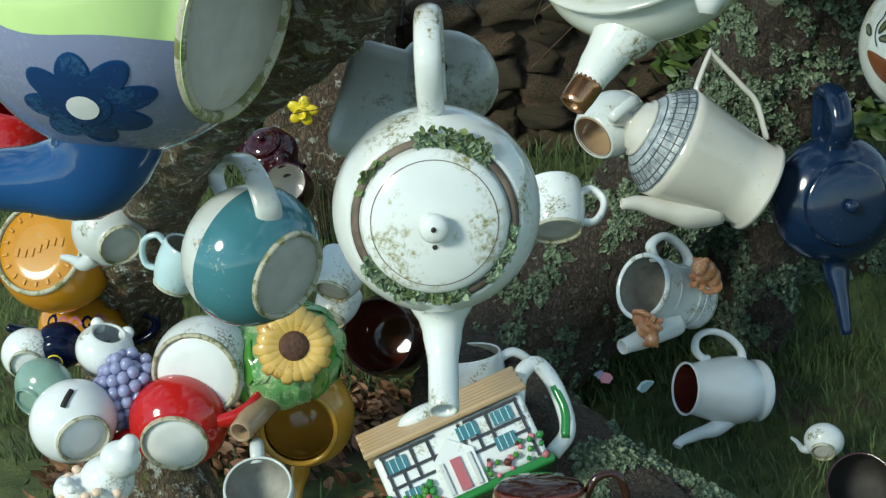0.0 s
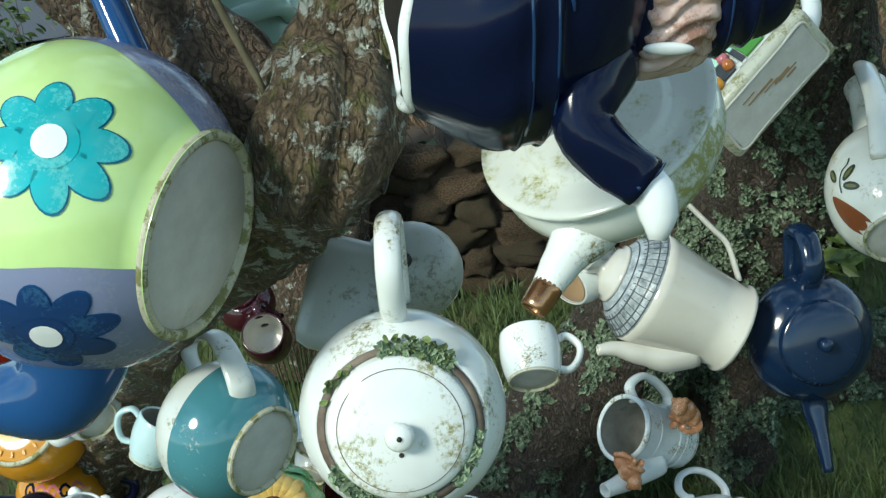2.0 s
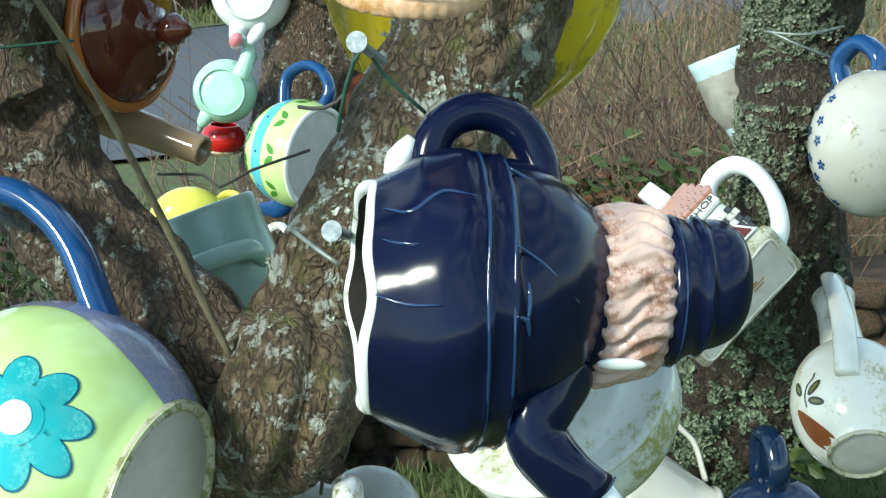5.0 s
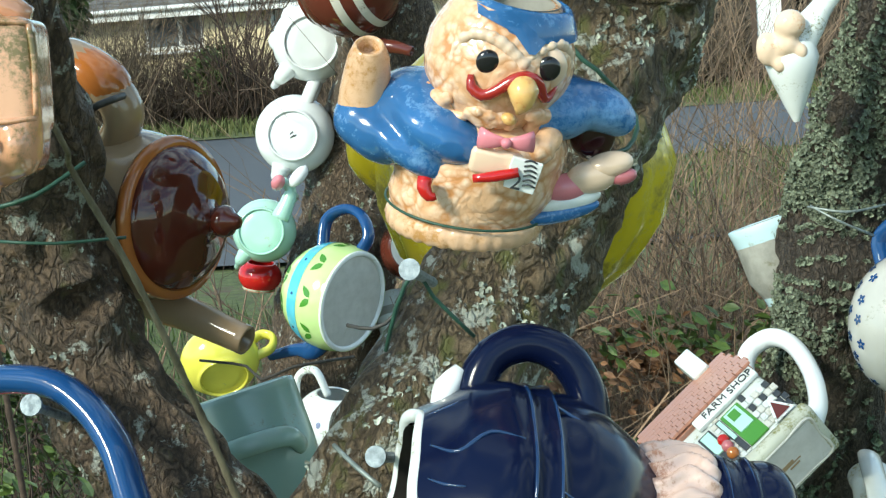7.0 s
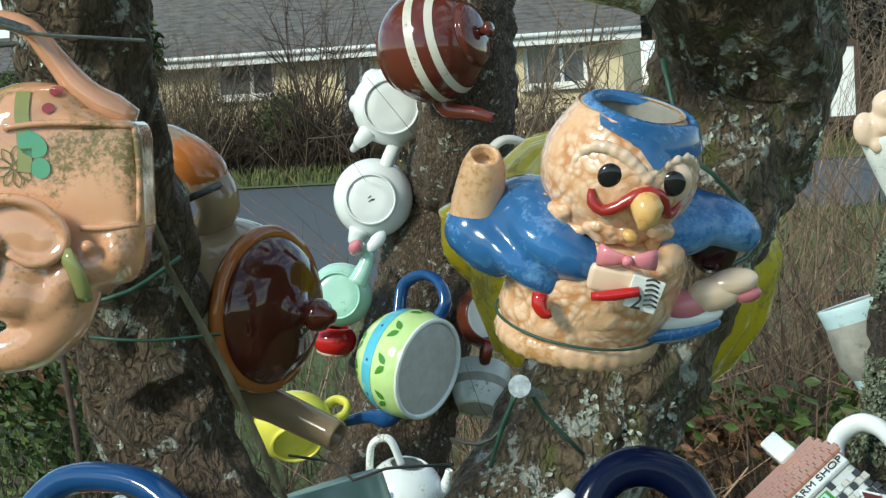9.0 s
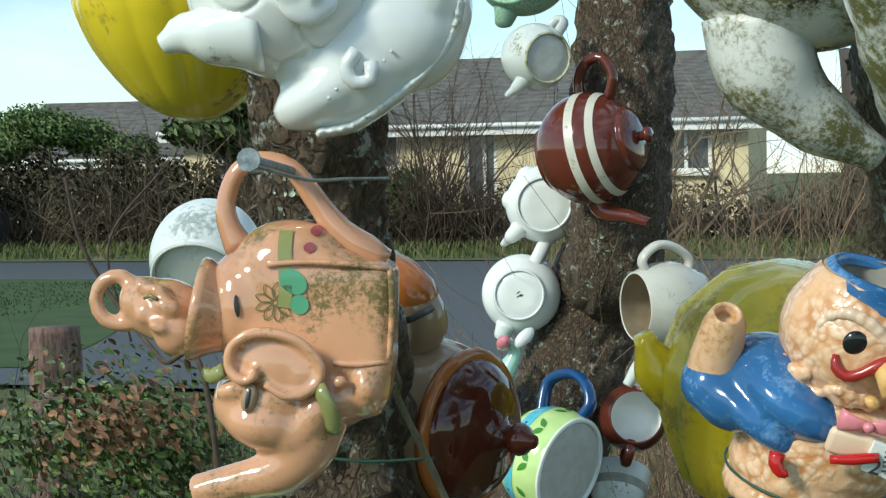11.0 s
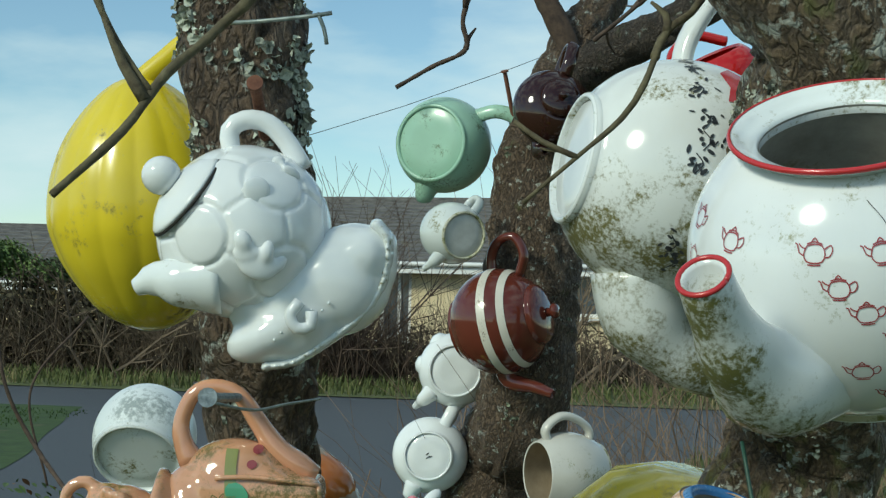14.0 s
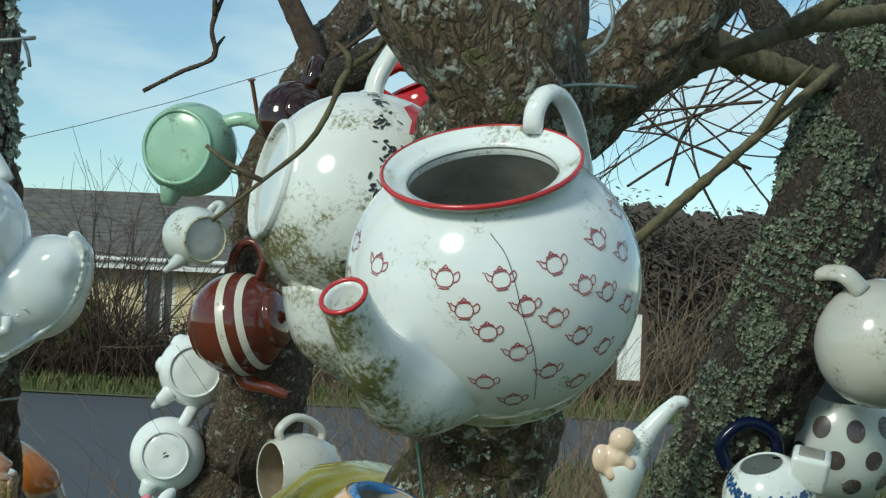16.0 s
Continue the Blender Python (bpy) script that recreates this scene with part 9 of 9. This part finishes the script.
R, H = 0.066, 0.095
mu, _ = teapot("mustard_teapot", "mustard yellow teapot without a lid", place((-0.4054, 1.6895, 0.3295), (0.0477, -0.9889, 0.1408), (-0.18, -0.467, -0.8657)), R, H, 0.04, 0.046, MUSTARD, spout=[(R * 0.75, 0, H * 0.4), (R * 1.15, 0, H * 0.45), (R * 1.5, 0, H * 0.7), (R * 2.0, 0, H * 0.8)], lip=0.004, square=0.8, inner=MUSTARD)
part("inside", lathe([(0.042, H), (0.050, H * 0.7), (0.05, H * 0.4), (0, 0.015)]), MUSTARD, mu, "mustard glazed inside")
br, _ = mug("brown_bowl", "dark brown glazed jar lying mouth outward", place((-0.3134, 1.894, 0.336), (-0.1893, -0.8829, 0.4297), (0.1946, -0.3377, -0.9209)), 0.052, 0.10, DARKBROWN, BROWN, 0.05, False, "jar", 0.15)


def cottage():
    L, D, HH = 0.215, 0.10, 0.085
    ob = thing("cottage_teapot", "timber-framed cottage teapot with a straw roof and flowers", "teapot", place((-0.2054, 1.626, 0.2814), (-0.3484, 0.5108, 0.7859), (0.9062, 0.323, 0.2728)), "teapots hung in the trees")
    part("wall", box(bmesh.new(), (0, 0, 0), (L * 0.92, D * 0.9, HH), None, 0.006), WHITE_W, ob)
    part("base", box(bmesh.new(), (0, 0, -HH / 2 - 0.004), (L * 0.97, D, 0.012), None, 0.004), GREEN, ob, "green painted base")
    for s in (-1, 1):
        for i in range(7):
            f = i / 7
            part("thatch", box(bmesh.new(), (0, s * D * (0.53 - 0.53 * f - 0.03), HH / 2 + 0.034 * f + 0.004), (L * (1.0 - 0.02 * (i % 2)), D * 0.11, 0.008), (s * -32, 0, 0), 0.002), THATCH, ob, "straw-coloured roof")
    y = -D * 0.45
    for x in (-0.088, -0.07, -0.052, -0.030, 0.012, 0.03, 0.048, 0.088):
        part("timber", box(bmesh.new(), (x, y - 0.0008, HH * 0.18 if abs(x) < 0.06 else 0.0), (0.0038, 0.003, HH * (0.5 if abs(x) < 0.06 else 0.9))), INK, ob, "", False)
    for z in (0.036, 0.012, -0.004):
        part("timber", box(bmesh.new(), (-0.055, y - 0.0009, z), (0.072, 0.0032, 0.0036)), INK, ob, "", False)
        part("timber", box(bmesh.new(), (0.055, y - 0.0009, z), (0.072, 0.0032, 0.0036)), INK, ob, "", False)
    for x, z in ((-0.074, 0.022), (0.066, 0.024), (-0.066, -0.020), (0.058, -0.006), (0.02, 0.024)):
        w = part("window", box(bmesh.new(), (x, y - 0.0016, z), (0.026, 0.004, 0.017)), TEAL, ob, "teal painted window", False)
        for i in range(3):
            part("glazing_bar", box(bmesh.new(), (x - 0.008 + i * 0.008, y - 0.0040, z), (0.0012, 0.001, 0.016)), PALEBLUE, w, "", False)
    porch = bmesh.new()
    v = [porch.verts.new(p) for p in ((-0.034, y - 0.006, -HH / 2), (0.018, y - 0.006, -HH / 2), (0.018, y - 0.006, 0.004), (-0.008, y - 0.006, 0.026), (-0.034, y - 0.006, 0.004))]
    porch.faces.new(v)
    ext = bmesh.ops.extrude_face_region(porch, geom=list(porch.faces))
    bmesh.ops.translate(porch, vec=(0, 0.008, 0), verts=[q for q in ext["geom"] if isinstance(q, bmesh.types.BMVert)])
    po = part("porch", porch, WHITE_W, ob, "white gabled porch", False)
    part("door", box(bmesh.new(), (-0.008, y - 0.008, -0.020), (0.013, 0.003, 0.040)), ROSE, po, "pink door", False)
    for x in (-0.026, 0.010):
        part("pillar", box(bmesh.new(), (x, y - 0.008, -0.020), (0.005, 0.003, 0.040)), GREYWHITE, po, "", False)
    rnd = random.Random(9)
    for i in range(60):
        x = rnd.choice((rnd.uniform(-0.10, -0.04), rnd.uniform(0.022, 0.10)))
        part("flower", ball((x, y - 0.003 - rnd.random() * 0.004, -HH / 2 + rnd.uniform(0, 0.030)), rnd.uniform(0.003, 0.006), None, None, 1), rnd.choice((GREEN, LEAFGREEN, PINK, ROSE, BROWN_RED, LEAFGREEN)), ob)
    part("handle", tube([(L * 0.42, 0, 0.03), (L * 0.52, 0, 0.065), (L * 0.64, 0, 0.070), (L * 0.68, 0, 0.03), (L * 0.64, 0, -0.02), (L * 0.5, 0, -0.04)], 0.0105, 12, 0.006, 1.3, (0, 1, 0)), WHITE_W, ob)
    part("handle_leaf", tube([(L * 0.672, -0.008, 0.035), (L * 0.665, -0.010, 0.0), (L * 0.60, -0.010, -0.03)], 0.006, 8, 0.006), GREEN, ob, "green painted handle side")
    part("dormer", ball((-0.02, -0.02, HH / 2 + 0.024), (0.035, 0.02, 0.014), None, None, 3), WHITE_W, ob)


cottage()
sc = thing("striped_cottage_teapot", "brown banded teapot with an iron-dark loop handle", "teapot", place((-0.1032, 1.475, 0.3076), (0.0637, 0.1743, 0.9826), (0.9896, 0.0665, -0.1272)), "teapots hung in the trees")
for i, (mt_, z) in enumerate(((BROWN_RED, 0.012), (TAN, 0.004), (SAGE, -0.004), (TAN, -0.012), (DARKBROWN, -0.022))):
    part("band", lathe([(0.030, z - 0.004), (0.051 + 0.002 * i, z - 0.004), (0.051 + 0.002 * i, z + 0.0038), (0.03, z + 0.004)], 40, (1.0, 0.7)), mt_, sc)
part("lid", lathe([(0.050, 0.016), (0.044, 0.022), (0.02, 0.026), (0, 0.027)], 40, (1, 0.7)), DARKBROWN, sc)
part("handle", tube([(0.048, 0, -0.01), (0.064, 0, 0.022), (0.088, 0, 0.026), (0.098, 0, 0.0), (0.095, 0, -0.03)], 0.005, 10, 0.005), DARKBROWN, sc)
ck, _ = mug("rose_cup", "white cup with dark red flowers behind the cottage teapot", place((-0.2029, 1.807, 0.3029), (0.0077, 0.1547, 0.9879), (-0.9369, -0.0825, 0.3397)), 0.048, 0.07, WHITE_W, INSIDE, 0.035, True, "cup", 0.15)
fg = thing("ruffled_ornament", "pale ruffled ornament at the foot of the trunk", "ornament", place((-0.5926, 1.468, 0.3811), (0.3248, 0.0731, 0.943), (0.9896, 0.0665, -0.1272)))
bm = bmesh.new()
for c, r in (((0, 0, 0.0), (0.032, 0.028, 0.03)), ((0.012, -0.01, 0.035), (0.024, 0.022, 0.022)), ((0.02, -0.012, 0.055), (0.012, 0.012, 0.014)), ((-0.03, 0, -0.02), (0.03, 0.025, 0.02))):
    ball(c, r, bm, None, 3)
blend(part("body", bm, WHITE_W, fg), 0.003, 3)
for i in range(26):
    a = i * 2.4
    part("frill", ball((-0.012 + 0.034 * math.cos(a), -0.01 + 0.026 * math.sin(a), -0.01 + 0.012 * math.sin(i * 1.7)), (0.007, 0.007, 0.006), None, None, 1), OWL_PALE if i % 2 else WHITE_W, fg)
mug("handled_white_pot", "weathered white pot with a round handle on top", place((-0.4287, 1.498, 0.3259), (0.1432, -0.517, 0.8439), (0.016, -0.4539, -0.8909)), 0.040, 0.05, GREYWHITE, INSIDE, 0.03, True, "pot", 0.1, None, None, 1.7)
teapot("fallen_teapot", "small white and red teapot lying in the grass", Matrix.Translation((0.2960, 2.030, 0.036)) @ pose(0, 0, 0, 70, 20, 160), 0.030, 0.045, 0.018, 0.016, WHITE_W, spout=spout_path(0.03, 0.045), cat="teapot")
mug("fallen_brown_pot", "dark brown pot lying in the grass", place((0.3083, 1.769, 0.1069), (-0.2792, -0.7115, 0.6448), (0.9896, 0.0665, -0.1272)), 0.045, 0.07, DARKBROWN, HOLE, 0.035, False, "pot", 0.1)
rnd = random.Random(12)
for px, mt_, r, tn in (((-0.0208, 1.982, 0.1988), PINK, 0.013, 20), ((-0.0304, 1.983, 0.2031), LILAC, 0.010, 70), ((0.0352, 2.071, 0.133), PALEBLUE, 0.017, 130)):
    bm = bmesh.new()
    ring = [Vector((math.cos(a) * r * rnd.uniform(0.6, 1.1), 0, math.sin(a) * r * rnd.uniform(0.5, 1.0))) for a in (0.1, 1.2, 2.3, 3.4, 4.3, 5.3)]
    lo, hi = [bm.verts.new(v + Vector((0, 0.002, 0))) for v in ring], [bm.verts.new(v * 0.95 - Vector((0, 0.003 * (1 + v.x / r * 0.5), 0))) for v in ring]
    bm.faces.new(hi)
    bm.faces.new(list(reversed(lo)))
    for q in range(6):
        bm.faces.new((lo[q], lo[(q + 1) % 6], hi[(q + 1) % 6], hi[q]))
    bmesh.ops.recalc_face_normals(bm, faces=bm.faces)
    solid("china_shard", bm, mt_, "broken glazed china shard by the trunk", "shard", "", Matrix.Translation(px) @ pose(0, 0, 0, -35, tn, 0), False)
R, H = 0.05, 0.07
ma, _ = teapot("maroon_teapot", "dark maroon teapot low behind the trunk", place((-0.5532, 2.4, 0.4604), (-0.0664, -0.5886, 0.8057), (0.8706, -0.2729, -0.4093)), R, H, 0.03, 0.03, MAROON, spout=spout_path(R, H, 0.5, 1.4), handle=handle_path(R, H), lid=(0.03, 0.012, H, MAROON, 0.008))
mug("maroon_mug", "maroon mug with a cream inside", place((-0.516, 2.334, 0.4187), (0.0281, -0.803, 0.5953), (0.1946, -0.3377, -0.9209)), 0.036, 0.07, MAROON, CREAM, 0.035, True, "mug", 0.15)
for px, r, lb in (((-0.358, 1.829, 0.4602), 0.034, "small white sprigged pot behind the sunflower"), ((-0.3745, 1.859, 0.4051), 0.030, "small white cup behind the sunflower")):
    mug("white_pot", lb, place(px, (0.3207, 0.7887, 0.5245), (0.9918, -0.1163, -0.0537)), r, r * 1.6, WHITE_W, INSIDE, r * 0.7, True, "pot", 0.1)
# daffodil
df = thing("daffodil", "yellow daffodil with green blades in the grass", "flower", Matrix.Translation((-0.515, 2.584, 0.3677)))
rnd = random.Random(3)
for i in range(16):
    x = rnd.uniform(-0.04, 0.04)
    part("blade", tube([(x, 0, -0.22), (x * 1.4, 0, -0.08), (x * 2.2 + rnd.uniform(-0.02, 0.02), 0, rnd.uniform(-0.02, 0.08))], [0.004, 0.004, 0.001], 6, 0.03, 0.3), GRASS, df, "green leaf blade")
for i in range(5):
    a = i * 1.257
    part("petal", ball((-0.005 + 0.014 * math.cos(a), -0.01, 0.115 + 0.014 * math.sin(a)), (0.016, 0.004, 0.011), None, (0, -math.degrees(a), 0), 2), YELLOW, df, "yellow petal")
part("trumpet", tube([(-0.005, 0.0, 0.115), (-0.008, -0.02, 0.113)], [0.008, 0.012], 12, 0.01, 1, None, None, True, True), YELLOW, df)

# ---- nails, wires, twigs ----
nail((-0.0643, 0.7657, 1.189), (-0.1802, -0.9378, 0.2967), 0.05, 0.0028, 2.0)
nail((-0.0404, 0.7739, 1.282), (-0.1314, -0.9464, 0.2949), 0.05, 0.0028, 2.0)
nail((-0.2516, 0.6594, 1.47), (0.0917, -0.9943, 0.054), 0.12, 0.0026, 2.0)
nail((-0.2549, 0.7456, 1.648), (0.1512, -0.9342, 0.3232), 0.08, 0.0035, 1.4, RUST, "rusty square nail holding a handle")
nail((-0.2943, 2.604, 1.959), (-0.1639, -0.3805, 0.9101), 0.10, 0.004, 1.8, RUST, "rusty nail in the trunk top")
nail((-0.2821, 0.8799, 1.2), (-0.0112, -0.9299, 0.3675), 0.06, 0.0030, 2.2)
wire([(-0.2491, 0.6629, 1.467), (-0.2396, 0.7054, 1.461), (-0.2359, 0.7669, 1.461), (-0.2295, 0.8289, 1.461)], 0.0009, WIRE)
wire([(-0.3245, 0.8696, 1.466), (-0.2866, 0.8641, 1.466), (-0.2608, 0.9182, 1.47)], 0.0016, WIRE_DARK)
wire([(-0.2959, 0.8882, 1.317), (-0.2698, 0.892, 1.323), (-0.2443, 0.912, 1.339)], 0.0014, WIRE_GREEN, "green garden wire round the limb")
wire([(-0.2936, 0.8865, 1.298), (-0.2616, 0.8901, 1.294), (-0.2251, 0.9146, 1.292)], 0.0010, WIRE_GREEN, "green garden wire round the limb")
wire([(-0.2676, 0.9877, 1.365), (-0.2499, 0.9703, 1.371), (-0.2427, 1.002, 1.375)], 0.0024, WIRE_DARK, "dark wire round the brown handle")
wire([(0.0386, 0.9232, 1.436), (0.0479, 0.8987, 1.387), (0.0626, 0.8983, 1.371), (0.084, 0.9175, 1.342), (0.076, 0.8747, 1.327), (0.0581, 0.8525, 1.325)], 0.0014, WIRE_GREEN, "green garden wire round the limb")
wire([(-0.2206, 1.045, 1.187), (-0.1825, 1.017, 1.187), (-0.1683, 0.9967, 1.181), (-0.1439, 0.9799, 1.192), (-0.0919, 0.9055, 1.212)], 0.0010, WIRE_DARK, "dark wire between the limbs")
wire([(-0.0802, 0.8112, 1.249), (-0.0654, 0.8018, 1.248), (-0.0528, 0.8039, 1.255), (-0.0452, 0.798, 1.276)], 0.0011, WIRE_DARK, "dark wire tied to a nail")
wire([(-0.0605, 0.8097, 1.234), (-0.0518, 0.7995, 1.259), (-0.0401, 0.7935, 1.278), (-0.0327, 0.8064, 1.262), (-0.0133, 0.8135, 1.238)], 0.0012, WIRE_GREEN, "green garden wire tied to a nail")
wire([(-0.0942, 0.8185, 1.182), (-0.0798, 0.7977, 1.175), (-0.0666, 0.787, 1.167)], 0.0014, WIRE, "bent grey wire against the bark")
wire([(0.3467, 1.922, 1.156), (0.3801, 1.9, 1.136), (0.4351, 1.939, 1.107)], 0.0016, WIRE, "pale wire round the lichen trunk")
wire([(0.3431, 1.922, 1.155), (0.3883, 1.903, 1.148), (0.4462, 1.948, 1.148)], 0.0016, WIRE, "pale wire round the lichen trunk")
wire([(0.0466, 0.7905, 1.665), (0.0742, 0.7405, 1.654), (0.1049, 0.7392, 1.671), (0.1313, 0.7584, 1.679), (0.1695, 0.7877, 1.684)], 0.0014, WIRE, "grey wire tied through the handle")
wire([(0.0869, 0.8063, 1.738), (0.103, 0.7867, 1.723), (0.1141, 0.7775, 1.704), (0.1122, 0.7684, 1.685)], 0.0014, WIRE, "grey wire hanging from the fork")
wire([(0.1166, 0.7782, 1.689), (0.1479, 0.7867, 1.711), (0.1548, 0.8053, 1.737), (0.1482, 0.8045, 1.756)], 0.0014, WIRE, "grey wire hanging from the fork")
wire([(-0.2776, 0.7497, 1.685), (-0.2508, 0.7304, 1.682), (-0.2205, 0.7309, 1.685), (-0.207, 0.7312, 1.687)], 0.0013, WIRE, "grey wire knotted round the limb")
wire([(-0.2154, 0.731, 1.687), (-0.2114, 0.7314, 1.678), (-0.2097, 0.7318, 1.669)], 0.0012, WIRE, "grey wire end hanging from the limb")
wire([(-0.1114, 0.8909, 0.9991), (-0.1059, 0.9119, 1.026), (-0.0927, 0.8818, 1.024), (-0.0896, 0.895, 1.034)], 0.0011, WIRE_DARK, "dark wire holding the white teapot")
for a, b, c in (((-1.251, 3.07, 1.491), (-1.331, 2.962, 1.333), (-1.293, 2.977, 1.129)),):
    wire([a, b, c], 0.003, TWIG_DARK, "thin red-brown shoot by the road")


def branch(name, pts, r0, r1, mat, label, side=0, seed=1, kink=0.15):
    """A twig with buds and a few side shoots."""
    rnd = random.Random(seed)
    ob = thing(name, label, "twig", Matrix())
    pts = [Vector(p) for p in pts]
    n = len(spline(pts, 0.02))
    part("shoot", tube(pts, [r0, (r0 + r1) / 2, r1], 10, 0.008, 1, None, None, True, False, lambda a, c: 1 + 0.25 * noise.noise(c * 120)), mat, ob)
    line = [p for p, f in spline(pts, 0.02)]
    for i in range(side):
        j = rnd.randrange(1, max(2, len(line) - 1))
        d = (line[j] - line[j - 1]).normalized()
        d = (d + Vector((rnd.gauss(0, 0.7), rnd.gauss(0, 0.5), rnd.gauss(0.1, 0.7)))).normalized()
        ln = rnd.uniform(0.03, 0.12) * (r0 / 0.004)
        p1 = line[j] + d * ln * 0.5 + Vector((rnd.gauss(0, kink), 0, rnd.gauss(0, kink))) * ln * 0.4
        p2 = p1 + (d + Vector((rnd.gauss(0, 0.4), 0, rnd.gauss(0, 0.4)))).normalized() * ln * 0.5
        part("side_shoot", tube([line[j], p1, p2], [r1 * 1.1, r1 * 0.8, r1 * 0.4], 7, 0.012), mat, ob)
    return ob


branch("twig", [(-0.3188, 0.606, 1.571), (-0.292, 0.6294, 1.606), (-0.2768, 0.6509, 1.639), (-0.2574, 0.6734, 1.666), (-0.2369, 0.6954, 1.706), (-0.271, 0.8168, 1.822)], 0.0022, 0.0034, TWIG, "lichen-flecked twig crossing in front of the pots", 2, 1)
branch("twig", [(-0.2819, 0.6424, 1.628), (-0.2966, 0.6473, 1.645), (-0.3123, 0.6486, 1.671), (-0.3252, 0.65, 1.706)], 0.0018, 0.0022, TWIG, "side twig against the sky", 0, 2)
branch("twig", [(-0.0979, 0.7627, 1.582), (-0.0671, 0.7557, 1.608), (-0.0418, 0.7582, 1.631), (-0.0293, 0.7591, 1.651), (-0.017, 0.7695, 1.683), (0.0027, 0.7915, 1.706), (0.0273, 0.9024, 1.79)], 0.0012, 0.0027, TWIG, "grey twig across the marked teapot", 2, 3)
branch("twig", [(-0.0664, 0.7558, 1.608), (-0.0868, 0.7576, 1.617), (-0.1036, 0.7598, 1.629)], 0.0018, 0.0014, TWIG, "thin grey side twig", 1, 4)
branch("twig", [(-0.4893, 2.572, 1.925), (-0.4247, 2.582, 1.965), (-0.365, 2.59, 1.999), (-0.3708, 2.587, 2.057), (-0.3392, 2.608, 2.154), (-0.2825, 2.644, 2.251)], 0.0038, 0.0052, TWIG_DARK, "thin dark twig hanging against the sky", 2, 5)
branch("twig", [(-0.2446, 0.8215, 1.3989), (-0.2226, 0.8166, 1.3509), (-0.2296, 0.8371, 1.343), (-0.207, 0.8438, 1.29), (-0.1898, 0.8502, 1.241), (-0.18, 0.8758, 1.188), (-0.1528, 0.8865, 1.092)], 0.0015, 0.0024, STICK, "straight green-grey stick leaning across the limb", 0, 6)
branch("twig", [(-1.177, 2.438, 1.473), (-1.154, 2.44, 1.365), (-1.102, 2.448, 1.267), (-0.9842, 2.369, 1.17), (-0.868, 2.289, 1.082), (-0.832, 2.345, 0.0)], 0.003, 0.0055, TWIG_DARK, "thin red-brown sucker shoot", 0, 7)
branch("branch", [(0.1506, 0.8893, 1.66), (0.2087, 0.9061, 1.707), (0.2612, 0.9238, 1.738), (0.3269, 0.9515, 1.766), (0.4113, 0.999, 1.791)], 0.0055, 0.0075, TWIG, "mossy grey-green branch running to the side", 3, 8)
branch("branch", [(0.2742, 1.51, 1.625), (0.3601, 1.505, 1.706), (0.4459, 1.499, 1.787), (0.5004, 1.516, 1.838)], 0.0065, 0.0055, TWIG, "straight bare stick between the trees", 1, 9)
branch("branch", [(0.3685, 1.695, 1.905), (0.4524, 1.745, 1.882), (0.5544, 1.794, 1.873)], 0.022, 0.018, TWIG, "grey branch from the lichen trunk", 0, 10)


def spray(at, way, length, r, seed):
    """A bare forking spray of fine twigs."""
    rnd = random.Random(seed)
    ob = thing("twig", "fine dark forking twigs against the sky", "twig", Matrix())

    def grow(p, d, ln, r, depth):
        pts = [p]
        for _ in range(5):
            d = (d + Vector((rnd.gauss(0, 0.15), rnd.gauss(0, 0.10), rnd.gauss(0.01, 0.15)))).normalized()
            pts.append(pts[-1] + d * ln / 5)
        part("shoot", tube(pts, [r, r * 0.8, r * 0.4], 6, 0.014, 1, None, None, True, False, lambda a, c: 1 + 0.3 * noise.noise(c * 90)), TWIG_DARK, ob)
        if depth:
            for k in (1, 2, 3, 4, 5):
                if rnd.random() < 0.62:
                    side = (d + Vector((rnd.gauss(0, 0.65), rnd.gauss(0, 0.3), rnd.gauss(0, 0.65)))).normalized()
                    grow(pts[k], side, ln * rnd.uniform(0.35, 0.65), r * 0.62, depth - 1)
    grow(Vector(at), Vector(way).normalized(), length * 1.15, r * 0.72, 3)


spray((0.423, 2.202, 1.76), (0.3622, -0.0515, 0.9307), 0.34, 0.0040, 501)
spray((0.5353, 2.099, 1.782), (-0.8721, -0.0109, 0.4891), 0.30, 0.0036, 502)
spray((0.5477, 2.094, 1.886), (-0.9874, 0.0228, -0.1566), 0.30, 0.0036, 503)
spray((0.5687, 2.088, 1.991), (-0.7203, 0.0452, -0.6922), 0.32, 0.0036, 504)
spray((0.4373, 2.089, 2.02), (0.361, 0.0405, -0.9317), 0.30, 0.0034, 505)
spray((0.3736, 2.198, 1.848), (0.9325, -0.032, 0.3599), 0.30, 0.0034, 506)
spray((0.5364, 2.303, 1.708), (-0.5266, -0.0339, 0.8494), 0.42, 0.0032, 511)
spray((0.3734, 2.303, 1.766), (0.7274, -0.0449, 0.6848), 0.42, 0.0030, 512)
spray((0.6179, 2.288, 1.976), (-0.9136, 0.0339, -0.4052), 0.44, 0.0030, 513)
spray((0.4021, 2.293, 1.956), (0.7893, 0.0183, -0.6138), 0.42, 0.0032, 514)
branch("twig", [(-0.1236, 2.328, 1.965), (-0.0796, 2.334, 2.002), (-0.0179, 2.342, 2.058)], 0.004, 0.003, TWIG_DARK, "fine dark twigs against the sky", 6, 300)
